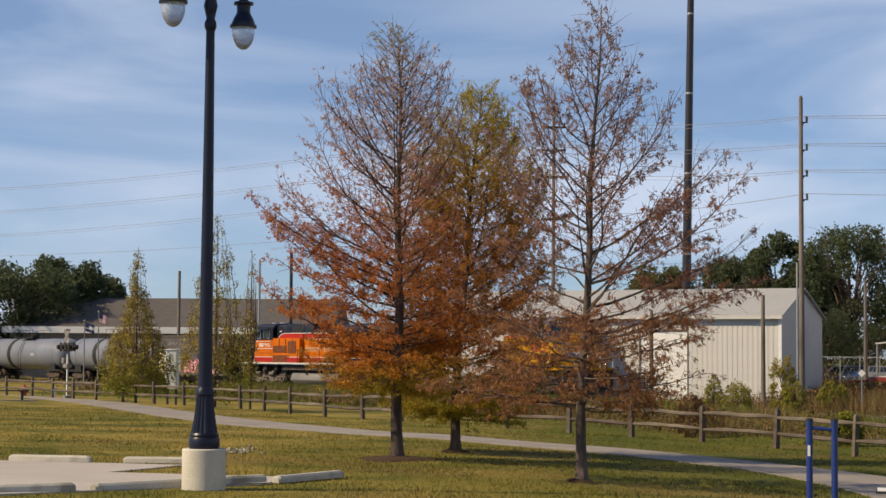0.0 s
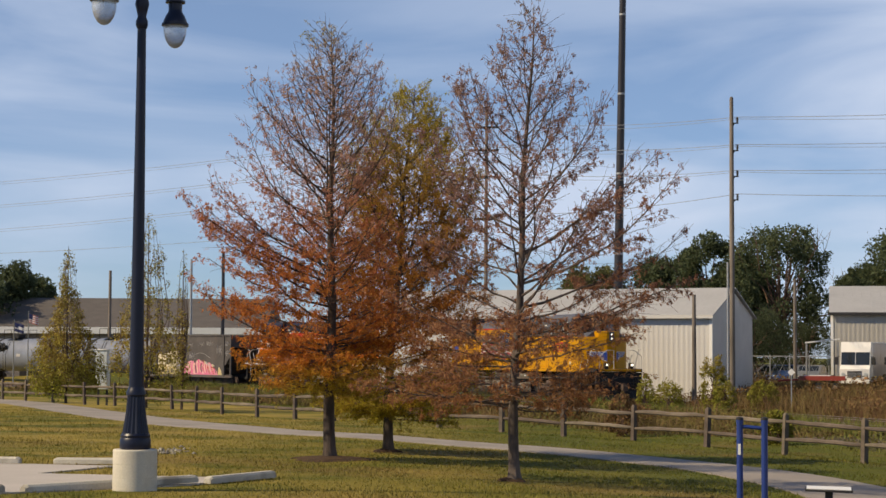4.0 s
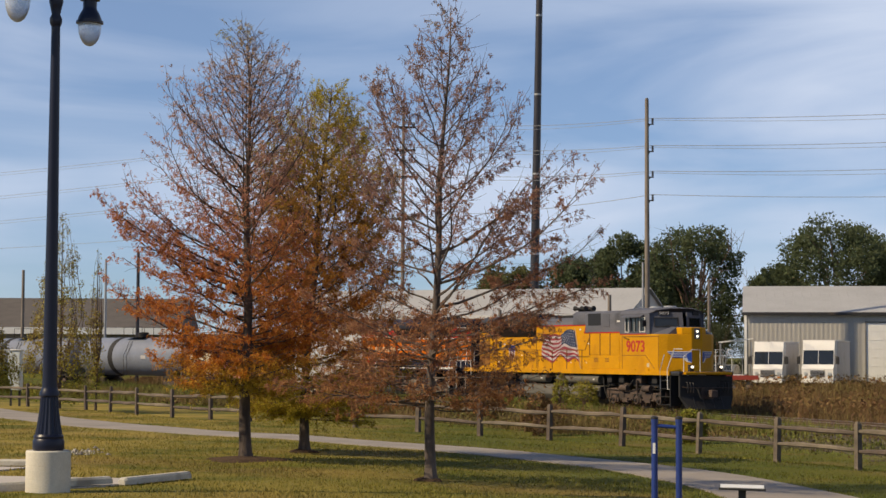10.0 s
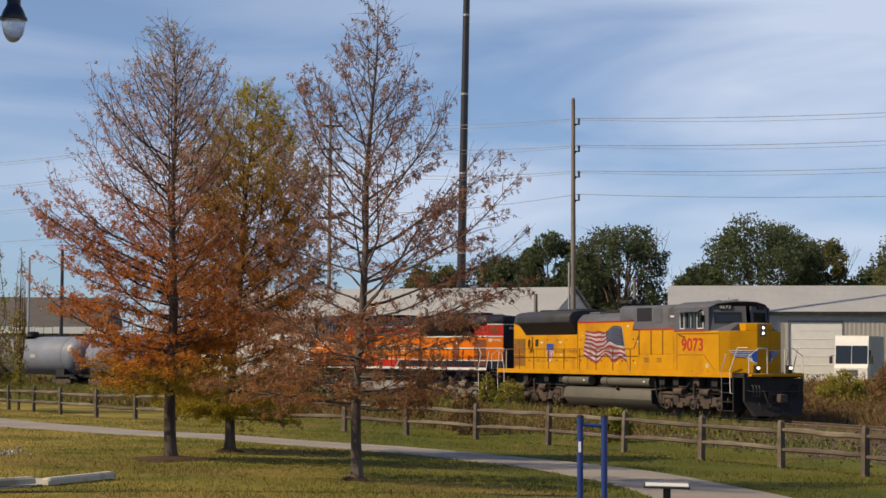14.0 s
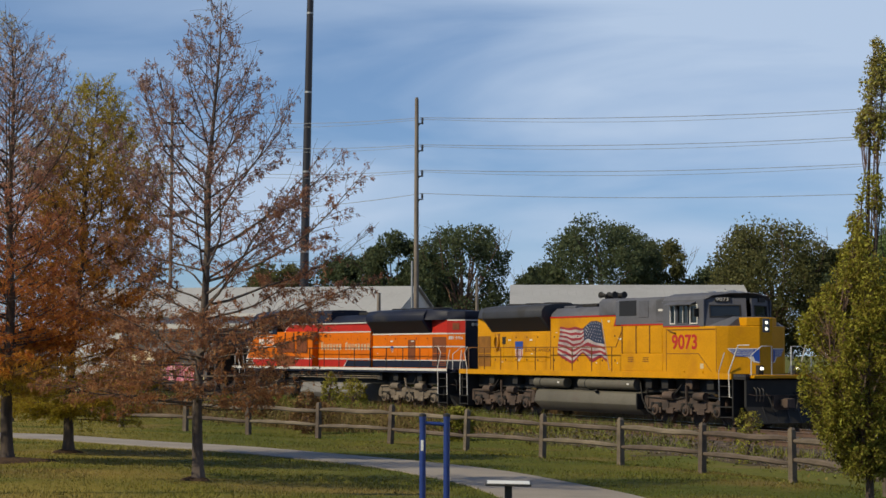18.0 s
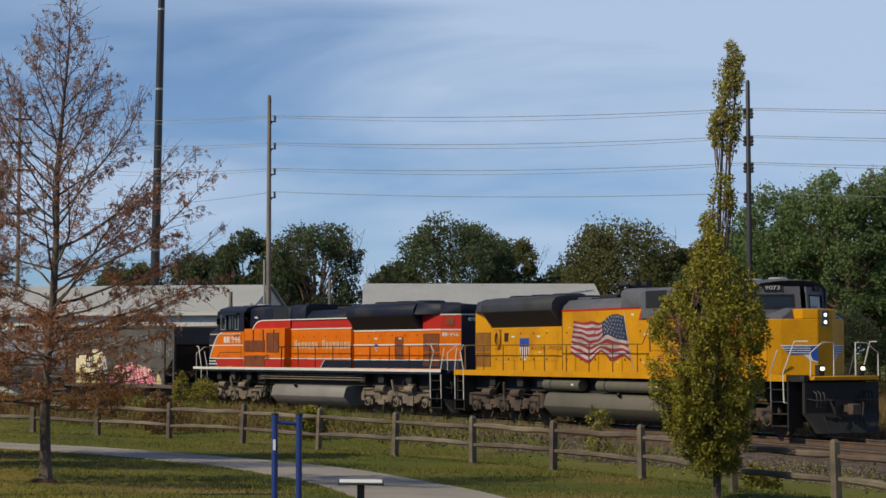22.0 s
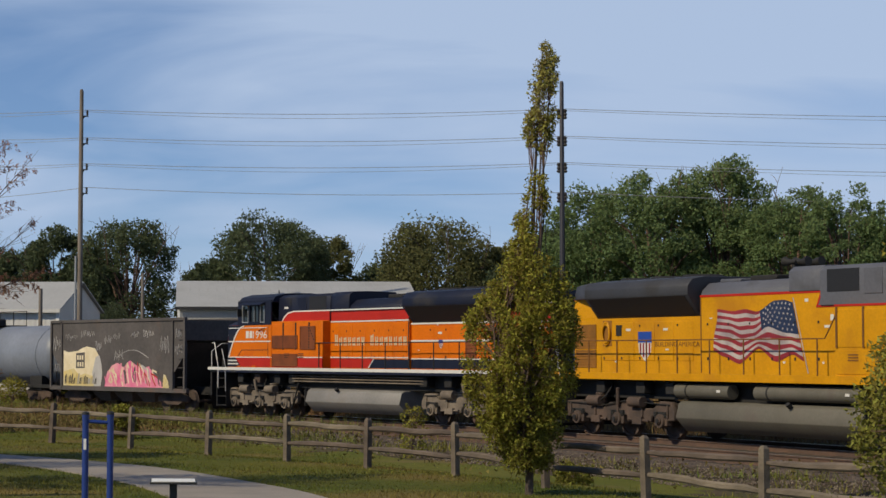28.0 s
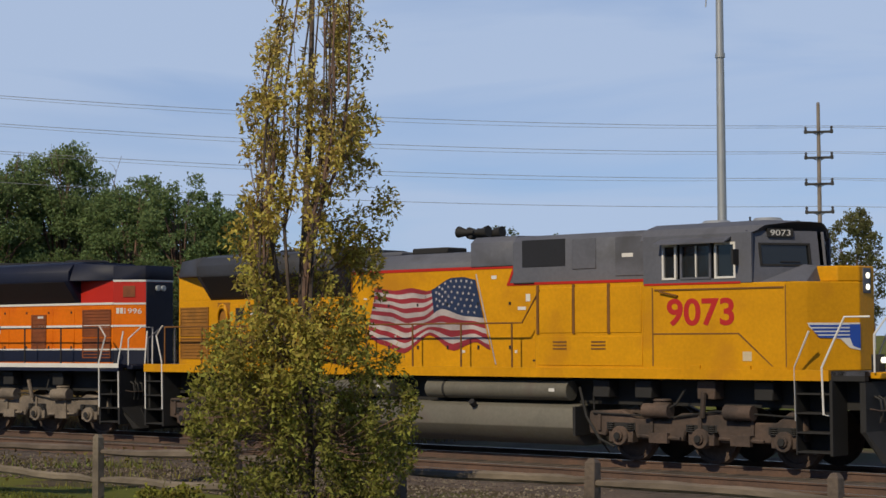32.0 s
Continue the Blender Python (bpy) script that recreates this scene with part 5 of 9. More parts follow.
def orange_engine():
    p = dict(side=ORANGE, roof=NAVY, end=RED, sill=NAVY, rail=UNDER, frame=POLE_GALV, tank=TANK_GREY, truck=TRUCK_TAN, heritage=True, rear=-10.93, number="1996", flip=True)
    e = locomotive("orange, red and black heritage diesel locomotive with white stripes", p)
    side_fittings(e, p)
    for s in (-1, 1):
        # lower band: black at the rear, red ahead, white edge between
        part("lower_band", Build().prism([(-10.2, 1.93), (-10.2, 2.24), (-3.86, 2.24), (-3.86, 1.93)], s * 0.99, s * 1.012, "y"), NAVY, e)
        part("lower_band", Build().prism([(-3.85, 1.93), (-3.85, 2.24), (-1.72, 2.24), (-1.38, 1.93)], s * 1.09, s * 1.116, "y"), NAVY, e)
        part("band_edge", Build().prism([(-1.38, 1.93), (-1.72, 2.26), (-1.66, 2.26), (-1.32, 1.93)], s * 1.09, s * 1.120, "y"), TRIM_WHITE, e)
        part("red_band", Build().prism([(-1.34, 1.93), (-1.68, 2.28), (1.95, 2.28), (1.95, 1.93)], s * 1.09, s * 1.112, "y"), RED, e)
        part("red_band", side_box(1.15, 4.80, 1.47, 1.93, 2.28, s, 0.018), RED, e)
        part("red_band", Build().prism([(4.80, 1.93), (4.80, 2.28), (7.95, 2.28), (8.03, 1.93)], s * 1.49, s * 1.512, "y"), RED, e)
        # white lines
        for x0, x1, w in ((-10.2, -3.86, 1.0), (-3.85, 1.15, 1.10), (1.15, 4.80, 1.47), (4.80, 8.06, 1.50)):
            part("white_line", side_box(x0, x1, w, 2.285 if w > 1.05 else 2.245, 2.325 if w > 1.05 else 2.285, s, 0.020), TRIM_WHITE, e)
        part("white_line", side_box(4.80, 8.06, 1.5, 2.90, 2.945, s, 0.012), TRIM_WHITE, e)
        part("white_line", side_box(-10.2, -3.86, 1.0, 2.86, 2.92, s, 0.020), TRIM_WHITE, e)
        part("white_line", side_box(-10.2, -3.86, 1.0, 3.46, 3.52, s, 0.020), TRIM_WHITE, e)
        part("white_line", side_box(-3.85, 1.95, 1.10, 3.60, 3.65, s, 0.016), TRIM_WHITE, e)
        part("upper_red", Build().prism([(-3.85, 3.65), (-3.85, 4.04), (1.94, 4.04), (1.94, 3.65)], s * 1.09, s * 1.118, "y"), RED, e)
        part("white_line", Build().prism([(-3.85, 4.03), (-3.85, 4.08), (3.65, 4.08), (4.05, 4.02), (4.34, 3.86), (4.50, 3.68), (4.43, 3.68), (4.28, 3.83), (4.02, 3.97), (3.62, 4.03)], s * 1.165, s * 1.186, "y"), TRIM_WHITE, e)
        part("upper_red", Build().prism([(1.12, 3.685), (1.12, 4.04), (3.64, 4.04), (4.03, 3.99), (4.30, 3.84), (4.46, 3.685)], s * 1.15, s * 1.182, "y"), RED, e)
        # the flank's orange ends in a white-edged sweep before the black nose
        sweep = [(6.86, 3.555), (7.10, 3.50), (7.32, 3.36), (7.52, 3.16), (7.70, 2.92), (7.86, 2.66), (8.0, 2.40), (8.066, 2.30)]
        part("black_nose_side", Build().prism(sweep + [(8.066, 3.555)], s * 1.494, s * 1.508, "y"), NAVY, e)
        part("white_line", Build().prism(sweep + [(x - 0.065, z - 0.03) for x, z in sweep[::-1]], s * 1.495, s * 1.513, "y"), TRIM_WHITE, e)
        for (xa, ya), (xb, yb) in (((8.075, 1.50), (8.72, 1.204)), ((8.724, 1.20), (9.325, 0.29))):
            k = Vector((yb - ya, xa - xb, 0)).normalized() * -0.008
            v = [(x + d * k.x, s * (y + d * k.y), z) for d in (-0.5, 1) for x, y, z in ((xa, ya, 1.95), (xb, yb, 1.95), (xb, yb, 3.55), (xa, ya, 3.55))]
            face = part("black_nose_face", Build().add(v, [(3, 2, 1, 0), (4, 5, 6, 7), (0, 1, 5, 4), (1, 2, 6, 5), (2, 3, 7, 6), (3, 0, 4, 7)]), NAVY, e)
            for z, m, dz in ((2.12, TRIM_WHITE, 0.06), (2.30, TRIM_WHITE, 0.06), (2.90, RED, 0.22), (3.16, TRIM_WHITE, 0.05)):
                v = [(x + d * k.x, s * (y + d * k.y), q) for d in (0.5, 1.6) for x, y, q in ((xa, ya, z), (xb, yb, z), (xb, yb, z + dz), (xa, ya, z + dz))]
                part("nose_stripe", Build().add(v, [(3, 2, 1, 0), (4, 5, 6, 7), (0, 1, 5, 4), (1, 2, 6, 5), (2, 3, 7, 6), (3, 0, 4, 7)]), m, face)
        part("black_band", Build().prism([(7.05, 1.93), (7.45, 2.29), (8.066, 2.29), (8.066, 1.93)], s * 1.495, s * 1.518, "y"), NAVY, e)
        for z in (2.02, 2.15):
            part("nose_stripe", Build().prism([(7.12 + (z - 1.93), z), (7.16 + (z - 1.93), z + 0.05), (8.066, z + 0.05), (8.066, z)], s * 1.50, s * 1.522, "y"), TRIM_WHITE, e)
        vent(e, 2.85, 4.70, 1.49, 2.66, 3.12, s, lat_mat)
        vent(e, 2.85, 4.70, 1.49, 1.98, 2.42, s, lat_mat, 6)
        vent(e, 1.62, 2.68, 1.488, 2.62, 3.46, s, lat_mat)
        lettering("1996", 0.42, TRIM_WHITE, "number", e, on_side(5.05 if s < 0 else 6.12, 3.04, 1.506, s), width=1.05)
        for x0, x1 in ((6.44, 6.66), (6.18, 6.38)) if s > 0 else ((4.52, 4.74), (4.78, 5.0)):
            part("letter_bar", side_box(x0, x1, 1.5, 3.05, 3.33, s, 0.010), TRIM_WHITE, e)
        # painted name as plain bars of its size
        for i in range(16):
            if i == 8:
                continue
            x = -3.72 + i * 0.292
            h = 0.40 if i in (7, 15) else 0.31
            part("letter_bar", side_box(x, x + 0.065, 1.11, 2.74, 2.74 + h, s, 0.010), CREAM_LETTER, e)
            part("letter_bar", side_box(x + 0.12, x + 0.185, 1.11, 2.74, 2.74 + h * (0.92 if i % 3 else 1), s, 0.010), CREAM_LETTER, e)
            part("letter_bar", side_box(x + 0.06, x + 0.125, 1.11, 2.74 + h * (0.38, 0.72, 0.05)[i % 3], 2.74 + h * (0.38, 0.72, 0.05)[i % 3] + 0.06, s, 0.009), CREAM_LETTER, e)
        shield(e, -5.6, 2.78, 0.22, s, 1.018)
    # end wall numbers and stripes
    # the hood's end draws in to a narrow dark end wall; the stripes go round it
    def tail(z0, z1, grow=0.0, h1=0.5):
        return Build().loft([[(x, -h, z0), (x, h, z0), (x, h, z1), (x, -h, z1)] for x, h in ((-10.19, 0.998 + grow), (-10.90 - grow, h1 + grow))])
    for z0, z1, m, grow in ((1.88, 2.245, NAVY, 0.004), (2.245, 3.46, ORANGE, 0.0), (3.46, 4.11, RED, 0.0)):
        part("hood_tail", tail(z0, z1, grow), m, e)
    for z in (2.245, 2.87, 3.46, 4.07):
        part("white_line", tail(z, z + 0.05, 0.012), TRIM_WHITE, e)
    part("hood_tail_roof", tail(4.11, 4.50, 0.02), NAVY, e, bevel=0.02)
    part("end_wall", Build().box(-10.93, -10.89, -0.50, 0.50, 1.90, 4.06), NAVY, e, bevel=0.01)
    for s in (-1, 1):
        d = Vector((-0.71, -0.5 * s, 0)).normalized()
        way = d if s > 0 else -d
        out = way.cross(Vector((0, 0, 1)))
        spot = lambda u, z: Vector((-10.19, 0.998 * s, z)) + d * u + out * 0.006
        face = lambda o: Matrix(((way.x, 0, out.x, o.x), (way.y, 0, out.y, o.y), (0, 1, 0, o.z), (0, 0, 0, 1)))
        lettering("1996", 0.20, TRIM_WHITE, "number", e, face(spot(0.30 if s > 0 else 0.76, 3.22)), width=0.46)
        for u in (0.12, 0.22):
            part("letter_bar", Build().box(-0.04, 0.04, 0, 0.15, -0.004, 0.004, face(spot(u, 3.22))), TRIM_WHITE, e)
        part("filler_hatch", Build().box(-0.16, 0.16, 0, 0.30, -0.004, 0.012, face(spot(0.42, 3.66))), LATTICE_RED, e)
    short_nose(e)
    ride(e, -12.15, 6.7, True)
    return e


lat_mat = LATTICE_RED
yellow_engine()
orange_engine()


# wagons
HOPPER = mat("weathered_hopper_steel", (0.088, 0.077, 0.074), 0.8, color2=(0.058, 0.051, 0.050), scale=0.6, fine=8, var=0.3, dirt=(0.105, 0.070, 0.055), dirt_scale=0.5, dirt_at=0.60)
CREAM = mat("cream_spray_paint", (0.70, 0.61, 0.44), 0.7, color2=(0.58, 0.48, 0.30), scale=1.8, var=0.14, dirt=(0.30, 0.25, 0.20), dirt_scale=2.2, dirt_at=0.62)
OCHRE = mat("ochre_spray_paint", (0.58, 0.44, 0.14), 0.7, color2=(0.50, 0.42, 0.24), scale=2.0, var=0.15, dirt=(0.28, 0.22, 0.14), dirt_scale=2.5, dirt_at=0.60)
PINK = mat("pink_spray_paint", (0.60, 0.09, 0.24), 0.7, color2=(0.66, 0.30, 0.34), scale=1.2, var=0.15)
PALE_SPRAY = mat("pale_spray_paint", (0.42, 0.40, 0.39), 0.8, var=0.2, scale=2)
TANK_SHELL = mat("grey_tank_paint", (0.195, 0.215, 0.265), 0.42, color2=(0.150, 0.164, 0.200), scale=0.5, fine=6, var=0.15, dirt=(0.12, 0.118, 0.12), dirt_scale=0.45, dirt_at=0.60)


def wagon_truck(parent, x):
    for s in (-1, 1):
        y0, y1 = sorted((s * 0.98, s * 1.12))
        part("truck_frame", Build().prism([(x - 1.15, 0.40), (x - 1.15, 0.62), (x - 0.55, 0.86), (x + 0.55, 0.86), (x + 1.15, 0.62), (x + 1.15, 0.40), (x + 0.75, 0.42), (x + 0.45, 0.28), (x - 0.45, 0.28), (x - 0.75, 0.42)], y0, y1, "y"), TRUCK, parent, bevel=0.02)
    for dx in (-0.88, 0.88):
        w = Build()
        for s in (-1, 1):
            w.loft([[(r * math.cos(math.tau * i / 20), s * yy, r * math.sin(math.tau * i / 20)) for i in range(20)] for yy, r in ((0.68, 0.3), (0.68, 0.48), (0.72, 0.455), (0.82, 0.45), (0.82, 0.3), (0.80, 0.1))])
        w.cyl((0, -1.0, 0), (0, 1.0, 0), 0.07, 8)
        o = part("wheelset", w, TRUCK, parent, smooth=30)
        SPIN.append((o, x + dx, 0.455, False))


def hopper_car():
    h = thing("hopper_car", "weathered black open hopper wagon with spray-painted sides", "wagon")
    for s in (-1, 1):
        part("side", Build().box(-4.55, 4.55, *sorted((s * 1.49, s * 1.55)), 0.95, 3.90), HOPPER, h)
        part("top_chord", Build().box(-5.5, 5.5, *sorted((s * 1.46, s * 1.60)), 3.82, 3.95), HOPPER, h, bevel=0.01)
        part("side_sill", Build().box(-5.6, 5.6, *sorted((s * 1.40, s * 1.58)), 0.80, 0.98), HOPPER, h, bevel=0.01)
        for x in (-5.5, -4.55, 4.55, 5.45):
            part("corner_post", Build().box(x - 0.06, x + 0.06, *sorted((s * 1.48, s * 1.60)), 0.9, 3.9), HOPPER, h)
        for d in (-1, 1):
            part("end_plate", Build().prism([(d * 4.55, 3.85), (d * 5.45, 3.85), (d * 5.40, 2.4), (d * 4.58, 1.6)], s * 1.47, s * 1.53, "y"), HOPPER, h)
        for k in range(7):
            part("ladder_rung", Build().tube([(5.0, s * 1.60, 1.05 + 0.4 * k), (5.42, s * 1.60, 1.05 + 0.4 * k)], 0.015, 5), HOPPER, h)
        # sprayed shapes
        rng = random.Random(12 + s)
        def flat(poly, k, m, name, label=""):
            return part(name, Build().prism(poly, s * (1.548 + 0.002 * k), s * (1.552 + 0.002 * k), "y"), m, h, label)

        def stroke(pts, r, k, m):
            return part("sprayed_stroke", Build().tube([(x, s * (1.551 + 0.002 * k), z) for x, z in pts], r, 4), m, h)
        edge = [(x, 2.62 + 0.14 * math.sin(x * 2.1) + rng.uniform(-0.05, 0.05)) for x in (-4.4, -4.0, -3.6, -3.2, -2.8, -2.4, -2.0, -1.7)]
        flat([(-4.4, 1.0)] + edge + [(-1.35, 2.35), (-1.12, 1.95), (-1.05, 1.5), (-1.2, 1.0)], 0, CREAM, "cream_patch", "cream sprayed patch")
        flat([(-4.38, 1.0), (-4.38, 1.62)] + [(x, 1.62 + rng.uniform(-0.2, 0.25)) for x in (-4.0, -3.5, -3.0, -2.5, -2.0)] + [(-1.5, 1.4), (-1.3, 1.0)], 1, OCHRE, "ochre_patch", "yellow sprayed patch")
        flat([(-1.75, 1.0), (-1.9, 1.6), (-1.6, 2.3), (-1.3, 2.36), (-1.12, 1.95), (-1.06, 1.5), (-1.2, 1.0)], 2, PALE_SPRAY, "pale_patch", "pale sprayed patch")
        flat([(-3.3, 1.78), (-3.3, 2.46), (-2.55, 2.50), (-2.55, 1.80)], 3, HOPPER, "dark_block", "dark stencilled block")
        for k in range(3):
            x = -3.2 + 0.2 * k
            flat([(x, 2.16), (x, 2.36), (x + 0.13, 2.36), (x + 0.13, 2.16)], 4, CREAM, "letter_bar")
            flat([(x + 0.03, 1.86), (x + 0.03, 2.06), (x + 0.15, 2.06), (x + 0.15, 1.86)], 4, CREAM, "letter_bar")
        for k in range(15):
            x = -4.25 + k * 0.185
            stroke([(x, 1.08), (x + 0.04, 1.25 + rng.uniform(0, 0.2)), (x + 0.12, 1.3 + rng.uniform(0, 0.3)), (x + 0.10, 1.1)], 0.022, 3, rng.choice((HOPPER, OCHRE, PALE_SPRAY)))
        def sprayed(pts, w, k, m):
            b = Build()
            for (xa, za), (xb, zb) in zip(pts[:-1], pts[1:]):
                d = Vector((xb - xa, zb - za)).normalized() * w
                b.prism([(xa - d.x * 0.4 - d.y, za - d.y * 0.4 + d.x), (xa - d.x * 0.4 + d.y, za - d.y * 0.4 - d.x), (xb + d.x * 0.4 + d.y, zb + d.y * 0.4 - d.x), (xb + d.x * 0.4 - d.y, zb + d.y * 0.4 + d.x)], s * (1.547 + 0.002 * k), s * (1.552 + 0.002 * k), "y")
            return part("sprayed_stroke", b, m, h)
        # a leaning row of wild letters: pale fill, pink body strokes, thin outlines
        flat([(-0.85, 1.0), (-0.7, 1.5), (-0.3, 1.9), (0.2, 2.05), (0.7, 1.85), (1.2, 2.15), (1.7, 1.95), (2.2, 1.8), (2.7, 1.9), (3.2, 1.5), (3.7, 1.25), (4.25, 1.0)], 0, PINK, "sprayed_ground", "pink sprayed lettering")
        for k in range(30):
            x = -0.8 + 4.9 * (k + rng.uniform(-0.3, 0.3)) / 30
            top = 1.15 + 0.95 * math.sin(min(1, max(0, (x + 1.2) / 5.6)) * math.pi) ** 0.6 * rng.uniform(0.6, 1.05)
            pts = [(x, 1.04 + rng.uniform(0, 0.2)), (x - rng.uniform(0.05, 0.2), (1.05 + top) / 2 + rng.uniform(-0.1, 0.1)), (x - rng.uniform(0.0, 0.35), top), (x + rng.uniform(0.0, 0.25), top - rng.uniform(0.1, 0.35)), (x + rng.uniform(0.05, 0.3), 1.05 + rng.uniform(0, 0.3))]
            sprayed(pts[:rng.choice((3, 4, 5))], rng.uniform(0.018, 0.05), 1 + k % 4, rng.choice((PINK, PINK, PALE_SPRAY, CREAM, CREAM, HOPPER, RED)))
        flat([(3.8, 1.0), (3.85, 1.4), (4.0, 1.55), (4.2, 1.25), (4.3, 1.0)], 2, OCHRE, "ochre_patch")
        for x0, z0, n, hh in ((-4.2, 3.05, 6, 0.30), (-2.9, 3.15, 7, 0.34), (-0.95, 2.85, 4, 0.46), (-0.2, 3.05, 4, 0.28), (1.3, 3.1, 4, 0.34), (2.3, 3.12, 5, 0.36), (-1.6, 2.55, 3, 0.5), (0.0, 2.15, 4, 0.5), (3.6, 2.5, 4, 0.7), (4.75, 2.4, 3, 0.5), (4.75, 3.0, 3, 0.5), (-5.3, 2.6, 4, 0.7), (-5.2, 1.5, 3, 0.6)):
            for k in range(n):
                x = x0 + k * 0.17
                stroke([(x + rng.uniform(-0.05, 0.05), z0 + rng.uniform(0, hh * 0.3)), (x + rng.uniform(-0.02, 0.1), z0 + hh * rng.uniform(0.6, 1)), (x + 0.12, z0 + hh * rng.uniform(0.2, 0.8)), (x + rng.uniform(0.02, 0.16), z0 + rng.uniform(-0.05, 0.2))], 0.013, 0, PALE_SPRAY)
        stroke([(0.1 + 2.6 * k / 10, 2.25 + 0.35 * math.sin(math.pi * k / 10)) for k in range(11)], 0.014, 1, PALE_SPRAY)
    for d in (-1, 1):
        part("slope_sheet", Build().add([(d * 5.4, -1.47, 3.2), (d * 5.4, 1.47, 3.2), (d * 2.6, 1.47, 1.0), (d * 2.6, -1.47, 1.0), (d * 5.4, -1.47, 3.12), (d * 5.4, 1.47, 3.12), (d * 2.6, 1.47, 0.92), (d * 2.6, -1.47, 0.92)], [(0, 1, 2, 3), (7, 6, 5, 4), (0, 4, 5, 1), (2, 6, 7, 3), (0, 3, 7, 4), (1, 5, 6, 2)]), HOPPER, h)
        part("end_wall", Build().box(d * 5.38 - 0.04, d * 5.38 + 0.04, -1.47, 1.47, 3.0, 3.85), HOPPER, h)
        part("coupler", Build().box(min(d * 5.5, d * 6.2), max(d * 5.5, d * 6.2), -0.11, 0.11, 0.78, 1.0), TRUCK, h)
        wagon_truck(h, d * 3.9)
    part("centre_sill", Build().box(-5.8, 5.8, -0.3, 0.3, 0.72, 1.05), UNDER, h)
    for x in (-1.8, 0, 1.8):
        part("hopper_bottom", Build().loft([[(x - 1.0, -1.3, 1.0), (x + 1.0, -1.3, 1.0), (x + 1.0, 1.3, 1.0), (x - 1.0, 1.3, 1.0)], [(x - 0.4, -0.9, 0.35), (x + 0.4, -0.9, 0.35), (x + 0.4, 0.9, 0.35), (x - 0.4, 0.9, 0.35)]]), HOPPER, h)
    part("coal_load", Build().box(-5.2, 5.2, -1.45, 1.45, 2.9, 3.4), UNDER, h)
    ride(h, -29.0, 3.9)


def tank_car(u):
    t = thing("tank_car", "blue-grey weathered railway tank wagon with a dark band", "wagon", group="tank wagons of the train")
    r, zc, n = 1.40, 2.36, 32
    rings = []
    for x, k in ((-7.2, 0.05), (-7.15, 0.4), (-6.98, 0.72), (-6.7, 0.92), (-6.3, 1), (6.3, 1), (6.7, 0.92), (6.98, 0.72), (7.15, 0.4), (7.2, 0.05)):
        rings.append([(x, r * k * math.cos(math.tau * i / n), zc + r * k * math.sin(math.tau * i / n)) for i in range(n)])
    part("tank_shell", Build().loft(rings), TANK_SHELL, t, smooth=50)
    part("tank_band", Build().cyl((-2.6, 0, zc), (-2.0, 0, zc), r + 0.012, n), UNDER, t, "dark spill band")
    for x in (-5.6, 5.6):
        part("saddle_band", Build().cyl((x - 0.06, 0, zc), (x + 0.06, 0, zc), r + 0.02, n), TANK_SHELL, t)
    part("manway", Build().lathe([(0.42, zc + r - 0.05), (0.42, zc + r + 0.32), (0.36, zc + r + 0.38), (0.02, zc + r + 0.40)], n=18), UNDER, t)
    part("platform", Build().box(-1.2, 1.2, -0.9, 0.9, zc + r + 0.02, zc + r + 0.06), UNDER, t)
    for x in (-1.2, 0, 1.2):
        for s in (-1, 1):
            part("platform_rail", Build().tube([(x, s * 0.9, zc + r), (x, s * 0.9, zc + r + 0.75)], 0.02, 5), UNDER, t)
    for s in (-1, 1):
        part("platform_rail", Build().tube([(-1.2, s * 0.9, zc + r + 0.75), (1.2, s * 0.9, zc + r + 0.75)], 0.02, 5), UNDER, t)
        part("ladder", Build().tube([(0.2, s * 1.5, 0.9), (0.2, s * 1.56, 2.4), (0.2, s * 1.05, zc + r * 0.8)], 0.02, 5).tube([(-0.2, s * 1.5, 0.9), (-0.2, s * 1.56, 2.4), (-0.2, s * 1.05, zc + r * 0.8)], 0.02, 5), UNDER, t)
        part("label_plate", Build().box(1.8, 2.4, *sorted((s * 1.37, s * 1.406)), 2.2, 2.45), PALE_SPRAY, t)
        part("sill", Build().box(-7.35, -4.6, *sorted((s * 1.1, s * 1.3)), 0.85, 1.0).box(4.6, 7.35, *sorted((s * 1.1, s * 1.3)), 0.85, 1.0), UNDER, t)
    for d in (-1, 1):
        part("saddle", Build().box(d * 5.4 - 0.5, d * 5.4 + 0.5, -1.2, 1.2, 0.75, 1.4), UNDER, t)
        part("end_platform", Build().box(min(d * 6.8, d * 7.4), max(d * 6.8, d * 7.4), -1.4, 1.4, 0.95, 1.02), UNDER, t)
        part("end_rail", Build().tube([(d * 7.35, -1.35, 1.0), (d * 7.35, -1.35, 1.9), (d * 7.35, 1.35, 1.9), (d * 7.35, 1.35, 1.0)], 0.02, 5), UNDER, t)
        part("coupler", Build().box(min(d * 7.35, d * 7.7), max(d * 7.35, d * 7.7), -0.11, 0.11, 0.78, 1.0), TRUCK, t)
        wagon_truck(t, d * 5.4)
    ride(t, u, 5.4)


hopper_car()
for i in range(4):
    tank_car(-41.85 - 15.4 * i)

# ---- trees ----
def bent(p, d, length, n, curl, wob, rng):
    """Points of a limb from p along d that bends towards curl."""
    pts, d = [np.array(p, float)], np.array(d, float)
    for _ in range(n):
        d = d + curl / n + rng.normal(size=3) * wob
        d = d / np.linalg.norm(d)
        pts.append(pts[-1] + d * length / n)
    return pts


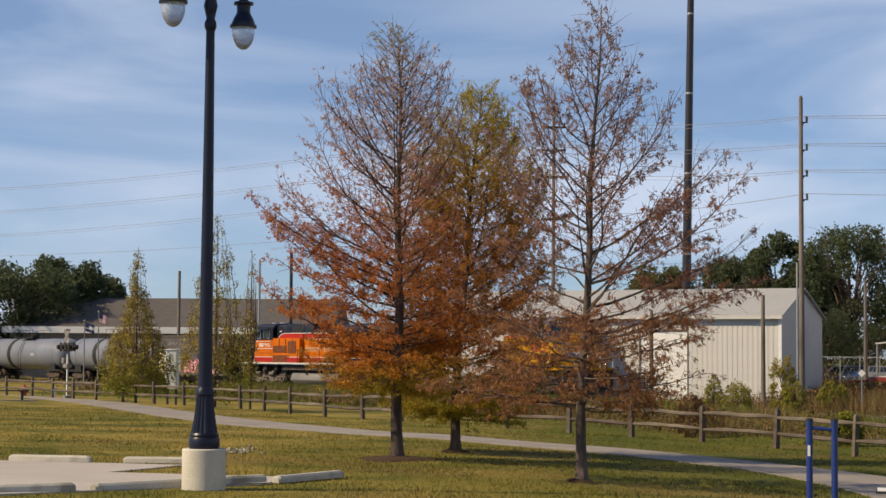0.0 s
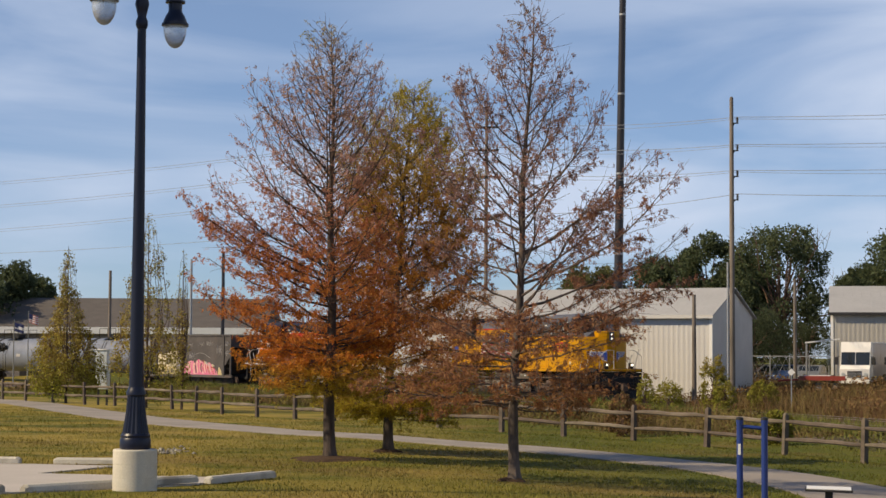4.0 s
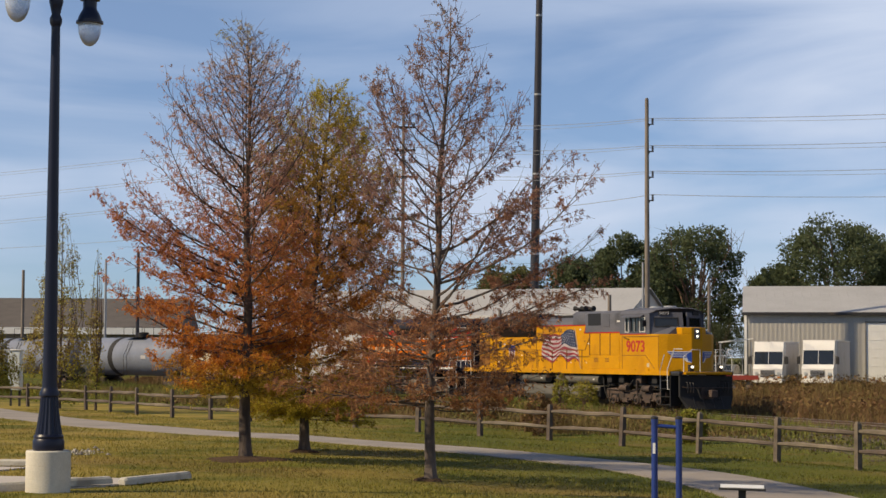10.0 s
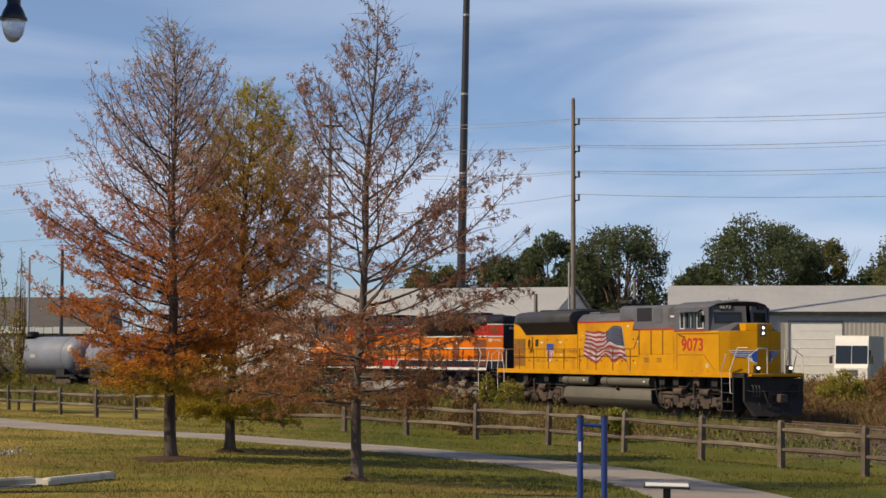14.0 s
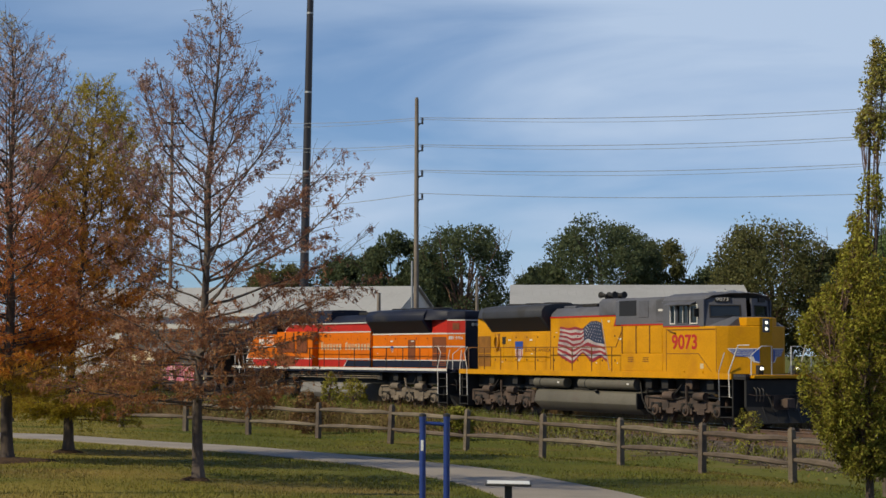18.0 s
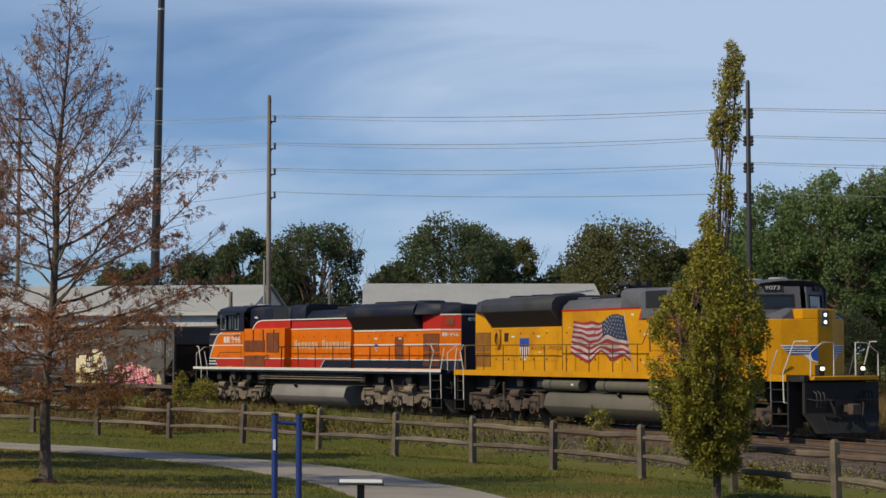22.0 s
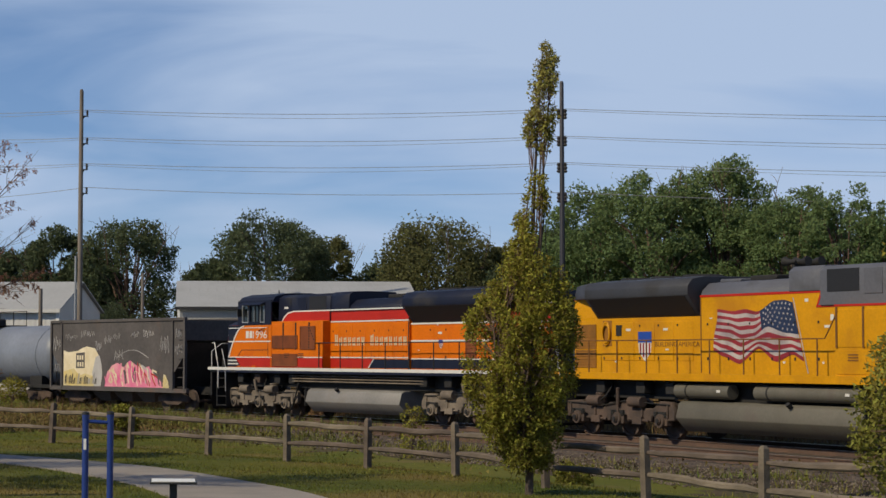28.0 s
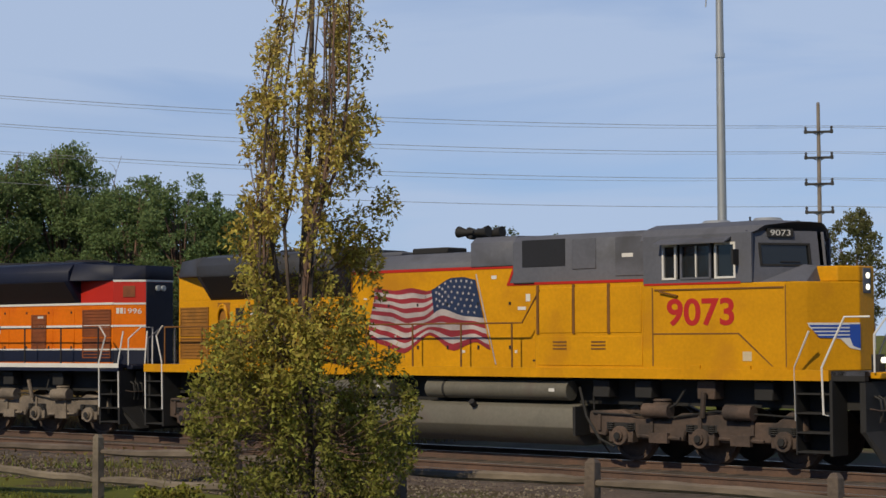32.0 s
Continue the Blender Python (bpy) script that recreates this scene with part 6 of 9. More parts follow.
def cypress(at, height, left, right, material, seed, label, arms=(), lean=0.0, low=0.14, lowly=1.0, limbs_n=60, rise=(4, 38), bend=(22, 40), tufts=(30.0, 14.0), per=7, bunch=(0.3, 0.8, 1.1, 1.8), droop=0.5, size=1.0, bark=BARK, trunk_r=0.118,
            bare_in=0.1, thick=1.0, skirts=0, spread=0.55, loose=0.045, fall=0.42, shoots=12):
    """A young bald cypress: straight tapering trunk, limbs that rise in a curve to the crown's outline, side shoots and hanging tufts of needles.
    left, right: (share of the height, radius) pairs of the two sides; rise and bend: a limb's first slope and how far it turns up, at the foot and at the top;
    tufts: per metre of shoot, at the foot and at the top; arms: (share, bearing, length, first slope, last slope) of the strongest limbs; shoots: per metre of limb."""
    rng = np.random.default_rng(seed)
    tree = thing("bald_cypress", label, "tree", pose(*at), "bald cypresses on the lawn")
    lh, lr, rh, rr = (np.array([p[k] for p in sorted(o)]) for o in (left, right) for k in (0, 1))
    b = Build()
    ax = lambda z: np.array([lean * (z / height) ** 1.3 + 0.03 * math.sin(z * 1.7 + seed), 0.03 * math.sin(z * 1.3 + 2 * seed), z])
    rings = []
    for z in [-0.12, 0.0, 0.08, 0.25, 0.6, 1.2, 2, 3, 4, 5, 6, 7, height * 0.94, height]:
        r = 0.9 * trunk_r * (1 - max(z, 0) / height) ** 0.95 + 0.005 + trunk_r * 0.45 * math.exp(-max(z, 0) / 0.12)
        c = ax(max(z, 0)) * (1, 1, 0) + (0, 0, z)
        rings.append([tuple(c + np.array([math.cos(t), math.sin(t), 0]) * r * (1 + 0.10 * math.sin(t * 5 + seed) * math.exp(-max(z, 0) / 0.4))) for t in (math.tau * i / 14 for i in range(14))])
    b.loft(rings)
    part("trunk", b, bark, tree)
    P, A, W = [], [], []
    twigs = Build()
    n = 8
    for i in range(limbs_n + skirts + len(arms)):
        h = low + (0.975 - low) * ((i + rng.random() * 0.7) / limbs_n) ** lowly
        t = i * 2.39996 + rng.normal() * 0.30
        if i >= limbs_n:
            h = rng.uniform(low, low + 0.12)
        k = min(1, max(0, (h - low) / 0.45))
        k = k * k * (3 - 2 * k)
        e0 = radians(rise[0] + (rise[1] - rise[0]) * k + rng.normal() * 6)
        e1 = min(radians(82), e0 + radians(bend[0] + (bend[1] - bend[0]) * k + rng.normal() * 7))
        em = e0 + 0.5 * (e1 - e0)
        c = math.cos(t)
        ln = 0.25
        for _ in range(80):
            tip = min(1.0, h + ln * math.sin(em) / height)
            reach = np.interp(tip, lh, lr) * (1 - c) / 2 + np.interp(tip, rh, rr) * (1 + c) / 2
            if ln * math.cos(em) > reach or tip > 0.99:
                break
            ln += 0.05
        ln *= rng.uniform(0.80, 1.06)
        if i >= limbs_n + skirts:
            h, t, ln, e0, e1 = arms[i - limbs_n - skirts]
            t, e0, e1 = radians(t), radians(e0), radians(e1)
        pts, tt = [ax(h * height)], t
        for q in range(n):
            e = e0 + (e1 - e0) * (q / (n - 1)) ** 1.3 + rng.normal() * 0.07
            tt += rng.normal() * 0.09
            pts.append(pts[-1] + np.array([math.cos(tt) * math.cos(e), math.sin(tt) * math.cos(e), math.sin(e)]) * ln / n)
        part("limb", Build().tube(pts, thick * (0.007 + 0.0075 * ln * (1 - 0.35 * h)), 5, 0.003), bark, tree)
        rate = tufts[0] + (tufts[1] - tufts[0]) * min(1, max(0, (h - 0.14) / fall))
        m = max(5, int(ln * shoots))
        for j in range(m):
            f = bare_in + (1 - bare_in) * (j + rng.random()) / m
            q = min(n - 1, int(f * n))
            p = pts[q] + (pts[q + 1] - pts[q]) * min(1, f * n - q)
            dd = pts[q + 1] - pts[q]
            dd = dd / np.linalg.norm(dd)
            sd = np.cross(dd, [0, 0, 1.0])
            sd = sd / (np.linalg.norm(sd) + 1e-6) * (1 if j % 2 else -1)
            d2 = dd * 0.7 + sd * rng.uniform(0.3, 1.2) + np.array([0, 0, rng.uniform(-0.45, 0.65) * (0.55 + 0.45 * k)])
            d2 /= np.linalg.norm(d2)
            l2 = min(1.15, 0.14 + spread * ln * (1 - f) * rng.uniform(0.4, 1) + 0.34 * rng.random())
            w = bent(p, d2, l2, 3, np.array([0, 0, 0.30 * k - 0.12]), 0.14, rng)
            twigs.tube(w, 0.0055, 3, 0.002, cap=False)
            cnt = rng.poisson(rate * l2 * rng.choice(bunch))
            if not cnt:
                continue
            w = np.array(w)
            ff = 3 * rng.random(cnt) ** 0.75
            g = np.minimum(2, ff.astype(int))
            heart = w[g] + (w[g + 1] - w[g]) * (ff - g)[:, None] + rng.normal(size=(cnt, 3)) * (loose, loose, loose * 0.7) - np.array([0, 0, 0.02 * droop])
            num = cnt * per
            base = np.repeat(heart, per, 0) + rng.normal(size=(num, 3)) * (0.016, 0.016, 0.020) * size
            way = np.repeat(rng.normal(size=(cnt, 3)) * 0.5 + d2 * 0.4 + np.array([0, 0, -droop]), per, 0)
            v = rng.normal(size=(num, 3)) * 0.38 + way
            v /= np.linalg.norm(v, axis=1, keepdims=True) + 1e-6
            sz = size * rng.uniform(0.014, 0.034, num)[:, None]
            x = np.cross(v, rand_dirs(rng, num))
            x /= np.linalg.norm(x, axis=1, keepdims=True) + 1e-6
            P.append(base + v * sz), A.append(v * sz), W.append(x * sz * rng.uniform(0.28, 0.45, num)[:, None])
    tagged(part("twig", twigs, TWIG, tree, "fine bare twigs", smooth=None), kind="stuff")
    leaves("crown", np.concatenate(P), np.concatenate(A), np.concatenate(W), material, tree)
    return tree


def columnar(at, height, half, material, seed, label, clumps=900, per=42, leaf=0.026, puff=0.13, clear=0.5, stems=9, middle=((0, 0), (1, 0)), gaps=0.3, thin_top=0.5, fat=1.0, bare_side=0.0, groups=(), name="columnar_tree"):
    """A narrow upright tree: steep stems and many separate puffs of leaves out to the outline.
    half: (share of the height, half width) pairs; middle: (share, how far the crown's middle lies to one side);
    groups: (share, side, depth, number) of masses of leaves that stand out from it."""
    rng = np.random.default_rng(seed)
    tree = thing(name, label, "tree", pose(*at), "columnar trees by the fence")
    hs, ws = np.array([p[0] for p in half]), np.array([p[1] for p in half])
    mh, mx = np.array([p[0] for p in middle]), np.array([p[1] for p in middle])
    mid = lambda z: float(np.interp(z / height, mh, mx))
    b = Build()
    b.tube([(0, 0, -0.1), (0, 0, clear * 0.6)] + [(mid(height * f) * f * 0.8, 0.02 * math.sin(f * 9), height * f) for f in (0.12, 0.25, 0.4, 0.55, 0.7, 0.85, 0.97)], 0.075 * fat, 10, 0.008)
    part("trunk", b, BARK, tree)
    lines = []
    for i in range(stems):
        t = math.tau * i / stems + rng.normal() * 0.3
        top = rng.uniform(0.5, 0.98) * height
        foot, share = clear + rng.uniform(0, 0.22) * height, rng.uniform(0.3, 0.75)
        pts = []
        for k in range(9):
            f = k / 8
            z = foot + (top - foot) * f
            w = float(np.interp(z / height, hs, ws)) * share * min(1, f * 2.2)
            pts.append(np.array([math.cos(t) * w + mid(z) + rng.normal() * 0.02, math.sin(t) * w + rng.normal() * 0.02, z]))
        part("stem", Build().tube(pts, 0.026 * fat, 5, 0.005), TWIG if i % 2 else BARK, tree)
        lines.append(np.array(pts))
    spots = np.concatenate(lines)
    twigs = Build()
    P, A, W = [], [], []
    grid = np.linspace(clear, height * 0.99, 200)
    weight = np.interp(grid / height, hs, ws) ** 1.25 + 0.05
    zs = rng.choice(grid, clumps, p=weight / weight.sum()) + rng.normal(size=clumps) * 0.03
    own = [g for g in groups for _ in range(g[3])]
    for i, z in enumerate(list(zs) + [g[0] * height for g in own]):
        f = z / height
        w = float(np.interp(f, hs, ws))
        t = rng.random() * math.tau
        s = puff * rng.uniform(0.6, 1.25) * min(1, 0.45 + w / 0.9)
        out = max(0.0, w - 0.7 * s) * math.sqrt(rng.uniform(0.10, 1))
        c = np.array([math.cos(t) * out + mid(z), math.sin(t) * out, z])
        stray = i >= clumps
        if stray:
            c = np.array([own[i - clumps][1], own[i - clumps][2], z]) + rng.normal(size=3) * (0.14, 0.14, 0.20)
        # gaps between the masses of leaves, more of them high up
        lump = noise.noise(Vector((c[0] * 2.3 + seed, c[1] * 2.3, c[2] * 1.4)))
        if not stray and lump < -0.42 + gaps * (0.52 + 0.45 * f) - 0.06:
            continue
        if not stray and bare_side and f > 0.36 and 0.0 < c[0] - mid(z) < 0.45 * w and rng.random() < bare_side:
            continue
        k = np.argmin(np.linalg.norm((spots - c) * (1, 1, 0.6) + (0, 0, 0.25), axis=1))
        twigs.tube([spots[k], (spots[k] + c) / 2 + np.array([0, 0, -0.04]), c + np.array([0, 0, s * 0.6])], 0.006 * fat, 3, 0.002, cap=False)
        num = rng.poisson(per * (s / puff) ** 2 * (1 if f < 0.5 else 1 - (1 - thin_top) * (f - 0.5) / 0.5))
        if not num:
            continue
        e = rand_dirs(rng, num)
        pos = c + e * (rng.random(num)[:, None] ** 0.45) * s * np.array([0.95, 0.95, 1.35])
        v = e * 0.7 + rng.normal(size=(num, 3)) * 0.55 + np.array([0, 0, -0.15])
        v /= np.linalg.norm(v, axis=1, keepdims=True) + 1e-6
        q = leaf * rng.uniform(0.6, 1.2, num)[:, None]
        x = np.cross(v, rand_dirs(rng, num))
        x /= np.linalg.norm(x, axis=1, keepdims=True) + 1e-6
        P.append(pos), A.append(v * q), W.append(x * q * 0.60)
    tagged(part("twig", twigs, TWIG, tree, "fine bare twigs", smooth=None), kind="stuff")
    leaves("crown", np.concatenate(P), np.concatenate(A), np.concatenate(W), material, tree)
    return tree


def broadleaf(az, r, top_el, half_deg, material, seed, label, foot=0.04, leaf=None, count=26000, name="tree", group="trees behind the railway", bare=0, height=None, lobes=170):
    """A full tree or shrub: trunk, limbs and a lumpy crown of many leaf clumps."""
    rng = np.random.default_rng(seed)
    leaf = leaf or 0.00092 * r
    x, y = polar(az, r)
    z0 = float(ground_z(x, y))
    h = height or high(top_el, r) - z0
    rw = r * math.tan(radians(half_deg))
    tree = thing(name, label, "tree" if name == "tree" else "shrub", pose(x, y, z0, 0, 0, rng.uniform(0, 360)), group)
    part("trunk", Build().tube([(0, 0, -0.2), (0.02 * rw, 0, h * 0.25), (0, 0.02 * rw, h * 0.6)], (0.022 if name == "tree" else 0.007) * h, 9, (0.010 if name == "tree" else 0.003) * h), BARK, tree)
    lb = Build()
    P, A, W = [], [], []
    zc, rz = h * (foot + 1) / 2, h * (1 - foot) / 2
    wild = rng.uniform(0, 9)
    for i in range(lobes):
        d = rand_dirs(rng, 1)[0]
        d[2] = d[2] * 0.85 + 0.15 * rng.random()
        s = rw * (rng.uniform(0.09, 0.27) if i % 4 else rng.uniform(0.05, 0.10)) * np.array([1, 1, 0.9])
        s[2] = min(s[2], rz * 0.4)
        tz = d[2]
        fit = max(0.25, 1 - abs(tz) ** 2.6) ** 0.55
        a = math.atan2(d[1], d[0])
        # uneven outline: the crown bulges to some sides
        bulge = 0.94 + 0.08 * math.sin(2 * a + wild) + 0.08 * math.sin(3 * a + 4 * tz + 2 * wild)
        k = math.sqrt(rng.uniform(0.40, 1)) * fit * bulge * (1 if i % 4 else 1.06)
        rad = max(0.0, rw - 0.75 * s[0]) * k
        c = np.array([math.cos(a) * rad, math.sin(a) * rad, zc + tz * (rz - 0.8 * s[2]) * (0.95 + 0.07 * math.sin(a * 2 + wild * 3))])
        if i % 4 == 0:
            lb.tube([(0, 0, h * rng.uniform(0.15, 0.5)), tuple(c * 0.55 + np.array([0, 0, c[2] * 0.35])), tuple(c)], 0.006 * h, 5, 0.008 * h * 0.2)
        n = max(8, int(1.12 * count / lobes * (s[0] / (0.18 * rw)) ** 1.8))
        e = rand_dirs(rng, n)
        lump = 1 + 0.22 * np.sin(e[:, 0] * 6 + i) * np.sin(e[:, 1] * 5 + 2 * i) + 0.14 * np.sin(e[:, 2] * 11 + 3 * i)
        pos = c + e * s * lump[:, None] * (rng.uniform(0.35, 1.0, n) ** 0.6 + rng.normal(size=n) * 0.12)[:, None]
        v = rand_dirs(rng, n) + e * 0.25 + np.array([0, 0, 0.1])
        v /= np.linalg.norm(v, axis=1, keepdims=True)
        w = np.cross(v, rand_dirs(rng, n))
        w /= np.linalg.norm(w, axis=1, keepdims=True) + 1e-6
        q = leaf * rng.uniform(0.45, 1.15, n)[:, None]
        P.append(pos), A.append(v * q), W.append(w * q * 0.75)
    for i in range(bare):
        t = rng.random() * math.tau
        q = bent((math.cos(t) * rw * 0.6, math.sin(t) * rw * 0.6, h * 0.66), (math.cos(t) * 0.5, math.sin(t) * 0.5, 1), h * 0.28, 4, np.array([0, 0, 0.1]), 0.14, rng)
        lb.tube(q, 0.035, 4, 0.010)
        for f in (2, 3):
            lb.tube(bent(q[f], rand_dirs(rng, 1)[0] * 0.5 + np.array([0, 0, 0.7]), h * 0.10, 3, np.array([0, 0, 0.1]), 0.15, rng), 0.018, 3, 0.006)
    tagged(part("limb", lb, TWIG, tree, "branches in the crown"), kind="stuff")
    leaves("crown", np.concatenate(P), np.concatenate(A), np.concatenate(W), material, tree)
    return tree


def on_ground(x, y):
    return x, y, float(ground_z(x, y))


A_LEFT = [(0.10, 0.9), (0.18, 1.4), (0.25, 1.8), (0.32, 2.0), (0.38, 2.5), (0.45, 2.35), (0.52, 2.5), (0.588, 2.7), (0.655, 2.3), (0.722, 2.2), (0.789, 2.25), (0.856, 2.0), (0.916, 1.15), (0.956, 0.5), (1.0, 0.08)]
A_RIGHT = [(0.10, 0.9), (0.2, 1.4), (0.3, 1.7), (0.45, 1.55), (0.6, 1.3), (0.75, 1.2), (0.856, 1.2), (0.916, 1.0), (0.956, 0.45), (1.0, 0.08)]
B_LEFT = [(0.05, 0.9), (0.12, 1.4), (0.25, 2.0), (0.45, 2.1), (0.65, 1.8), (0.8, 1.5), (0.92, 1.0), (1.0, 0.1)]
B_RIGHT = [(0.05, 0.9), (0.12, 1.6), (0.25, 2.5), (0.45, 2.5), (0.65, 2.15), (0.8, 1.6), (0.92, 0.95), (1.0, 0.1)]
C_LEFT = [(0.15, 1.6), (0.2, 2.2), (0.3, 2.2), (0.4, 2.1), (0.5, 1.9), (0.6, 1.65), (0.67, 1.5), (0.724, 1.32), (0.775, 1.25), (0.82, 1.2), (0.86, 0.9), (0.888, 0.7), (0.92, 0.55), (0.952, 0.25), (1.0, 0.06)]
C_RIGHT = [(0.15, 1.1), (0.2, 1.5), (0.285, 2.45), (0.35, 2.55), (0.414, 2.75), (0.45, 2.45), (0.52, 2.35), (0.593, 2.6), (0.644, 2.45), (0.67, 2.2), (0.724, 2.05), (0.775, 1.65), (0.82, 1.4), (0.86, 1.1), (0.888, 0.68), (0.92, 0.34), (0.952, 0.2), (1.0, 0.06)]
cypress(on_ground(-0.83, 34.59), 8.35, A_LEFT, A_RIGHT, RUST_LEAF, 3, "bald cypress with thinning rust-orange autumn needles on the lawn", lean=-0.02, low=0.15, limbs_n=104, rise=(2, 32), bend=(14, 42),
        tufts=(26, 4.4), per=7, bunch=(0.1, 0.5, 1.2, 2.4), trunk_r=0.125, skirts=16, thick=1.0, shoots=9.5,
        arms=((0.40, 182, 3.3, 18, 48), (0.44, 170, 2.9, 22, 52)))
cypress(on_ground(0.28, 38.8), 7.95, B_LEFT, B_RIGHT, OLIVE_LEAF, 8, "bald cypress with olive top and dense orange-brown lower needles", lean=0.55, low=0.09, limbs_n=104, rise=(0, 30), bend=(12, 36),
        tufts=(28, 15), per=7, fall=0.5, bunch=(0.3, 0.8, 1.2, 1.8), droop=0.35, trunk_r=0.115, skirts=10)
cypress(on_ground(2.31, 29.91), 8.0, C_LEFT, C_RIGHT, BROWN_LEAF, 21, "nearly bare bald cypress with sparse brown needles on the lawn", lean=0.34, low=0.15, lowly=1.3, limbs_n=70, rise=(2, 40), bend=(10, 30),
        tufts=(9.0, 6.8), per=8, bunch=(0.0, 0.2, 0.8, 2.8), droop=0.75, size=1.05, trunk_r=0.098, bark=PALE_BARK, bare_in=0.28, thick=0.95, skirts=14, spread=0.62, shoots=9,
        arms=((0.47, 4, 2.75, 24, 50), (0.41, -18, 3.3, 18, 52), (0.36, 12, 3.3, 14, 36), (0.30, -4, 3.2, 10, 26), (0.52, 150, 2.6, 30, 66), (0.16, 184, 2.7, 6, 10), (0.17, 10, 2.3, 8, 14)))

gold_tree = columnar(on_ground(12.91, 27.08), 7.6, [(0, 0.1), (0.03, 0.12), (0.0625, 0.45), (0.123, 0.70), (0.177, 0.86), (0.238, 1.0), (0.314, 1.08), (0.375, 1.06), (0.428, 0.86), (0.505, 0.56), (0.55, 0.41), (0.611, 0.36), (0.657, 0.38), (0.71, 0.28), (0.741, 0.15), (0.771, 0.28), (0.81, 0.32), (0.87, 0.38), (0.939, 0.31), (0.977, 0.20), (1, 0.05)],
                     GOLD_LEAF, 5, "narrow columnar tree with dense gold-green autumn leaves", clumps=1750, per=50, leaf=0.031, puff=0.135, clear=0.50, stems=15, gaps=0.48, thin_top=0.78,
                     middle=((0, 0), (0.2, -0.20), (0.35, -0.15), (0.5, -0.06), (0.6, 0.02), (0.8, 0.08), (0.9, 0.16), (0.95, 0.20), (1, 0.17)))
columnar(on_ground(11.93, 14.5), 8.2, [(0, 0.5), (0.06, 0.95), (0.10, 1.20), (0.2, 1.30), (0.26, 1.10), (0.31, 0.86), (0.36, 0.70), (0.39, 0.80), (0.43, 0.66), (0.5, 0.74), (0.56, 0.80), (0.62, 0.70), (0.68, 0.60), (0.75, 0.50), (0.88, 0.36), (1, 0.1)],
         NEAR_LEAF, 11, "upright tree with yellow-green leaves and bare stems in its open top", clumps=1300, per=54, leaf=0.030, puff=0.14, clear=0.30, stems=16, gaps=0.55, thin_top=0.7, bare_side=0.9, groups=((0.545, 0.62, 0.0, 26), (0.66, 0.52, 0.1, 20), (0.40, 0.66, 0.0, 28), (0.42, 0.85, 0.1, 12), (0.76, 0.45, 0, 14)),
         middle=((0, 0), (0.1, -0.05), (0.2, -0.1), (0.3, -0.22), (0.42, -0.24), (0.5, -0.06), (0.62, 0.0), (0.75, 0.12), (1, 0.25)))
for (az, r, el, half, n, seed, lb) in (
        (-9.62, 87.8, 3.49, [(0, 0.5), (0.08, 1.7), (0.22, 2.1), (0.36, 1.6), (0.5, 0.95), (0.7, 0.6), (0.85, 0.42), (1, 0.12)], 700, 31, "narrow columnar tree turning from green to orange"),
        (-7.15, 86.3, 4.53, [(0, 0.5), (0.10, 1.8), (0.25, 2.0), (0.4, 1.7), (0.6, 1.2), (0.85, 0.7), (1, 0.15)], 480, 32, "tall thinly leaved columnar tree, pale green"),
        (-6.05, 89.5, 3.45, [(0, 0.2), (0.2, 0.5), (0.5, 0.5), (0.75, 0.4), (1, 0.1)], 90, 33, "slim young tree with only few leaves")):
    x, y = polar(az, r)
    z = float(ground_z(x, y))
    columnar((x, y, z), high(el, r) - z, half, PALE_LEAF, seed, lb, clumps=int(n * 1.5), per=22, leaf=0.062, puff=0.26, clear=0.5, stems=16, gaps=0.50, thin_top=0.25)

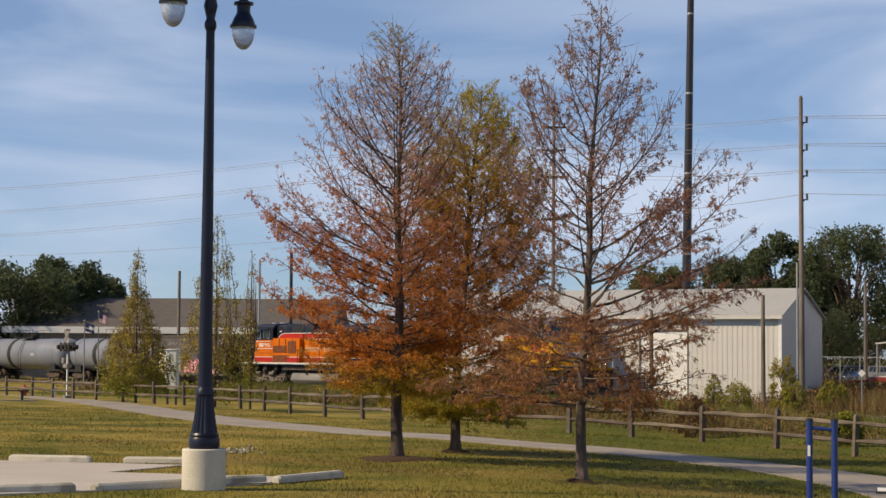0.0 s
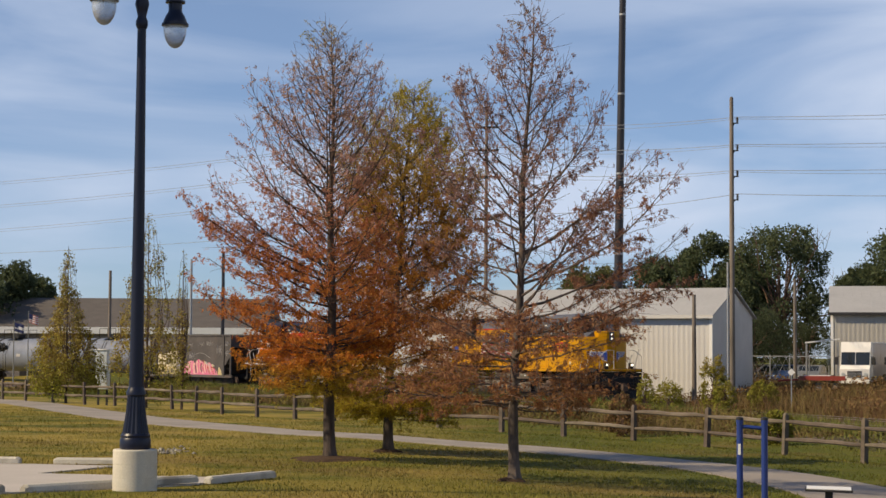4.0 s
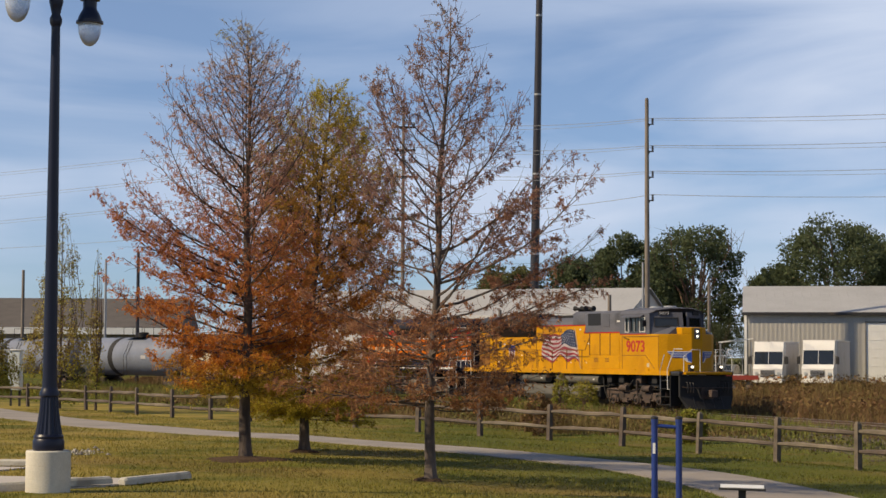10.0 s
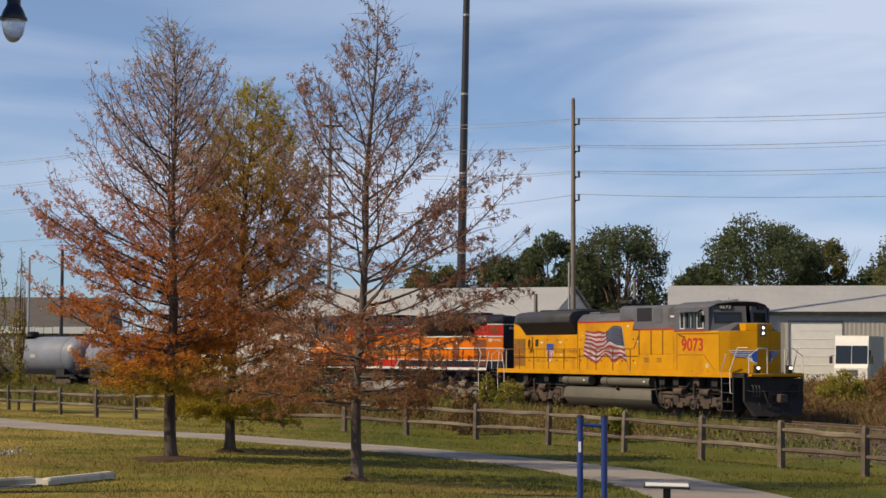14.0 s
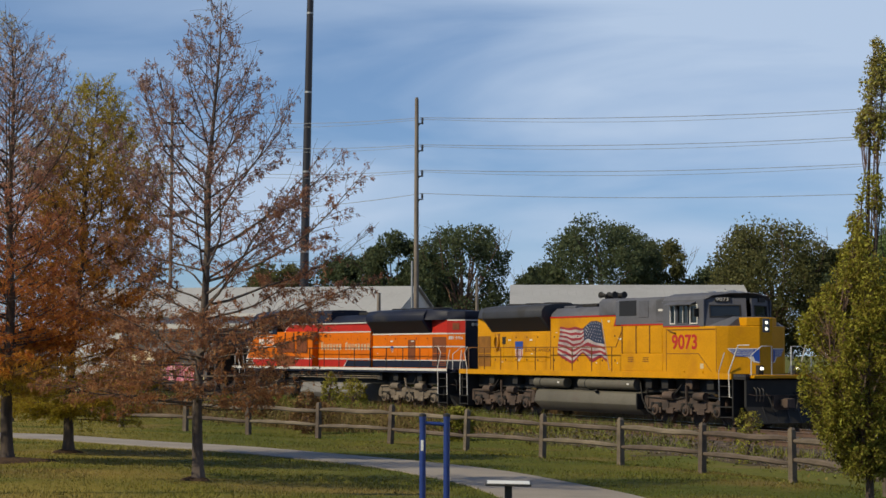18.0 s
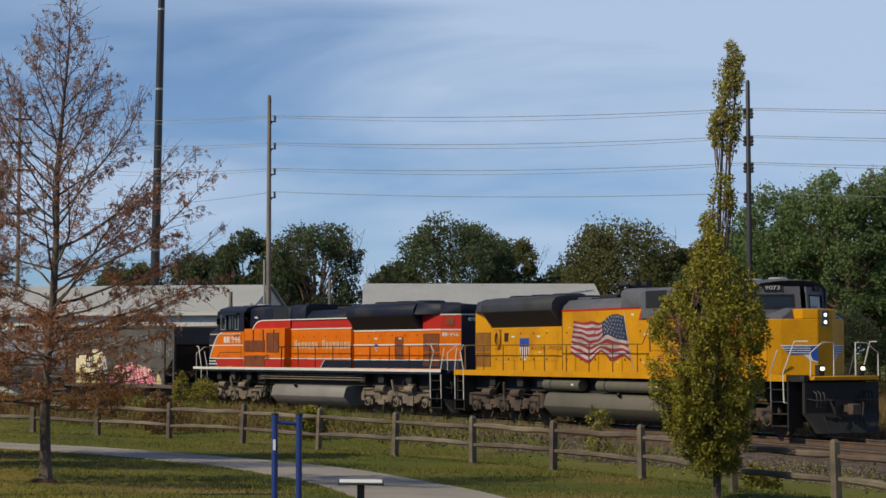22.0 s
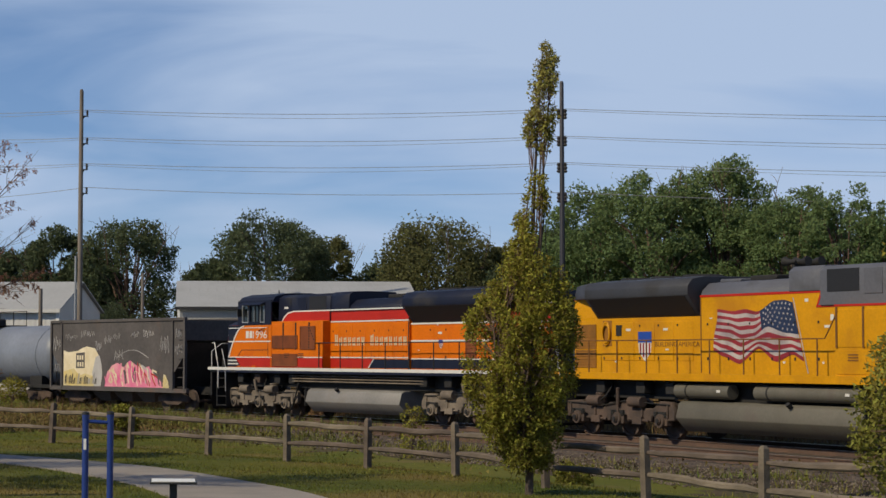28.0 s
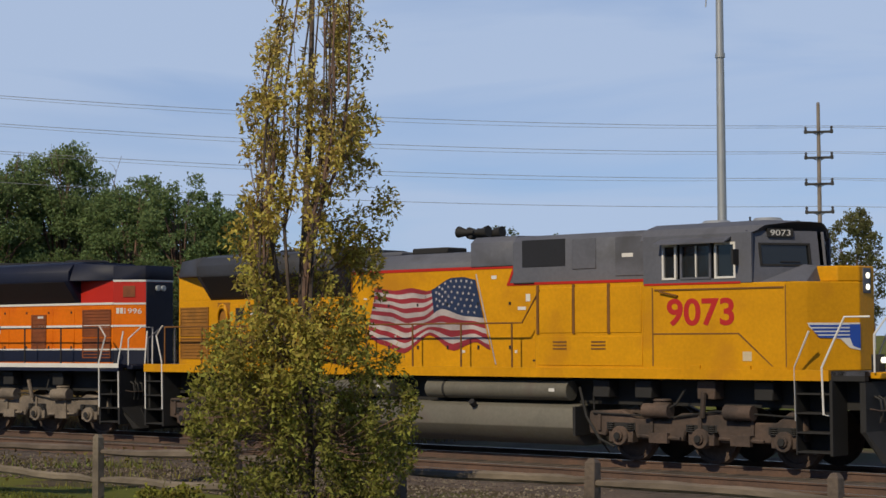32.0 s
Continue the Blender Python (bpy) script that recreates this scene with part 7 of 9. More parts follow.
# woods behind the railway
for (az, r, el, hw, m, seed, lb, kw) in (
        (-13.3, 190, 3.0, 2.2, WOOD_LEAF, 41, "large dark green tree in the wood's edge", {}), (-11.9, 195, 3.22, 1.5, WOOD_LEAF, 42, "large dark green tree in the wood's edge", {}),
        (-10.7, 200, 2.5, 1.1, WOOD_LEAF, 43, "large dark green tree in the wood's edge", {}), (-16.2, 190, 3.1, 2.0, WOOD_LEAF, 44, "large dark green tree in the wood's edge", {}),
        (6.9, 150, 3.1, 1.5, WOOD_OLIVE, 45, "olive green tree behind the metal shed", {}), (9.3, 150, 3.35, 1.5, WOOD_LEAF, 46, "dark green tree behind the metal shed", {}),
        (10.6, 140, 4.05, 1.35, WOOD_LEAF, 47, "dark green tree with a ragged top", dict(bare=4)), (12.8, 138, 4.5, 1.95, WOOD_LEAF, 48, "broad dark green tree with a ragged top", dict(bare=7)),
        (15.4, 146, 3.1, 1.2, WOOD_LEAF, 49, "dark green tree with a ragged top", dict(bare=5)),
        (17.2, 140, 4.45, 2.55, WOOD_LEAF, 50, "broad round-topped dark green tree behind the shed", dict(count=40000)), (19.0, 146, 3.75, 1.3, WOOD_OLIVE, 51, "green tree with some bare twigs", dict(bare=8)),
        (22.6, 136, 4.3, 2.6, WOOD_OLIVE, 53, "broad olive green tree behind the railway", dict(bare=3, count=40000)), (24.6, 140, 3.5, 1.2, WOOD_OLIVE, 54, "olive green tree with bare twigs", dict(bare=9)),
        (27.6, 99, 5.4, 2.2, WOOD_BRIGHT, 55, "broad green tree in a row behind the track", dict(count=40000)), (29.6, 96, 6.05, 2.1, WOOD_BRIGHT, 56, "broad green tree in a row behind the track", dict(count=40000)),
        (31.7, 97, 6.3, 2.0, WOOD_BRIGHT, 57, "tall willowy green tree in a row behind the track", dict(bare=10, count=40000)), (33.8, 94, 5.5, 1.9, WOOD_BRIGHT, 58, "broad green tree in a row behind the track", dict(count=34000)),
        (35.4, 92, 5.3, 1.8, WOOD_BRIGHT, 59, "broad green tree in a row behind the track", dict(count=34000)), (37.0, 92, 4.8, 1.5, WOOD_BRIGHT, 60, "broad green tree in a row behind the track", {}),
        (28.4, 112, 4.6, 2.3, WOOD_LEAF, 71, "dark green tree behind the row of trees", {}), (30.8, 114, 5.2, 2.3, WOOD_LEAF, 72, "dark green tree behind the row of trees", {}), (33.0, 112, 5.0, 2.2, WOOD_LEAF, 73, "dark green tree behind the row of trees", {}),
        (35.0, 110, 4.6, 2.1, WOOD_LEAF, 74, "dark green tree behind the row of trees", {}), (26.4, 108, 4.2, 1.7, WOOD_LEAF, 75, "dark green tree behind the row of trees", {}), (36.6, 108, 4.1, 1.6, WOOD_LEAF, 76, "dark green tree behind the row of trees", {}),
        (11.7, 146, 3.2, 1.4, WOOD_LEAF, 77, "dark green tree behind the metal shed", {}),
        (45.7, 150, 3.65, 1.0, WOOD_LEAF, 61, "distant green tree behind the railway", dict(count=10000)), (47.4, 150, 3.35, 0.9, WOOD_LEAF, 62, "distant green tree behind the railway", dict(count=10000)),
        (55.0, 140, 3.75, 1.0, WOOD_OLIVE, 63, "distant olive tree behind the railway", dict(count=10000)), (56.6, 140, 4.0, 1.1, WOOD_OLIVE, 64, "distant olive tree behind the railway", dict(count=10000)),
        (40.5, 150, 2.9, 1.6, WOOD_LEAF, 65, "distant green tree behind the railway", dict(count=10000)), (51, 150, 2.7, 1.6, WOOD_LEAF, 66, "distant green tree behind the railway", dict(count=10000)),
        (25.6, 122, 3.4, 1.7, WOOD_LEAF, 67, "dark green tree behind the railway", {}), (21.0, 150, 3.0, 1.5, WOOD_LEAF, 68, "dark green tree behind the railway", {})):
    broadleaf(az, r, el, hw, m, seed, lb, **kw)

# shrubs in the rough ground along the railway
for (az, r, hgt, hw, m, seed, lb, n) in (
        (26.3, 84, 4.6, 1.9, WOOD_LEAF, 101, "dark green thicket at the foot of the trees", 7000), (29.2, 82, 4.2, 2.0, WOOD_LEAF, 102, "dark green thicket at the foot of the trees", 7000),
        (32.3, 82, 4.4, 2.0, WOOD_LEAF, 103, "dark green thicket at the foot of the trees", 7000), (35.3, 80, 4.0, 1.9, WOOD_LEAF, 104, "dark green thicket at the foot of the trees", 7000), (12.0, 128, 6.0, 1.3, WOOD_LEAF, 105, "dark green thicket behind the sheds", 5000), (13.6, 132, 5.0, 1.2, WOOD_LEAF, 106, "dark green thicket behind the sheds", 5000),
        (10.75, 88, 3.0, 0.50, PALE_LEAF, 81, "olive shrub by the power pole's foot", 900), (11.1, 87, 1.7, 0.45, PALE_LEAF, 84, "olive shrub in tall weeds", 700), (12.3, 92.5, 1.7, 0.55, PALE_LEAF, 82, "yellow-green shrub in tall weeds", 1500), (8.6, 84, 2.1, 0.34, PALE_LEAF, 85, "slim sapling shrub before the metal shed", 500), (9.35, 86, 1.7, 0.6, PALE_LEAF, 86, "olive shrub in tall weeds", 800),
        (8.3, 66, 1.2, 0.85, RUSSET_LEAF, 83, "brownish shrub behind the fence", 420), 
         (6.2, 78, 1.3, 0.8, RUSSET_LEAF, 87, "brownish shrub beside the track", 1300), (2.2, 80, 1.6, 0.7, PALE_LEAF, 88, "low shrub beside the track", 900), (26.9, 35.5, 0.5, 0.7, GOLD_LEAF, 90, "low leafy shrub beside the track", 240), (35.1, 22.5, 0.6, 1.3, GOLD_LEAF, 91, "low leafy vine shrub by the fence", 360),
         (40.6, 21, 0.7, 1.2, GOLD_LEAF, 94, "low leafy weed clump by the fence", 700),
        (7.9, 63, 1.6, 0.55, RUSSET_LEAF, 95, "brownish shrub before the track", 420), (12.7, 58, 1.2, 0.6, GOLD_LEAF, 96, "green leafy shrub before the track", 900), (21.8, 47, 1.5, 0.50, PALE_LEAF, 97, "thin olive shrub before the track", 220),
        (19.7, 88, 2.0, 0.8, PALE_LEAF, 98, "yellow-green shrub before the workshop", 1600), (21.6, 90, 2.3, 1.3, RUSSET_LEAF, 99, "russet-brown shrub before the workshop", 2600)):
    broadleaf(az, r, 0, hw, m, seed, lb, foot=-0.25, leaf=0.048 if r > 50 else 0.034, count=int(n * 5.0), name="shrub", group="shrubs along the railway", height=hgt, lobes=140)

# ---- park: lamp, fence, stops, fitness posts ----
def street_lamp():
    x, y = -3.30, 25.18
    z = float(ground_z(x, y))
    t = thing("street_lamp", "black twin-headed park lamp on a round concrete footing", "street lamp", pose(x, y, z, 0, 0, 22))
    part("footing", Build().lathe([(0.300, -0.1), (0.305, 0.0), (0.305, 0.17), (0.301, 0.175), (0.305, 0.18), (0.305, 0.36), (0.301, 0.365), (0.305, 0.37), (0.305, 0.555), (0.295, 0.57)], n=40), CONCRETE, t, "pale cast concrete footing", smooth=30)
    part("base", Build().lathe([(0.205, 0.57), (0.215, 0.60), (0.215, 0.70), (0.20, 0.73), (0.205, 0.76), (0.19, 0.79)], n=32), LAMP_BLACK, t, smooth=30)
    part("fluted_base", Build().lathe([(0.185, 0.79), (0.165, 0.90), (0.135, 1.10), (0.122, 1.28), (0.120, 1.30)], n=36, flute=0.10), LAMP_BLACK, t, smooth=20)
    part("collar", Build().lathe([(0.122, 1.30), (0.135, 1.32), (0.135, 1.36), (0.115, 1.40), (0.108, 1.43)], n=32), LAMP_BLACK, t, smooth=30)
    part("shaft", Build().lathe([(0.105, 1.43), (0.100, 1.6), (0.062, 6.50)], n=24, flute=0.03), LAMP_BLACK, t, smooth=50)
    part("capital", Build().lathe([(0.066, 6.45), (0.085, 6.50), (0.085, 6.56), (0.06, 6.62), (0.08, 6.72), (0.10, 6.80), (0.075, 6.92), (0.05, 7.1), (0.03, 7.35), (0.01, 7.5)], n=24), LAMP_BLACK, t, smooth=40)
    for sx, up, k in ((-1, 0.27, 1.06), (1, 0.0, 1.0)):
        z = 6.53 + up
        g = lambda prof: [(r * k, z + (h - 0.13) * k) for r, h in prof]
        hx = (0.54 if sx < 0 else 0.48) * sx
        arm = [(0, 0, 6.80), (0.12 * sx, 0, z + 0.50), (0.28 * sx, 0, z + 0.64), (0.46 * sx, 0, z + 0.62), (hx, 0, z + 0.50), (hx, 0, z + 0.36)]
        part("arm", Build().tube(arm, 0.032, 10), LAMP_BLACK, t)
        head = part("lamp_head", Build().lathe(g([(0.04, 0.56), (0.065, 0.54), (0.07, 0.50), (0.14, 0.49), (0.14, 0.46), (0.10, 0.45), (0.095, 0.37), (0.10, 0.33), (0.135, 0.27), (0.165, 0.20), (0.168, 0.17), (0.19, 0.165), (0.19, 0.13), (0.155, 0.125)]), n=28, x=hx), LAMP_BLACK, t, smooth=35)
        part("globe", Build().lathe(g([(0.160, 0.128), (0.162, 0.07), (0.153, 0.0), (0.128, -0.08), (0.092, -0.14), (0.05, -0.175), (0.010, -0.187)]), n=28, x=hx), GLOBE, head, "frosted white glass globe", smooth=60)


street_lamp()


def wheel_stop(xa, ya, xb, yb, label):
    d = Vector((xb - xa, yb - ya, 0))
    z = float(ground_z((xa + xb) / 2, (ya + yb) / 2)) + 0.02
    m = Matrix.Translation(((xa + xb) / 2, (ya + yb) / 2, z)) @ Matrix.Rotation(math.atan2(d.y, d.x), 4, "Z")
    n = d.length / 2
    prof = [(-0.085, 0), (-0.080, 0.075), (-0.05, 0.105), (0.05, 0.105), (0.080, 0.075), (0.085, 0)]
    rings = [[(x, p[0] * k, p[1] * k2) for p in prof] for x, k, k2 in ((-n, 0.75, 0.7), (-n + 0.05, 1, 1), (n - 0.05, 1, 1), (n, 0.75, 0.7))]
    ob = part("wheel_stop", Build().loft(rings), STOP_CONCRETE, smooth=30, at=m)
    tagged(ob, label, "wheel stop", "wheel stops in the car park")


for q in ((-7.58, 31.8, -6.10, 31.5), (-5.54, 31.6, -3.75, 31.5), (-6.75, 23.42, -4.94, 24.40), (-4.72, 24.55, -2.60, 26.65), (-2.45, 26.81, -1.56, 28.3)):
    wheel_stop(*q, "pale precast concrete wheel stop at the edge of the car park")

lot = Build()
LOT_EDGE = [(-30, 34.6), (-7.9, 31.8), (-4.37, 31.05), (-5.3, 28.8), (-1.98, 28.1), (-2.64, 26.5), (-4.1, 24.9), (-5.5, 23.8), (-8.8, 21.0), (-30, 12)]
n = len(LOT_EDGE)
lot.add([(x, y, float(ground_z(x, y)) + 0.025) for x, y in LOT_EDGE] + [(x, y, float(ground_z(x, y)) - 0.2) for x, y in LOT_EDGE],
        [tuple(range(n - 1, -1, -1))] + [(i, (i + 1) % n, n + (i + 1) % n, n + i) for i in range(n)])
tagged(part("car_park", lot, LOT, smooth=20), "pale concrete car park beside the lawn", "car park", kind="structure")


def fence():
    rng = random.Random(4)
    f = thing("fence", "weathered split-rail fence of grey cedar along the lawn", "fence")
    pts = [Vector((x, y, 0)) for x, y in FENCE_LINE]
    # bearings of the posts, seen from the lawn; past them the posts stand ten feet apart
    bearing = [-6.36, -5.59, -4.76, -3.70, -2.48, -1.24, 0.40, 2.11, 4.04, 6.05, 8.24, 10.54, 12.94, 15.37, 17.78, 20.39, 23.16, 26.05, 29.2, 32.87, 37.2, 42.2, 48.4]
    fine = [a.lerp(b, i / 60) for a, b in zip(pts[:-1], pts[1:]) for i in range(60)]
    way = [math.degrees(math.atan2(p.x, p.y)) for p in fine]
    posts = [fine[int(np.argmin([abs(w - g) for w in way]))] for g in bearing]
    for edge, ahead in ((0, fine[::-1]), (-1, fine)):
        k = min(range(len(ahead)), key=lambda i: (ahead[i] - posts[edge]).length)
        for p in ahead[k:]:
            if (p - posts[edge]).length >= 3.05:
                posts.insert(0, p) if edge == 0 else posts.append(p)
    kinds = []
    for k in range(4):
        b = Build()
        w, u, h = 0.066 + 0.008 * rng.random(), 0.055 + 0.008 * rng.random(), 1.0 + 0.05 * rng.random()
        b.loft([[(-w, -u, -0.15), (w, -u, -0.15), (w, u, -0.15), (-w, u, -0.15)], [(-w * 0.97, -u, h * 0.5), (w, -u * 0.95, h * 0.5), (w * 0.95, u, h * 0.5), (-w, u, h * 0.5)],
                [(-w * 0.9, -u * 0.9, h - 0.05), (w * 0.92, -u * 0.9, h - 0.04), (w * 0.9, u * 0.9, h - 0.05), (-w * 0.9, u * 0.9, h - 0.05)], [(-w * 0.45, -u * 0.6, h), (w * 0.5, -u * 0.5, h + 0.01), (w * 0.45, u * 0.6, h), (-w * 0.5, u * 0.6, h)]])
        kinds.append(mesh_of("post", b, FENCE, 20))
    rails = []
    for k in range(6):
        b = Build()
        rings = []
        for i in range(7):
            x = i / 6
            e = 0.55 if i in (0, 6) else 1
            h, d = 0.058 * e * rng.uniform(0.85, 1.1), 0.040 * e * rng.uniform(0.85, 1.1)
            oy, oz = rng.uniform(-0.012, 0.012), rng.uniform(-0.014, 0.014)
            rings.append([(x, oy + d * math.cos(t), oz + h * math.sin(t)) for t in (0.4, 1.4, 2.6, 3.6, 4.6, 5.7)])
        b.loft(rings)
        rails.append(mesh_of("rail", b, FENCE, 35))
    for i, p in enumerate(posts):
        z = float(ground_z(p.x, p.y))
        d = (posts[min(i + 1, len(posts) - 1)] - posts[max(i - 1, 0)])
        a = math.degrees(math.atan2(d.y, d.x))
        o = new("post", rng.choice(kinds))
        o.parent, o.matrix_basis = f, pose(p.x, p.y, z, rng.uniform(-2, 2), rng.uniform(-2, 2), a + rng.uniform(-5, 5))
        if i + 1 < len(posts):
            q = posts[i + 1]
            zq = float(ground_z(q.x, q.y))
            for h in (0.40, 0.80):
                ha, hb = z + h + rng.uniform(-0.05, 0.03), zq + h + rng.uniform(-0.05, 0.03)
                v = Vector((q.x - p.x, q.y - p.y, hb - ha))
                m = Matrix.Translation((p.x, p.y, ha)) @ v.to_track_quat("X", "Z").to_matrix().to_4x4() @ Matrix.Translation((-0.05, 0, 0)) @ Matrix.Diagonal((v.length + 0.10, 1, 1, 1))
                o = new("rail", rng.choice(rails))
                o.parent, o.matrix_basis = f, m


fence()


def fitness():
    x, y = polar(11.93, 17.0)
    z = float(ground_z(x, y))
    h = high(-1.98, 17.0) - z
    t = thing("exercise_bars", "blue steel exercise bars standing in the lawn", "exercise bars", pose(x, y, z, 0, 0, -12))
    for s in (-1, 1):
        p = part("post", Build().lathe([(0.030, -0.1), (0.030, h - 0.03), (0.034, h - 0.03), (0.034, h + 0.005), (0.02, h + 0.02)], x=0.113 * s, n=16), BLUE, t, smooth=35)
        part("post_cap", Build().lathe([(0.035, h + 0.0), (0.035, h + 0.02), (0.015, h + 0.03)], x=0.113 * s, n=16), DARK, p, smooth=35)
    part("crossbar", Build().cyl((-0.1, 0, h - 0.06), (0.1, 0, h - 0.075), 0.018, 12), BLUE, t)
    part("sticker", Build().box(-0.130, -0.105, -0.0335, -0.031, h - 0.32, h - 0.22), WHITE, t, "small white sticker")
    x, y = polar(14.27, 17.0)
    z = float(ground_z(x, y))
    h = high(-4.06, 17.0) - z
    t = thing("instruction_stand", "low stand with a tilted white-topped panel", "sign stand", pose(x, y, z, 0, 0, -14))
    m = pose(0, 0, h, 1.5, 1, 0)
    part("post", Build().box(-0.035, 0.035, -0.035, 0.035, -0.1, h - 0.01), DARK, t, bevel=0.005)
    part("panel", Build().box(-0.215, 0.215, -0.15, 0.15, -0.02, 0.0, m), DARK, t, "dark panel back", bevel=0.004)
    part("face", Build().box(-0.20, 0.20, -0.14, 0.14, 0.002, 0.008, m), WHITE, t, "white face")


fitness()

# ---- buildings, poles and wires behind the railway ----
def frame_at(p, q):
    """A frame with its origin at p, x towards q along the ground."""
    d = Vector((q[0] - p[0], q[1] - p[1], 0))
    return Matrix.Translation((p[0], p[1], 0)) @ Matrix.Rotation(math.atan2(d.y, d.x), 4, "Z"), d.length


VENT_GREY = mat("grey_trim_paint", (0.20, 0.19, 0.18), 0.6, var=0.1)


def metal_shed(p, q, depth, eave, ridge, wall, roof, label, doors=(), rib=0.3, trim=None):
    """A gabled metal building: p to q is the foot of its long front; depth goes to the left of that way."""
    m, ln = frame_at(p, q)
    s = thing("metal_shed", label, "shed", m)
    z0 = 0.0
    cuts = sorted(doors)
    # front wall with real openings, ribbed
    b, x = Build(), 0.0
    whole = []

    def panel(x0, x1, mid):
        if whole and abs(x1 - x0 - rib) < 1e-6:
            again(whole[0], pose(x0, 0, 0), s)
            return
        w, k = x1 - x0, mid - x0
        o = part("wall_panel", Build().add([(0, 0, z0), (k, 0, z0), (k + 0.02, -0.012, z0), (w, -0.012, z0), (w, 0, z0), (0, 0, eave), (k, 0, eave), (k + 0.02, -0.012, eave), (w, -0.012, eave), (w, 0, eave),
                                            (0, 0.06, z0), (w, 0.06, z0), (0, 0.06, eave), (w, 0.06, eave)],
                                           [(0, 1, 6, 5), (1, 2, 7, 6), (2, 3, 8, 7), (3, 4, 9, 8), (11, 10, 12, 13), (10, 0, 5, 12), (4, 11, 13, 9), (5, 6, 7, 8, 9, 13, 12)]), wall, s, smooth=None, at=pose(x0, 0, 0))
        if abs(w - rib) < 1e-6:
            whole.append(o)
    for (a, w, h) in list(cuts) + [(ln, 0, 0)]:
        while x < a - 1e-6:
            e = min(x + rib, a)
            mid = (x + e) / 2
            panel(x, e, mid)
            x = e
        if w:
            b.box(a, a + w, -0.03, 0.0, h, eave)
            x = a + w
    b.box(0, 0.12, 0, depth, z0, eave).box(ln - 0.12, ln, 0, depth, z0, eave).box(0, ln, depth - 0.12, depth, z0, eave)
    for x in (0.06, ln - 0.06):
        b.prism([(0, eave), (depth, eave), (depth / 2, ridge - 0.05)], x - 0.06, x + 0.06, "x")
    part("wall", b, wall, s, smooth=15)
    r = Build()
    n = max(2, int(ln / 0.6))
    for side in (0, 1):
        y0, y1 = (-0.25, depth / 2) if side == 0 else (depth + 0.25, depth / 2)
        ze = eave - 0.25 * (ridge - eave) / (depth / 2)
        r.add([(-0.2, y0, ze), (ln + 0.2, y0, ze), (ln + 0.2, y1, ridge), (-0.2, y1, ridge), (-0.2, y0, ze + 0.07), (ln + 0.2, y0, ze + 0.07), (ln + 0.2, y1, ridge + 0.07), (-0.2, y1, ridge + 0.07)],
              [(0, 1, 2, 3), (7, 6, 5, 4), (0, 4, 5, 1), (2, 6, 7, 3), (1, 5, 6, 2), (0, 3, 7, 4)])
        for i in range(n):
            x = -0.2 + (ln + 0.4) * (i + 0.5) / n
            zl = 0.07
            if i:
                again(seam, pose(x, 0, 0), s)
            else:
                seam = part("roof_seam", Build().add([(0, y0, ze + zl), (0.06, y0, ze + zl), (0.03, y0, ze + zl + 0.008), (0, y1, ridge + zl), (0.06, y1, ridge + zl), (0.03, y1, ridge + zl + 0.008)], [(0, 2, 5, 3), (2, 1, 4, 5), (0, 1, 2), (3, 5, 4)]), roof, s, smooth=None, at=pose(x, 0, 0))
    part("roof", r, roof, s, smooth=15)
    part("eave_trim", Build().box(-0.2, ln + 0.2, -0.32, -0.25, eave - 0.22, eave - 0.02), trim or wall, s)
    for xa in (0, ln):
        part("corner_trim", Build().box(xa - 0.09, xa + 0.09, -0.06, 0.05, z0, eave - 0.1), WHITE, s, "white corner trim")
    for (a, w, h) in cuts:
        d = part("door", Build().box(a + 0.03, a + w - 0.03, 0.04, 0.10, z0, h - 0.03), WHITE, s, "white roll-up door")
        k = max(2, int(h / 0.55))
        for i in range(1, k):
            part("door_rib", Build().box(a + 0.03, a + w - 0.03, 0.025, 0.04, h * i / k - 0.02, h * i / k + 0.02), WHITE, d)
        part("door_frame", Build().box(a - 0.06, a, -0.04, 0.05, z0, h + 0.1).box(a + w, a + w + 0.06, -0.04, 0.05, z0, h + 0.06).box(a - 0.06, a + w + 0.06, -0.042, 0.052, h, h + 0.08), VENT_GREY, s)
    return s


p1, p0 = polar(10.67, 103.0), polar(11.96, 111.5)
gx, gy = p0[0] - p1[0], p0[1] - p1[1]
gl = math.hypot(gx, gy)
ux, uy = gy / gl, -gx / gl
L1 = 21.0
metal_shed((p1[0] - ux * L1, p1[1] - uy * L1), p1, gl, high(1.32, 103), high(2.13, 107.3), METAL_WALL, METAL_ROOF, "long white ribbed metal shed with a low pitched roof", doors=[(12.6, 2.9, 4.4)])
q0, q1 = polar(14.4, 122.0), polar(22.0, 123.0)
metal_shed(q0, q1, 14.0, high(1.40, 122), high(2.18, 129), SHED_TAN, METAL_ROOF, "tan metal workshop with a white roll-up door", doors=[(7.85, 3.5, high(1.08, 122))], trim=DARK)

w0, w1 = polar(-13.5, 186), polar(-3.6, 180)
m, ln = frame_at(w0, w1)
wh = thing("warehouse", "long low grey warehouse with a dark roof and white fascia", "warehouse", m)
e0, e1 = high(0.74, 183), high(1.72, 192)
part("wall", Build().box(0, ln, 0, 20, 0, e0), WALL_GREY, wh)
part("roof", Build().prism([(-0.6, e0 + 0.15), (20.6, e0 + 0.15), (10, e1)], -0.5, ln + 0.5, "x"), ROOF_DARK, wh, smooth=15)
part("fascia", Build().box(-0.6, ln + 0.6, -0.75, -0.6, e0 - 0.45, e0 + 0.2), WHITE, wh, "white fascia board")
for i in range(7):
    part("doorway", Build().box(4 + i * 4.2, 6.6 + i * 4.2, -0.05, 0.02, 0, 3.2), DARK if i % 2 else WALL_GREY, wh)


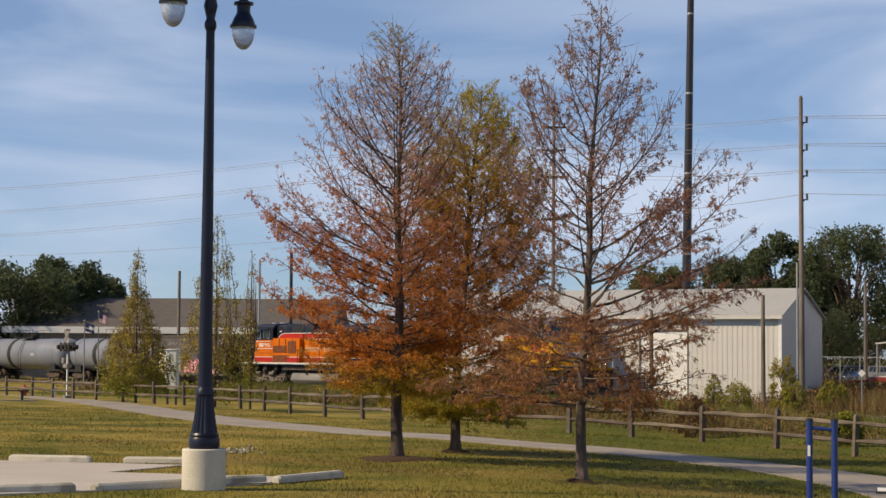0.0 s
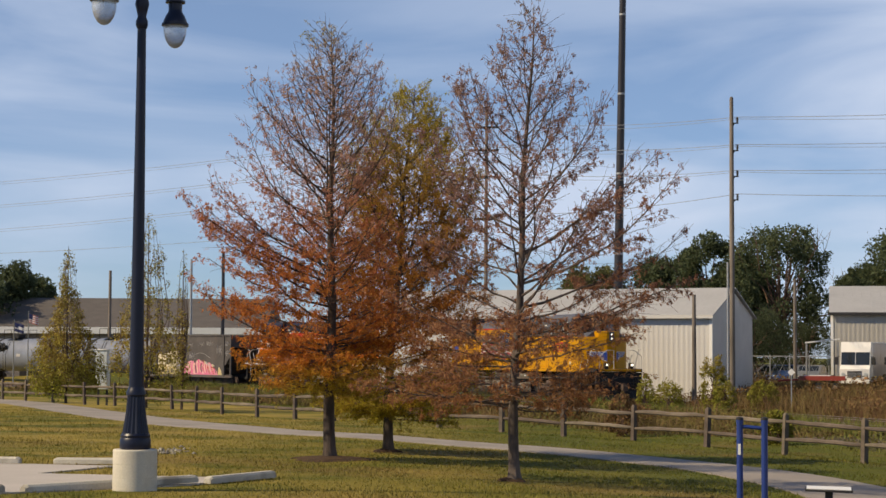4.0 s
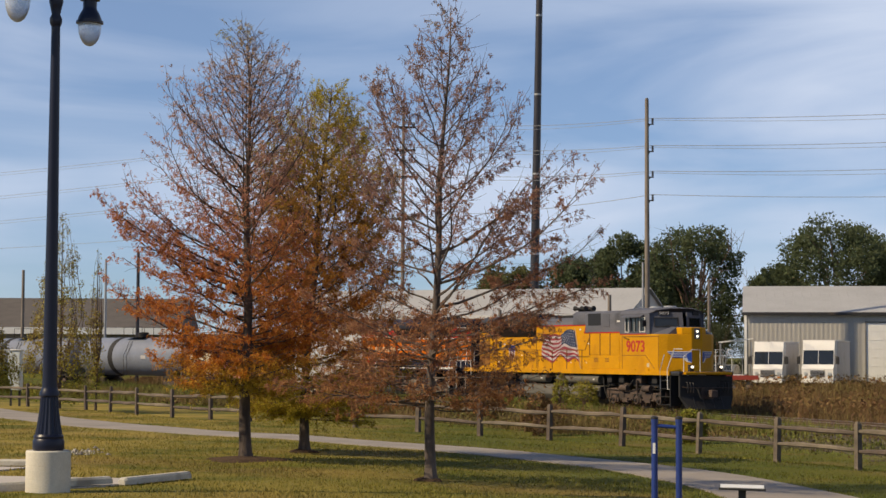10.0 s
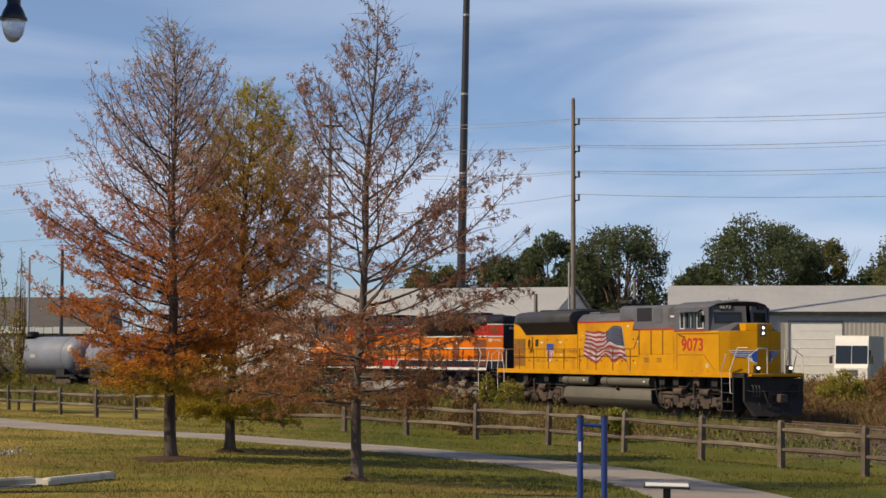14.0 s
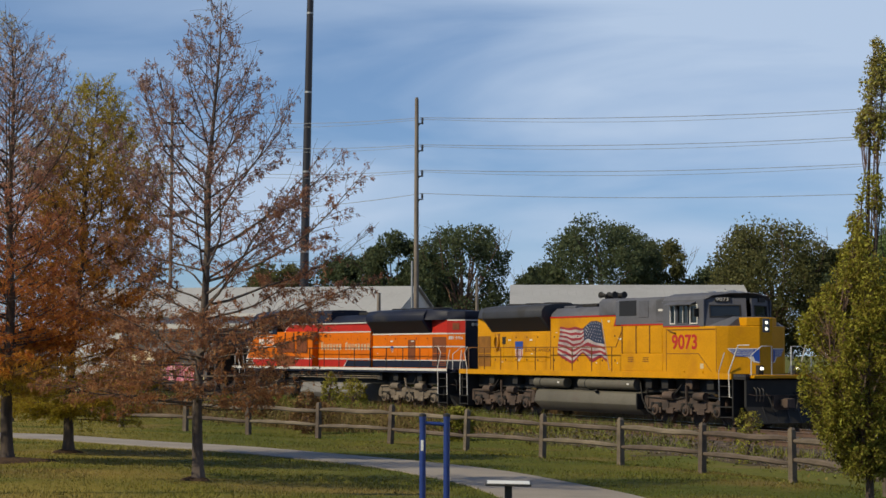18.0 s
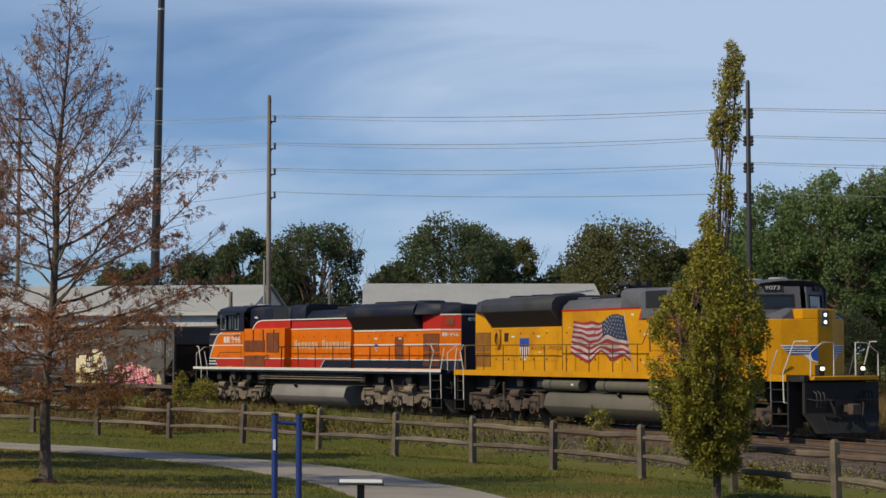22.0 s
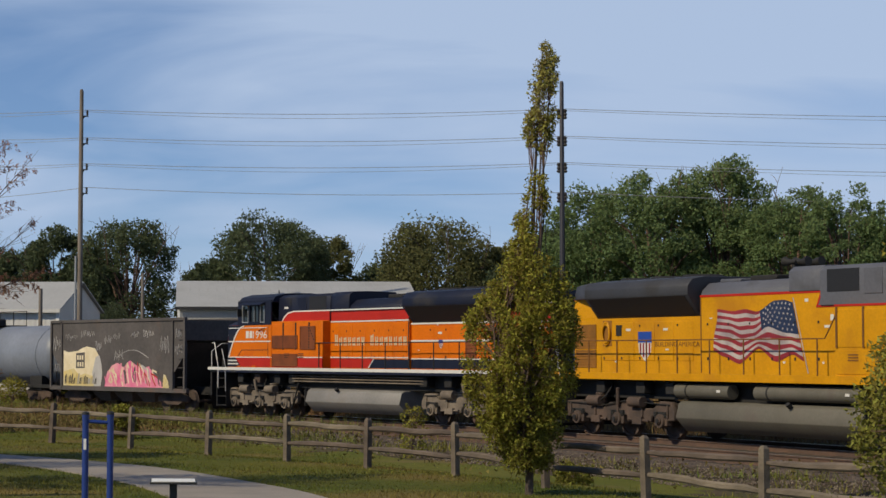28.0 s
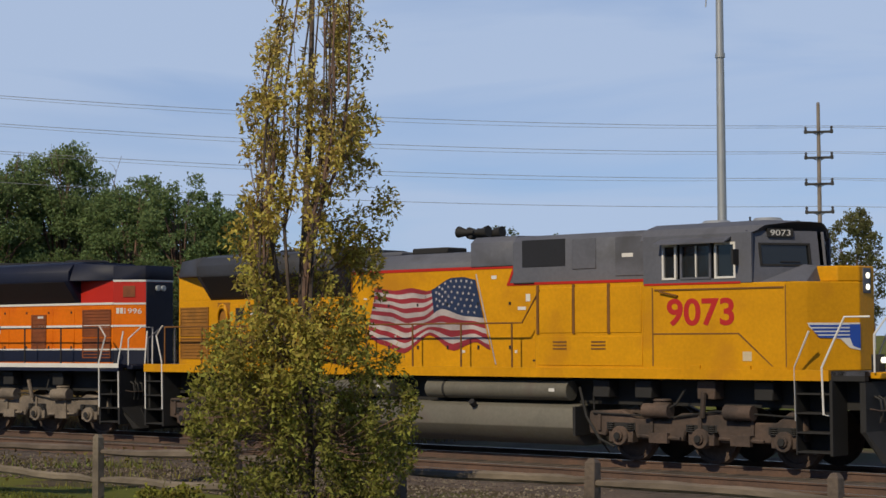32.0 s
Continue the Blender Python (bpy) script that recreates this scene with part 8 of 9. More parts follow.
def utility_pole(az, r, top_el, arms, label, name="utility_pole", rad=0.16, material=POLE_WOOD, side=1, lean=0.0, both=False, reach=0.3, big=1.0):
    """A wire pole; arms: elevations of its insulator brackets. Returns the wire points in the world."""
    x, y = polar(az, r)
    z0 = float(ground_z(x, y))
    top = high(top_el, r)
    t = thing(name, label, "pole", pose(x, y, z0, 0, lean, -az), "poles along the railway")
    h = top - z0
    part("pole", Build().lathe([(rad, -0.3), (rad, 0), (rad * 0.62, h - 0.1), (rad * 0.4, h)], n=12), material, t)
    out = []
    for e in arms:
        z = high(e, r) - z0
        sides = (-1, 1) if both else (side,)
        for s in sides:
            part("bracket", Build().tube([(0, 0, z - 0.34), (0.6 * reach * s, 0, z - 0.12), (reach * s, 0, z - 0.10)], 0.03, 6).box(min(0, (reach + 0.06) * s), max(0, (reach + 0.06) * s), -0.04, 0.04, z - 0.15, z - 0.09), DARK, t)
            part("insulator", Build().lathe([(r * (0.4 + 0.6 * big), z + 0.2 - (0.2 - q) * big) for r, q in ((0.03, -0.08), (0.075, -0.04), (0.04, 0.0), (0.075, 0.06), (0.04, 0.10), (0.07, 0.16), (0.02, 0.20))], x=reach * s, n=8), INSULATOR, t)
        if both and reach > 0.5:
            part("crossarm", Build().box(-reach - 0.1, reach + 0.1, -0.16, -0.05, z - 0.22, z - 0.08), DARK, t, bevel=0.01)
        d = Vector((reach * (side if not both else 1), 0, 0))
        d.rotate(Euler((0, 0, radians(-az))))
        out.append(Vector((x, y, z0 + z + 0.2)) + d)
    return out, t


xl, yl = polar(-17.5, 190)
far_left = [Vector((xl, yl, high(e, 190))) for e in (4.75, 4.05, 3.35, 2.85)]
ph, _ = utility_pole(3.55, 125, 7.95, (7.32, 6.59, 5.75, 4.4), "weathered wooden power pole with stacked crossarms", both=True, reach=0.75)
pa, poleA = utility_pole(11.33, 95, 8.17, (7.41, 6.55, 5.74, 5.0), "tall weathered wooden power pole with side insulators")
p2, _ = utility_pole(26.58, 92, 8.55, (7.55, 6.69, 5.85, 4.9), "tall dark power pole with paired insulators", both=True, rad=0.17, reach=0.17, big=1.9, material=POLE_STEEL)
p3, _ = utility_pole(55.57, 108, 7.25, (6.40, 5.60, 4.78, 3.9), "tall power pole with stacked insulator arms", both=True, reach=0.75, big=1.6)
xr, yr = polar(72, 120)
far_right = [Vector((xr, yr, high(e, 120))) for e in (6.2, 5.4, 4.6, 3.8)]
part("conduit", Build().tube([(-0.22, -0.05, 0), (-0.22, -0.05, high(2.96, 95) - 0.1)], 0.055, 8), POLE_GALV, poleA, "pale riser conduit")


def wires():
    t = thing("power_line", "power line wires hung from pole to pole", "power line", kind="structure")
    spans = [far_left, ph, pa, p2, p3, far_right]
    for k in range(4):
        for a, b in zip(spans[:-1], spans[1:]):
            ln = (b[k] - a[k]).length
            sag = 0.010 * ln
            pts = [a[k].lerp(b[k], i / 14) - Vector((0, 0, 4 * sag * (i / 14) * (1 - i / 14))) for i in range(15)]
            part("wire", Build().tube(pts, 0.017, 4, cap=False), WIRE, t)
            if k < 3:
                off = Vector((0, 0, -0.22))
                part("wire", Build().tube([p + off * (0.4 + 0.6 * math.sin(math.pi * i / 14)) for i, p in enumerate(pts)], 0.012, 4, cap=False), WIRE, t)


wires()


def plain_pole(az, r, top_el, rad, material, label, lean=0.0, name="pole", taper=0.7):
    x, y = polar(az, r)
    z0 = float(ground_z(x, y))
    h = high(top_el, r) - z0
    t = thing(name, label, "pole", pose(x, y, z0, 0, lean, -az))
    part("shaft", Build().lathe([(rad, -0.3), (rad, 0), (rad * taper, h), (rad * taper * 0.5, h + 0.02)], n=14), material, t)
    return t, h


t, h = plain_pole(7.70, 112, 15.5, 0.31, POLE_STEEL, "tall dark steel power mast behind the shed", lean=0.9, name="steel_mast", taper=0.55)
for k in range(5):
    part("joint_band", Build().lathe([(0.306 - 0.0215 * k, 4 + 5 * k), (0.306 - 0.0215 * k, 4.12 + 5 * k)], n=14), POLE_GALV, t)
t, h = plain_pole(52.55, 100, 14.5, 0.29, POLE_GALV, "tall tapering galvanised steel mast", name="steel_mast", taper=0.6)
part("joint_band", Build().lathe([(0.27, high(8.2, 100)), (0.27, high(8.2, 100) + 0.25)], n=14), POLE_GALV, t)
part("side_arm", Build().tube([(0, 0, high(10.2, 100)), (-0.7, 0, high(10.25, 100)), (-0.75, 0, high(9.8, 100))], 0.04, 6), POLE_GALV, t)
for (az, r, el, rad, m, lb) in ((-8.32, 150, 2.58, 0.16, POLE_WOOD, "short brown wooden pole by the warehouse"), (-5.80, 150, 2.97, 0.13, POLE_GALV, "slim grey pole by the warehouse"),
                                (-4.80, 145, 3.22, 0.17, POLE_STEEL, "dark leaning wooden pole by the warehouse"), (10.14, 99, 1.94, 0.14, POLE_WOOD, "cut-off wooden pole before the metal shed"),
                                (6.66, 100, 1.45, 0.13, POLE_WOOD, "cut-off wooden pole before the metal shed"), (13.27, 115, 2.43, 0.13, POLE_WOOD, "thin wooden pole between the sheds")):
    plain_pole(az, r, el, rad, m, lb)

# ---- vans, cars and small things round the railway ----
CAR_BLUE = mat("blue_car_paint", (0.03, 0.07, 0.20), 0.3, var=0.1, scale=2, coat=0.6)
CAR_GREY = mat("grey_car_paint", (0.16, 0.17, 0.19), 0.3, var=0.1, scale=2, coat=0.6)
RED_PAINT = mat("faded_red_paint", (0.36, 0.055, 0.035), 0.6, var=0.2, scale=2, dirt=(0.2, 0.07, 0.05), dirt_scale=2)
VAN_SIDE = mat("grey_van_panel", (0.50, 0.48, 0.47), 0.5, var=0.08, scale=1.5, dirt=(0.40, 0.37, 0.34), dirt_scale=1.2)
CABINET = mat("pale_green_enamel", (0.66, 0.70, 0.68), 0.5, var=0.08, scale=2, dirt=(0.40, 0.42, 0.36), dirt_scale=2)
TYRE = mat("tyre_rubber", (0.025, 0.024, 0.024), 0.85, var=0.2, scale=8)
AMBER = mat("amber_lens", (0.55, 0.22, 0.03), 0.3, var=0.1)
CLOTH_RED = mat("red_flag_cloth", (0.50, 0.16, 0.15), 0.8, var=0.1)
CLOTH_WHITE = mat("white_flag_cloth", (0.66, 0.64, 0.62), 0.8, var=0.1)
CLOTH_BLUE = mat("blue_flag_cloth", (0.03, 0.04, 0.13), 0.8, var=0.1)
RUBBLE = mat("pale_rubble", (0.30, 0.28, 0.245), 0.95, var=0.25, scale=3, island=0.4)


def facing(az, r, turn=0.0, lift=0.0):
    """A frame on the ground at a bearing: x to the right, y away from the lawn."""
    x, y = polar(az, r)
    return pose(x, y, float(ground_z(x, y)) + lift, 0, 0, -az + turn)


def wheel(parent, x, y, r, w=0.24):
    k = part("wheel", Build().tube([(x - w / 2, y, r), (x - w / 2 + 0.03, y, r), (x + w / 2 - 0.03, y, r), (x + w / 2, y, r)], r, 20), TYRE, parent, "black tyre")
    part("rim", Build().cyl((x - w / 2 - 0.006, y, r), (x + w / 2 + 0.006, y, r), r * 0.55, 14), POLE_GALV, k, "grey steel rim")


def step_van(az, r, width, top_el, turn, label):
    m = facing(az, r, turn)
    t = thing("step_van", label, "van", m, "white step vans by the workshop")
    h = high(top_el, r) - m.translation.z
    w, ln = width / 2, 5.8
    # box body behind the cab
    part("body", Build().box(-w, w, 1.0, ln, 0.55, h), VAN_SIDE, t, "pale grey box body", bevel=0.05)
    part("roof_cap", Build().box(-w - 0.02, w + 0.02, 0.3, ln + 0.02, h - 0.02, h + 0.05), WHITE, t, bevel=0.02)
    # raked front: hood, windscreen, brow
    prof = [(0.0, 0.55), (-0.30, 0.62), (-0.34, 1.28), (-0.05, 1.50), (0.14, h - 0.52), (0.18, h - 0.34), (0.30, h), (1.02, h), (1.02, 0.55)]
    part("cab", Build().prism(prof, -w * 0.98, w * 0.98, "x"), WHITE, t, "white cab front", smooth=20)
    for sx in (-1, 1):
        a, b = sorted((sx * 0.02, sx * w * 0.93))
        part("windscreen", Build().add([(a, -0.058, 1.54), (b, -0.058, 1.54), (b, 0.110, h - 0.56), (a, 0.110, h - 0.56), (a, -0.02, 1.54), (b, -0.02, 1.54), (b, 0.15, h - 0.56), (a, 0.15, h - 0.56)],
                                       [(0, 1, 2, 3), (7, 6, 5, 4), (0, 4, 5, 1), (1, 5, 6, 2), (2, 6, 7, 3), (3, 7, 4, 0)]), GLASS_DARK, t, "dark windscreen pane")
        part("headlight", Build().cyl((sx * w * 0.74, -0.30, 0.98), (sx * w * 0.74, -0.355, 0.98), 0.105, 14), FROST, t, "round headlight")
        part("marker_lamp", Build().box(sx * w * 0.74 - 0.09, sx * w * 0.74 + 0.09, -0.352, -0.32, 0.74, 0.81), AMBER, t)
        part("side_window", Build().box(*sorted((sx * w * 0.97, sx * (w * 0.98 + 0.012))), 0.30, 0.92, 1.55, h - 0.85), GLASS_DARK, t)
        mir = part("mirror", Build().box(*sorted((sx * (w + 0.10), sx * (w + 0.30))), -0.10, -0.04, 1.55, 2.0), DARK, t, bevel=0.015)
        part("mirror_arm", Build().tube([(sx * w, 0.05, 2.05), (sx * (w + 0.2), -0.07, 2.02), (sx * (w + 0.2), -0.07, 1.95)], 0.015, 6), DARK, mir)
        for y in (0.55, 4.4):
            wheel(t, sx * (w - 0.16), y, 0.40)
    part("grille", Build().box(-0.42, 0.42, -0.352, -0.32, 0.80, 1.18), DARK, t)
    for i in range(4):
        part("grille_bar", Build().box(-0.42, 0.42, -0.362, -0.353, 0.84 + 0.09 * i, 0.87 + 0.09 * i), POLE_GALV, t)
    part("bumper", Build().box(-w, w, -0.46, -0.34, 0.42, 0.62), WHITE, t, bevel=0.03)
    part("wiper", Build().tube([(-0.1, -0.08, 1.56), (-0.5, -0.02, 2.0)], 0.012, 5), DARK, t)


step_van(15.10, 110, 1.80, 0.45, -10, "white step van with a grey box body parked by the workshop")
step_van(16.63, 110, 1.92, 0.50, -10, "white step van with a grey box body parked by the workshop")

step_van(19.98, 112, 2.05, 0.62, -10, "white step van with grey box body beside the roll-up door")


def parked_car(az, r, turn, paint, label, tall=1.45, pickup=False):
    t = thing("car", label, "car", facing(az, r, turn), "cars parked behind the sheds")
    prof = [(-2.2, 0.35), (-2.25, 0.75), (-1.3, 0.95), (-0.6, tall - 0.05), (-0.2, tall), (0.5, tall), (0.9, tall - 0.08), (1.0, 1.0) if pickup else (1.7, 0.98), (2.2, 0.92), (2.25, 0.4)]
    part("body", Build().prism(prof, -0.86, 0.86, "y"), paint, t, bevel=0.06)
    for sy in (-1, 1):
        part("side_window", Build().prism([(-1.05, 0.97), (-0.58, tall - 0.12), (0.55, tall - 0.1), (0.85, 0.98)], *sorted((sy * 0.85, sy * 0.872)), "y"), GLASS_DARK, t)
        for x in (-1.4, 1.35):
            k = part("wheel", Build().cyl((x, sy * 0.72, 0.33), (x, sy * 0.89, 0.33), 0.33, 18), TYRE, t, "black tyre")
            part("rim", Build().cyl((x, sy * 0.72, 0.33), (x, sy * 0.90, 0.33), 0.19, 12), POLE_GALV, k)
    part("windscreen", Build().add([(-1.24, -0.7, 0.985), (-1.24, 0.7, 0.985), (-0.66, 0.66, tall - 0.07), (-0.66, -0.66, tall - 0.07)], [(0, 1, 2, 3)]), GLASS_DARK, t)


parked_car(13.05, 128, 70, CAR_BLUE, "dark blue car parked behind a wire fence")
parked_car(13.75, 127, 80, CAR_GREY, "dark grey car parked behind a wire fence")
parked_car(12.45, 130, 20, CAR_GREY, "dark grey car parked behind a wire fence")


def flatbed():
    t = thing("flatbed_trailer", "low red flatbed trailer behind the weeds", "trailer", facing(13.85, 108, 4, 0.30))
    part("deck", Build().box(-0.9, 1.7, -0.9, 0.9, 0.55, 0.70), RED_PAINT, t, bevel=0.02)
    part("side_rail", Build().box(-0.9, 1.7, -0.96, -0.90, 0.46, 0.72), RED_PAINT, t)
    part("tongue", Build().tube([(-0.9, 0, 0.5), (-2.1, 0, 0.42)], 0.06, 6), RED_PAINT, t)
    for x in (0.2, 1.1):
        for y in (-0.8, 0.8):
            k = part("wheel", Build().cyl((x, y - 0.1, 0.0), (x, y + 0.1, 0.0), 0.34, 16), TYRE, t, "black tyre")
            part("rim", Build().cyl((x, y - 0.11, 0.0), (x, y + 0.11, 0.0), 0.18, 10), POLE_GALV, k)
    part("load", Build().box(-0.6, 0.9, -0.5, 0.5, 0.70, 0.76), WHITE, t, "white boards on the deck", bevel=0.01)


flatbed()


def wire_fence():
    a, b = polar(11.9, 122), polar(14.3, 121)
    m, ln = frame_at(a, b)
    z = float(ground_z(*a))
    m.translation.z = z
    t = thing("wire_fence", "grey chain-link fence behind the sheds", "fence", m)
    top = high(0.02, 122) - z
    n = 4
    for i in range(n + 1):
        part("post", Build().cyl((ln * i / n, 0, -0.1), (ln * i / n, 0, top + 0.08), 0.035, 8), POLE_GALV, t)
    part("top_rail", Build().cyl((0, 0, top), (ln, 0, top), 0.026, 8), POLE_GALV, t)
    net = Build()
    k = int(ln / 0.45)
    for i in range(k):
        for s in (-1, 1):
            x0 = ln * i / k
            x1 = min(ln, max(0, x0 + s * top * 0.5))
            net.tube([(x0, 0.02 * s, 0), (x1, 0.02 * s, top)], 0.008, 3, cap=False)
    tagged(part("mesh_wire", net, POLE_GALV, t, smooth=None), kind="stuff")


wire_fence()


def canopy():
    t = thing("canopy", "small white metal canopy beside the workshop", "canopy", facing(14.05, 118))
    h = high(0.55, 118) - t.matrix_basis.translation.z
    part("roof", Build().prism([(-1.0, h - 0.25), (1.2, h), (1.2, h + 0.08), (-1.0, h - 0.17)], 0, 2.6, "y"), WHITE, t)
    for x, y in ((-0.9, 0.1), (1.1, 0.1), (-0.9, 2.5), (1.1, 2.5)):
        part("post", Build().cyl((x, y, -0.1), (x, y, h - 0.15), 0.05, 8), POLE_GALV, t)


canopy()


def marker():
    t = thing("marker_sign", "small white diamond marker on a thin post", "sign", facing(13.147, 92))
    z = high(-0.477, 92) - t.matrix_basis.translation.z
    part("post", Build().box(-0.03, 0.03, -0.02, 0.02, -0.2, z), POLE_GALV, t)
    part("plate", Build().prism([(0, z - 0.19), (0.19, z), (0, z + 0.19), (-0.19, z)], -0.045, -0.025, "y"), WHITE, t, "white diamond plate")


marker()


def crossing_signal():
    r = 103
    t = thing("crossing_signal", "railway crossing signal with dark lamp discs and a weathered crossbuck", "railway signal", facing(-11.73, r, -68))
    z0 = t.matrix_basis.translation.z
    up = lambda el: high(el, r) - z0
    part("mast", Build().lathe([(0.09, -0.1), (0.09, 0.1), (0.06, 0.14), (0.06, up(0.62)), (0.02, up(0.62) + 0.05)], n=12), POLE_GALV, t, "dull silver mast")
    part("junction_box", Build().box(-0.32, 0.28, -0.16, 0.16, up(-0.50), up(-0.36)), VENT_GREY, t, bevel=0.03)
    part("case", Build().box(-0.42, -0.12, -0.2, 0.14, up(-0.36), up(-0.18)), VENT_GREY, t, bevel=0.02)
    for k, a in enumerate((42, -42)):
        part("crossbuck_board", Build().box(-0.48, 0.48, -0.085 - 0.02 * k, -0.067 - 0.02 * k, -0.11, 0.11, pose(0, 0, up(0.50), 0, a, 0)), VENT_GREY, t, "weathered crossbuck board")
    for y, d in ((-0.16, -1), (0.16, 1)):
        part("lamp_arm", Build().tube([(-0.55, y * 0.6, up(0.16)), (0.95, y * 0.6, up(0.16))], 0.035, 8), DARK, t)
        for x in (-0.62, -0.05, 0.50, 0.95) if d < 0 else (-0.62, 0.5):
            f = part("lamp_disc", Build().cyl((x, y, up(0.16)), (x, y + 0.03 * d, up(0.16)), 0.26, 20), DARK, t, "black background disc")
            part("hood", Build().tube([(x, y + 0.03 * d, up(0.16)), (x, y + 0.22 * d, up(0.16) - 0.02)], 0.13, 14), DARK, f)
    part("bell", Build().lathe([(0.02, up(0.62) + 0.05), (0.12, up(0.62) + 0.08), (0.13, up(0.62) + 0.14), (0.05, up(0.62) + 0.19)], n=14), DARK, t)
    part("base_box", Build().box(-0.2, 0.2, -0.2, 0.2, -0.1, 0.35), VENT_GREY, t, bevel=0.02)


crossing_signal()


def flagpole(az, r, el, stripes, label):
    t = thing("flagpole", label, "flagpole", facing(az, r), "flagpoles by the wood")
    h = high(el, r) - t.matrix_basis.translation.z
    pole = part("pole", Build().lathe([(0.06, -0.2), (0.035, h), (0.06, h + 0.03), (0.02, h + 0.10)], n=10), POLE_GALV, t)

    def sheet(x0, x1, z0, z1, off):
        b, n = Build(), 8
        f = lambda x: 0.10 * math.sin(x * 5.0 + az) + off
        v = []
        for d in (-0.006, 0.006):
            for z in (z0, z1):
                v += [(x0 + (x1 - x0) * i / n, f(x0 + (x1 - x0) * i / n) + d, z - 0.30 * (x0 + (x1 - x0) * i / n)) for i in range(n + 1)]
        k = n + 1
        q = []
        for i in range(n):
            q += [(i, i + 1, k + i + 1, k + i), (2 * k + i, 3 * k + i, 3 * k + i + 1, 2 * k + i + 1), (i, 2 * k + i, 2 * k + i + 1, i + 1), (k + i, k + i + 1, 3 * k + i + 1, 3 * k + i)]
        return b.add(v, q)
    w = 0.78
    for i, m in enumerate(stripes):
        part("stripe", sheet(0.05, w, h - 0.1 - 0.72 * (i + 1) / len(stripes), h - 0.1 - 0.72 * i / len(stripes), 0), m, pole)
    part("canton", sheet(0.05, w * 0.42, h - 0.49, h - 0.1, -0.016), CLOTH_BLUE, pole)


flagpole(-10.80, 150, 1.25, [CLOTH_RED if i % 2 == 0 else CLOTH_WHITE for i in range(9)], "slim flagpole with a red and white striped flag")
flagpole(-11.23, 150, 0.98, [CLOTH_BLUE, CLOTH_WHITE, CLOTH_BLUE], "slim flagpole with a dark blue and white flag")


def cabinet_box():
    t = thing("equipment_cabinet", "whitish trackside equipment cabinet behind the fence", "cabinet", facing(-8.5, 93, -14))
    h = high(0.12, 93) - t.matrix_basis.translation.z
    z = 0.95
    part("body", Build().box(-0.31, 0.31, -0.28, 0.28, z, h - 0.06), CABINET, t, bevel=0.03)
    part("lid", Build().box(-0.35, 0.35, -0.32, 0.32, h - 0.06, h), WHITE, t, bevel=0.02)
    for x in (-0.22, 0.22):
        part("leg", Build().box(x - 0.05, x + 0.05, -0.05, 0.05, -0.2, z), DARK, t)
    part("plinth", Build().box(-0.4, 0.4, -0.36, 0.36, -0.2, 0.1), CONCRETE, t)
    d = part("door", Build().box(-0.26, 0.26, -0.305, -0.28, z + 0.12, h - 0.2), CABINET, t, bevel=0.008)
    part("handle", Build().box(0.17, 0.20, -0.33, -0.305, z + 0.8, z + 1.0), DARK, d)


cabinet_box()


def hydrant():
    t = thing("fire_hydrant", "faded red fire hydrant beside the path", "fire hydrant", facing(-13.03, 106))
    part("barrel", Build().lathe([(0.19, -0.05), (0.19, 0.06), (0.14, 0.07), (0.14, 0.58), (0.19, 0.60), (0.19, 0.66), (0.15, 0.74), (0.08, 0.82), (0.05, 0.84), (0.05, 0.90)], n=18), RED_PAINT, t)
    for s in (-1, 1):
        part("outlet_cap", Build().cyl((s * 0.12, 0, 0.48), (s * 0.24, 0, 0.48), 0.075, 10), RED_PAINT, t)
    part("pumper_cap", Build().cyl((0, -0.12, 0.44), (0, -0.24, 0.44), 0.10, 12), RED_PAINT, t)
    t = thing("bollard", "short white marker post beside the path", "bollard", facing(-12.15, 106))
    part("tube", Build().lathe([(0.11, -0.1), (0.11, 0.72), (0.09, 0.80), (0.03, 0.83)], n=14), WHITE, t)
    part("foot_ring", Build().lathe([(0.13, -0.02), (0.13, 0.05), (0.115, 0.06)], n=14), DARK, t)


hydrant()


def picnic_bench():
    t = thing("park_bench", "dark low backless park bench beside the path", "bench", facing(-13.45, 87, 4))
    for y in (-0.18, 0, 0.18):
        part("seat_slat", Build().box(-0.95, 0.85, y - 0.08, y + 0.08, 0.44, 0.49), DARK, t, bevel=0.01)
    for x in (-0.6, 0.55):
        part("leg", Build().box(x - 0.05, x + 0.05, -0.2, 0.2, -0.05, 0.44), DARK, t, bevel=0.01)
    part("slab", Build().box(-1.3, 1.2, -0.7, 0.7, -0.05, 0.03), PATH, t, "concrete slab")


picnic_bench()


def scatter_lumps(name, label, pts, size, material, seed, category):
    rng = np.random.default_rng(seed)
    b = Build()
    for x, y in pts:
        r = size * rng.uniform(0.4, 1.2)
        z = float(ground_z(x, y)) + r * 0.2
        o = [(1, 0, 0), (0, 1, 0), (-1, 0, 0), (0, -1, 0), (0, 0, 0.7), (0, 0, -0.6)]
        b.add([(x + a * r * rng.uniform(0.6, 1.2), y + c * r * rng.uniform(0.6, 1.2), z + d * r) for a, c, d in o], [(0, 1, 4), (1, 2, 4), (2, 3, 4), (3, 0, 4), (1, 0, 5), (2, 1, 5), (3, 2, 5), (0, 3, 5)])
    tagged(part(name, b, material, smooth=None), label, category, kind="stuff")


rg = np.random.default_rng(77)
scatter_lumps("rubble", "scattered pale broken stone beside the car park", [(-4.15 + rg.normal() * 0.22, 37.0 + rg.normal() * 0.6) for _ in range(70)], 0.06, RUBBLE, 78, "rubble")


